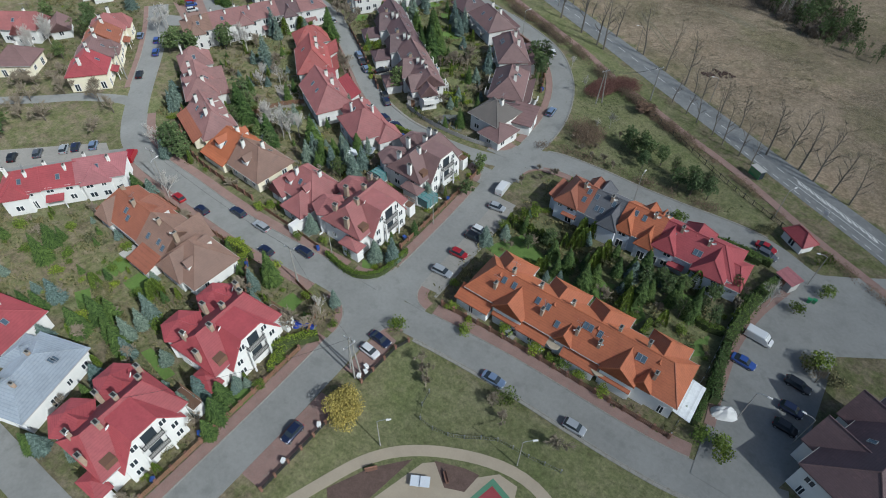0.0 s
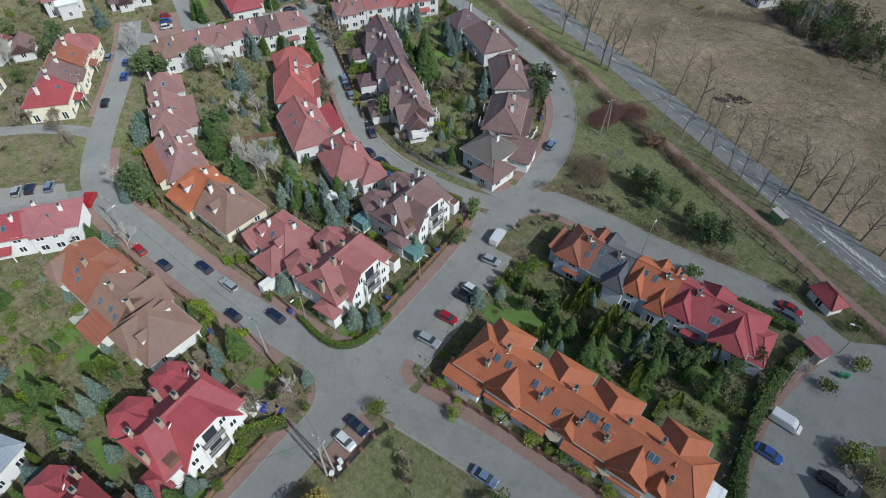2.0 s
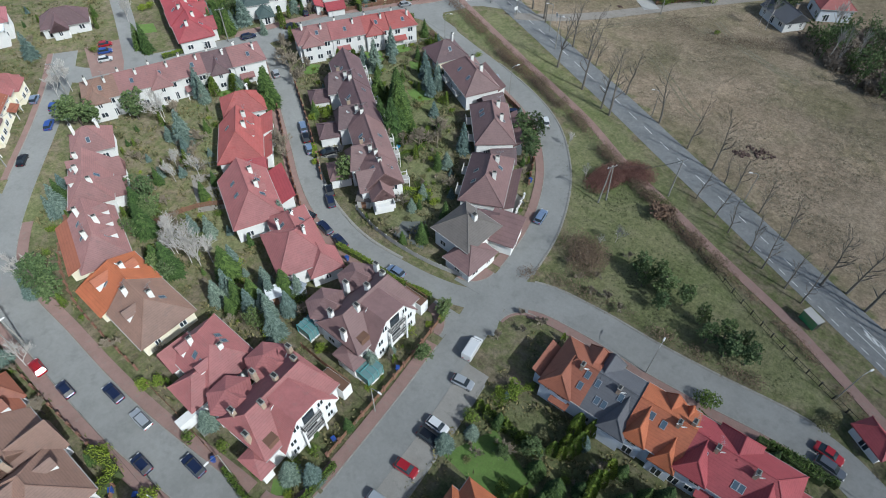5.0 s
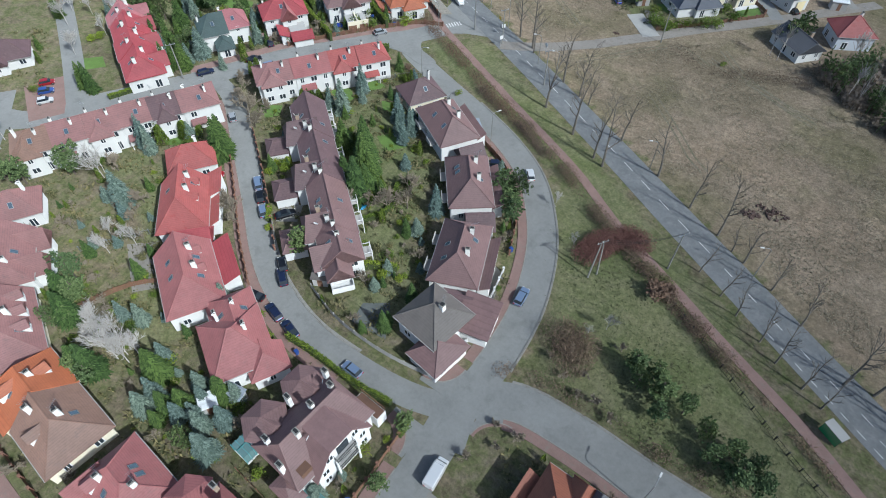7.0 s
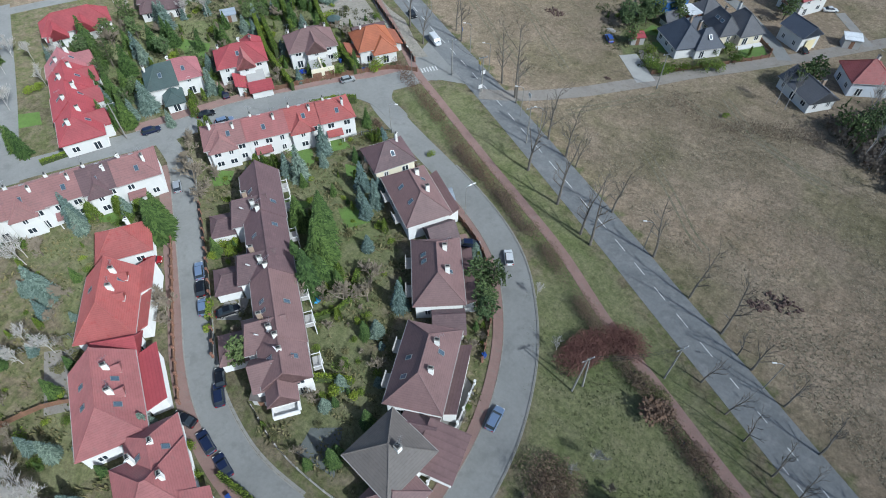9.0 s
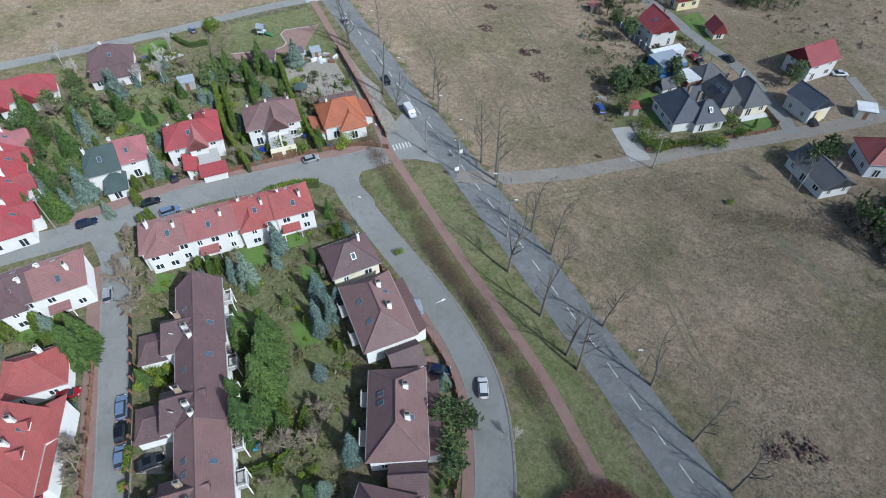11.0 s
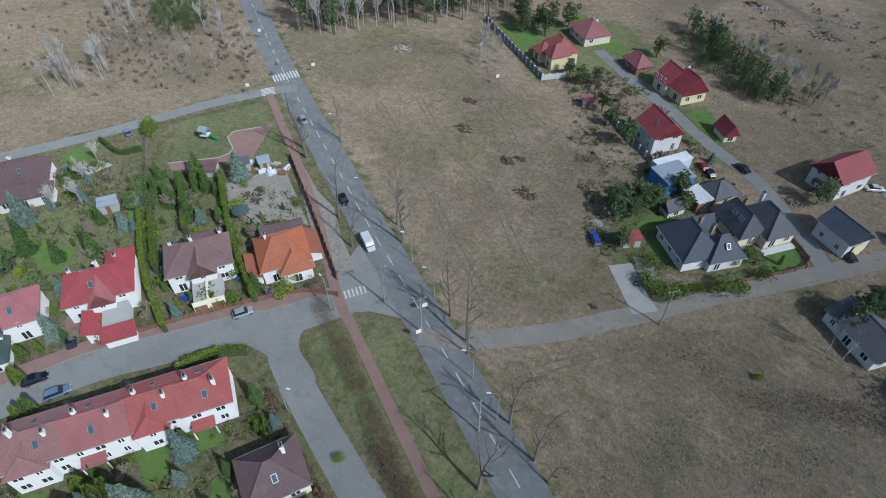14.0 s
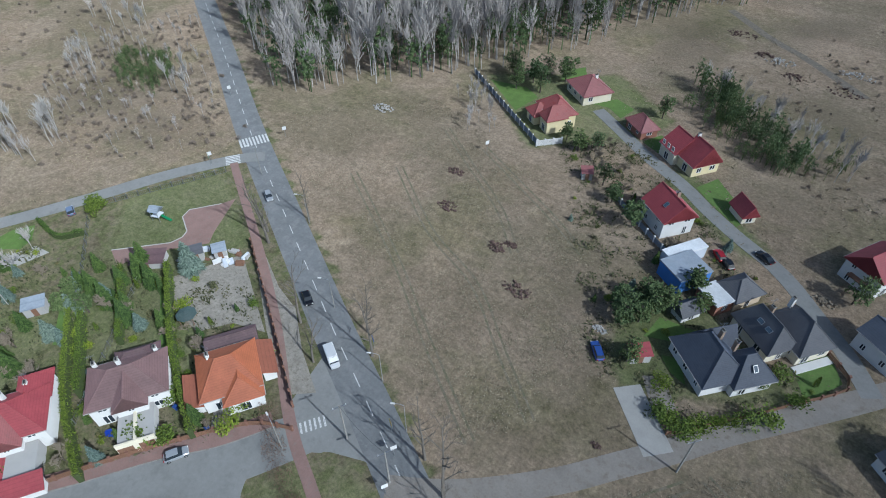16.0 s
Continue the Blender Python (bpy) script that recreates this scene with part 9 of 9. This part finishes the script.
SIGN_YELLOW = paint("sign_yellow", (0.72, 0.5, 0.02), 0.0)
SIGN_BLUE = paint("sign_blue", (0.03, 0.12, 0.45), 0.0)
for x, y, m in ((-100.9, 192.5, SIGN_YELLOW), (-84.2, 188.2, FRAME), (-98, 189.6, FRAME), (-113.4, 203, SIGN_BLUE), (-182.6, 222.6, FRAME), (-181.8, 221.8, GREEN_PLASTIC), (-129.6, 265.3, FRAME), (-95.4, 184.4, FRAME), (-205, 247, FRAME), (-176, 241, FRAME), (14.6, 117.6, FRAME)):
    sign(x, y, rng.choice((-30, 60, 30)), m, 1.0, 1.0)

# the park: sandy ring path, planted beds, a games table and a court
slab("path_ring", band(smooth_line([(-34, 8), (-31.2, 15.8), (-27.4, 24.4), (-21.8, 30), (-13.3, 34.2), (-6, 35), (2, 32)]), 1.7, -0.1, 0.05), SAND, "pale sandy park path")
slab("path_plaza", Geo().prism([(-26, 12), (-23.4, 20), (-20.8, 28.4), (-19.4, 29.6), (-15.6, 29), (-11, 33.6), (-8, 33.6), (-4, 22), (-10, 8)], -0.1, 0.045), SAND, "pale sandy park square")
slab("path_bed", Geo().prism([(-29.4, 17.6), (-26.4, 23.4), (-22.3, 28), (-23.6, 20.6), (-25.2, 14)], -0.1, 0.055), surface("bed_mulch", (0.13, 0.085, 0.07), 0.95, 0.3, 0.9, 6.0, 0.4), "brown planted bed")
slab("path_bed", Geo().prism([(-19.6, 29.7), (-15.4, 31.4), (-13.2, 31.8), (-13.6, 28.6), (-16.2, 27.4)], -0.1, 0.056), bpy.data.materials["bed_mulch"], "brown planted bed")
slab("court_border", Geo().prism([(-12.6, 28), (-11.4, 32.6), (-5.6, 31), (-7, 26)], -0.1, 0.06), surface("court_green", (0.10, 0.24, 0.15), 0.8, 0.1, 0.6, 8.0, 0.0), "green border of a small court")
slab("court", Geo().prism([(-11.8, 28.4), (-10.9, 31.6), (-6.2, 30.3), (-7.3, 26.8)], -0.1, 0.066), surface("court_red", (0.30, 0.05, 0.06), 0.8, 0.1, 0.6, 8.0, 0.0), "red play court")
ob = thing("games_table", "grey concrete table tennis table", "table", pose(-19.3, 25.9, 0.05, 0, 0, 30))
part("tabletop", Geo().box(-1.37, 1.37, -0.76, 0.76, 0.7, 0.76), WALL["grey"], ob)
part("net", Geo().box(-0.02, 0.02, -0.8, 0.8, 0.76, 0.9), METAL, ob)
for s in (-0.8, 0.8):
    part("leg", Geo().box(s - 0.12, s + 0.12, -0.5, 0.5, -0.06, 0.7), WALL["concrete"], ob)
for x, y, a in ((-26, 23.2, 50), (-16.8, 28.6, -40)):
    ob = thing("bench", "dark red park bench", "bench", pose(x, y, 0.05, 0, 0, a), "park benches")
    part("seat", Geo().box(-0.9, 0.9, -0.22, 0.22, 0.42, 0.47), BRICK, ob)
    part("backrest", Geo().box(-0.9, 0.9, 0.2, 0.25, 0.47, 0.85), BRICK, ob)
    for s in (-0.7, 0.7):
        part("leg", Geo().box(s - 0.05, s + 0.05, -0.2, 0.2, -0.06, 0.42), IRON, ob)

# play area in the north
slab("path_play", Geo().prism([(-174.4, 190.4), (-166.2, 198.9), (-165.6, 201.4), (-166.4, 203.2), (-171.2, 205.6), (-172, 208), (-167.8, 213.5), (-166.6, 216.6), (-161.2, 206), (-159.4, 203.5), (-164.5, 197.9), (-169.3, 188.6)], -0.1, 0.05), PAVER, "red paved square of a play area")
slab("kerb", band(np.array([(-174.4, 190.4), (-166.2, 198.9), (-165.6, 201.4), (-166.4, 203.2), (-171.2, 205.6), (-172, 208), (-167.8, 213.5)]), 0.25, -0.1, 0.1), KERB, "pale edging of the play area")
ob = thing("climbing_frame", "small grey and green climbing frame", "climbing frame", pose(-175, 202.3, 0, 0, 0, 20))
for sx in (-0.9, 0.9):
    for sy in (-0.9, 0.9):
        part("post", Geo().tube((sx, sy, -0.1), (sx, sy, 2.6), 0.07, 0.07, 6), METAL, ob)
part("platform", Geo().box(-1, 1, -1, 1, 1.2, 1.3), WALL["grey"], ob)
part("roof", roof_geo(2.2, 2.2, 2.6, 3.4, "gable", 0.1, 0.06), ROOF["steel"], ob)
part("slide", Geo().add([(1, -0.3, 1.3), (1, 0.3, 1.3), (3.2, 0.3, 0.2), (3.2, -0.3, 0.2), (1, -0.3, 1.2), (1, 0.3, 1.2), (3.2, 0.3, 0.1), (3.2, -0.3, 0.1)], [(0, 3, 2, 1), (4, 5, 6, 7), (0, 4, 7, 3), (1, 2, 6, 5), (3, 7, 6, 2)]), GREEN_PLASTIC, ob)

# drives, yards and terraces
YARD = surface("trodden_yard", (0.30, 0.275, 0.235), 0.95, 0.25, 0.5, 2.5, 0.3, worn=(0.20, 0.18, 0.14), worn_at=0.55)
DARK_YARD = surface("mossy_paving", (0.14, 0.15, 0.14), 0.95, 0.2, 0.5, 3.0, 0.2)
for poly, m, z, lab in (([(-76, 219.6), (-72.6, 222.8), (-64, 214.4), (-67.4, 211)], WHITE_GRAVEL, 0.062, "bright white gravel drive"), ([(-73, 224.6), (-70, 226.6), (-66, 221.4), (-69.4, 219.6)], GRAVEL, 0.05, "trampled gravel by a gate"),
                        ([(-150.6, 151.6), (-146, 148.6), (-141.4, 155.4), (-145.6, 158)], PAVER, 0.05, "red paved drive"), ([(-133.4, 186), (-131, 184.6), (-121.6, 178.4), (-124.2, 176.2)], PAVER_GREY, 0.05, "grey paved drive"),
                        ([(-192, 172.6), (-186.6, 174), (-184.4, 182.6), (-188.6, 182)], WHITE_GRAVEL, 0.05, "pale gravel yard"), ([(-36, 274), (-34, 276), (-24, 262), (-26, 260.4)], PAVER_GREY, 0.05, "grey paved drive"),
                        ([(-157.3, 193.1), (-150.9, 205.3), (-131.9, 194.3), (-138.4, 192.3), (-142, 187.3), (-148.7, 187.6)], YARD, 0.05, "stained sandy work yard"), ([(-151.4, 208.6), (-146.3, 207.6), (-138.1, 203.4), (-131.4, 201.4), (-123.6, 195.4), (-115.4, 190.6), (-119.5, 187.2), (-131.8, 194.6)], YARD, 0.04, "trampled sandy verge"), ([(-31, 53.8), (-28.6, 53.8), (-28.6, 56.6), (-31, 56.6)], PAVER_GREY, 0.05, "grey paved front yard"),
                        ([(-24.4, 53.8), (-21.4, 53.8), (-21.4, 57.4), (-24.4, 57.4)], PAVER_GREY, 0.05, "grey paved front yard"), ([(-13, 53.8), (-10, 53.8), (-10, 56.6), (-13, 56.6)], PAVER_GREY, 0.05, "grey paved front yard"),
                        ([(-70, 51.4), (-66.6, 51.2), (-66.4, 56), (-69.6, 56.4)], PAVER_GREY, 0.05, "grey garden paving"), ([(-70.7, 102.1), (-66.9, 104.9), (-63, 98.8), (-69.8, 98.2)], DARK_YARD, 0.05, "dark mossy paved yard"),
                        ([(-73.6, 146.8), (-69, 143.2), (-71.4, 141), (-75.6, 144.4)], PAVER, 0.05, "red paved yard"), ([(-57.6, 122.6), (-54.4, 121.4), (-52.8, 114.4), (-56, 114)], PAVER_GREY, 0.05, "grey paved side yard"),
                        ([(-120.4, 111.6), (-114, 106.4), (-115.2, 104.6), (-121.6, 109.6)], PAVER, 0.05, "red paved drive"), ([(-99, 110.6), (-95.6, 112.6), (-93.4, 108.8), (-96.8, 106.4)], PAVER_GREY, 0.05, "paved drive with a parked car"),
                        ([(-114.6, 86), (-104.4, 80), (-100.8, 84.2), (-110.6, 90)], GRAVEL, 0.03, "bare trodden garden earth")):
    slab("pavement_yard", Geo().prism(poly, -0.1, z), m, lab)

# rubble and stacked goods in the work yard, logs, stone heaps
r = random.Random(9)
for k in range(34):
    x, y = r.uniform(-161, -149), 0
    y = 198.5 + (x + 161) * 0.55 + r.uniform(-2.2, 2.6)
    a, b, c = r.uniform(0.3, 1.1), r.uniform(0.2, 0.6), r.uniform(0.15, 0.9)
    g = loft([[(s * a * q, t * b * q, z) for s, t in ((-1, -1), (1, -1), (1, 1), (-1, 1))] for z, q in ((-0.05, 1.0), (c * 0.85, 0.97), (c, 0.88))])
    ob = tagged(new("building_material", g.mesh("building_material", r.choice((WALL["concrete"], FRAME, WOOD, WALL["grey"], KERB)))), "stack of building material in a work yard", "stack", "stacks in the yard")
    ob.matrix_basis = pose(x, y, 0, 0, 0, r.uniform(0, 180))


def heap(x, y, size, h, material, name, label, seed):
    r, g = random.Random(seed), Geo()
    for k in range(46):
        a, d = r.uniform(0, 6.283), r.random() ** 0.6
        p = Vector((x + size * d * math.cos(a), y + size * 0.6 * d * math.sin(a), h * (1 - d) * r.random()))
        e = rand_dir(r)
        s = r.uniform(0.15, 0.4) * min(1, size / 2)
        u, w = e.orthogonal() * s, e.cross(e.orthogonal()) * s
        g.add([p + u, p - u, p + w, p - w, p + e * s, p - e * s], [(0, 2, 4), (2, 1, 4), (1, 3, 4), (3, 0, 4), (2, 0, 5), (1, 2, 5), (3, 1, 5), (0, 3, 5)])
    tagged(new(name, g.mesh(name, material)), label, "heap", "", "stuff")


slab("road_rough", band(smooth_line([(-105.3, 390.7), (-88.6, 374.5), (-76.5, 365.6), (-66.6, 357.1), (-56.4, 347.6)]), 3.0, -0.1, 0.02), surface("rough_earth", (0.15, 0.13, 0.105), 0.95, 0.3, 0.4, 2.0, 0.4, worn=(0.22, 0.185, 0.14), worn_at=0.52), "rough grey earth track")
MULCH = bpy.data.materials["bed_mulch"]
RUT = surface("worn_rut", (0.21, 0.18, 0.13), 0.95, 0.35, 0.3, 2.0, 0.3, worn=(0.14, 0.135, 0.075), worn_at=0.5)
for k, pts in enumerate((
        [(-55.1, 188.5), (-45.0, 178.4), (-39.4, 172.2), (-35.2, 169.0)],
        [(-49.4, 211.3), (-40.3, 207.7), (-33.3, 204.6), (-27.4, 201.5), (-20.7, 198.6)],
        [(-47.7, 217.2), (-39.2, 208.5), (-31.4, 204.1), (-25.1, 201.3), (-21.0, 200.8)],
        [(-143.7, 247.7), (-123.7, 233.4), (-107.5, 225.9), (-94.8, 215.2), (-84.1, 206.3)],
        [(-151.2, 239.6), (-125.0, 222.9), (-107.5, 210.1), (-89.9, 197.9)],
        [(-130.8, 266.2), (-118.1, 259.5), (-104.3, 252.1), (-93.9, 245.5)],
        [(-143.9, 268.2), (-130.4, 258.6), (-115.2, 247.9), (-105.4, 237.7)],
        [(-58.7, 213.0), (-53.4, 210.6), (-48.4, 207.7)],
        [(-75.8, 190.9), (-69.7, 198.6), (-60.7, 210.3)],
        )):
    for d in (-0.75, 0.75):
        slab("path_rut", band(shifted(smooth_line(pts), d), 0.4, -0.1, 0.012 + 0.0007 * k), RUT, "old wheel rut across the field")
for i, (x, y, s, h) in enumerate(((-99.8, 229.4, 3.4, 0.5), (-125.4, 242.3, 2.6, 0.4), (-109.6, 237.1, 2.4, 0.8), (-131, 253.9, 2.2, 0.4), (-74, 208.6, 0.9, 0.6), (-107.4, 239.4, 1.6, 0.7), (-20.4, 165.4, 3.2, 0.6), (-23.6, 162.6, 2.0, 0.5))):
    heap(x, y, s, h, MULCH, "brush_heap", "dark heap of old brush on the field", 80 + i)
heap(-164.6, 266.6, 3.4, 0.9, KERB, "rubble_heap", "pale heap of rubble at the field's end", 95)
heap(-51.2, 259.6, 2.4, 0.7, TWIG, "wood_heap", "heap of cut branches by the lane", 96)
heap(-82.8, 229.6, 1.4, 0.3, KERB, "sand_heap", "pale heap of sand on grass", 97)

heap(-81.4, 357.8, 4.5, 1.0, KERB, "rubble_heap", "heap of rubble on rough land", 110)
heap(-60.1, 360.7, 5, 1.2, KERB, "rubble_heap", "heap of rubble on rough land", 111)
heap(-86.3, 359.9, 3, 0.8, MULCH, "rubble_heap", "heap of rubble on rough land", 112)
heap(-96.2, 371.4, 5, 0.9, MULCH, "rubble_heap", "heap of rubble on rough land", 113)
heap(-75.9, 349.6, 4, 0.6, MULCH, "rubble_heap", "heap of rubble on rough land", 114)
heap(-61.6, 348.0, 5, 0.8, MULCH, "rubble_heap", "heap of rubble on rough land", 115)
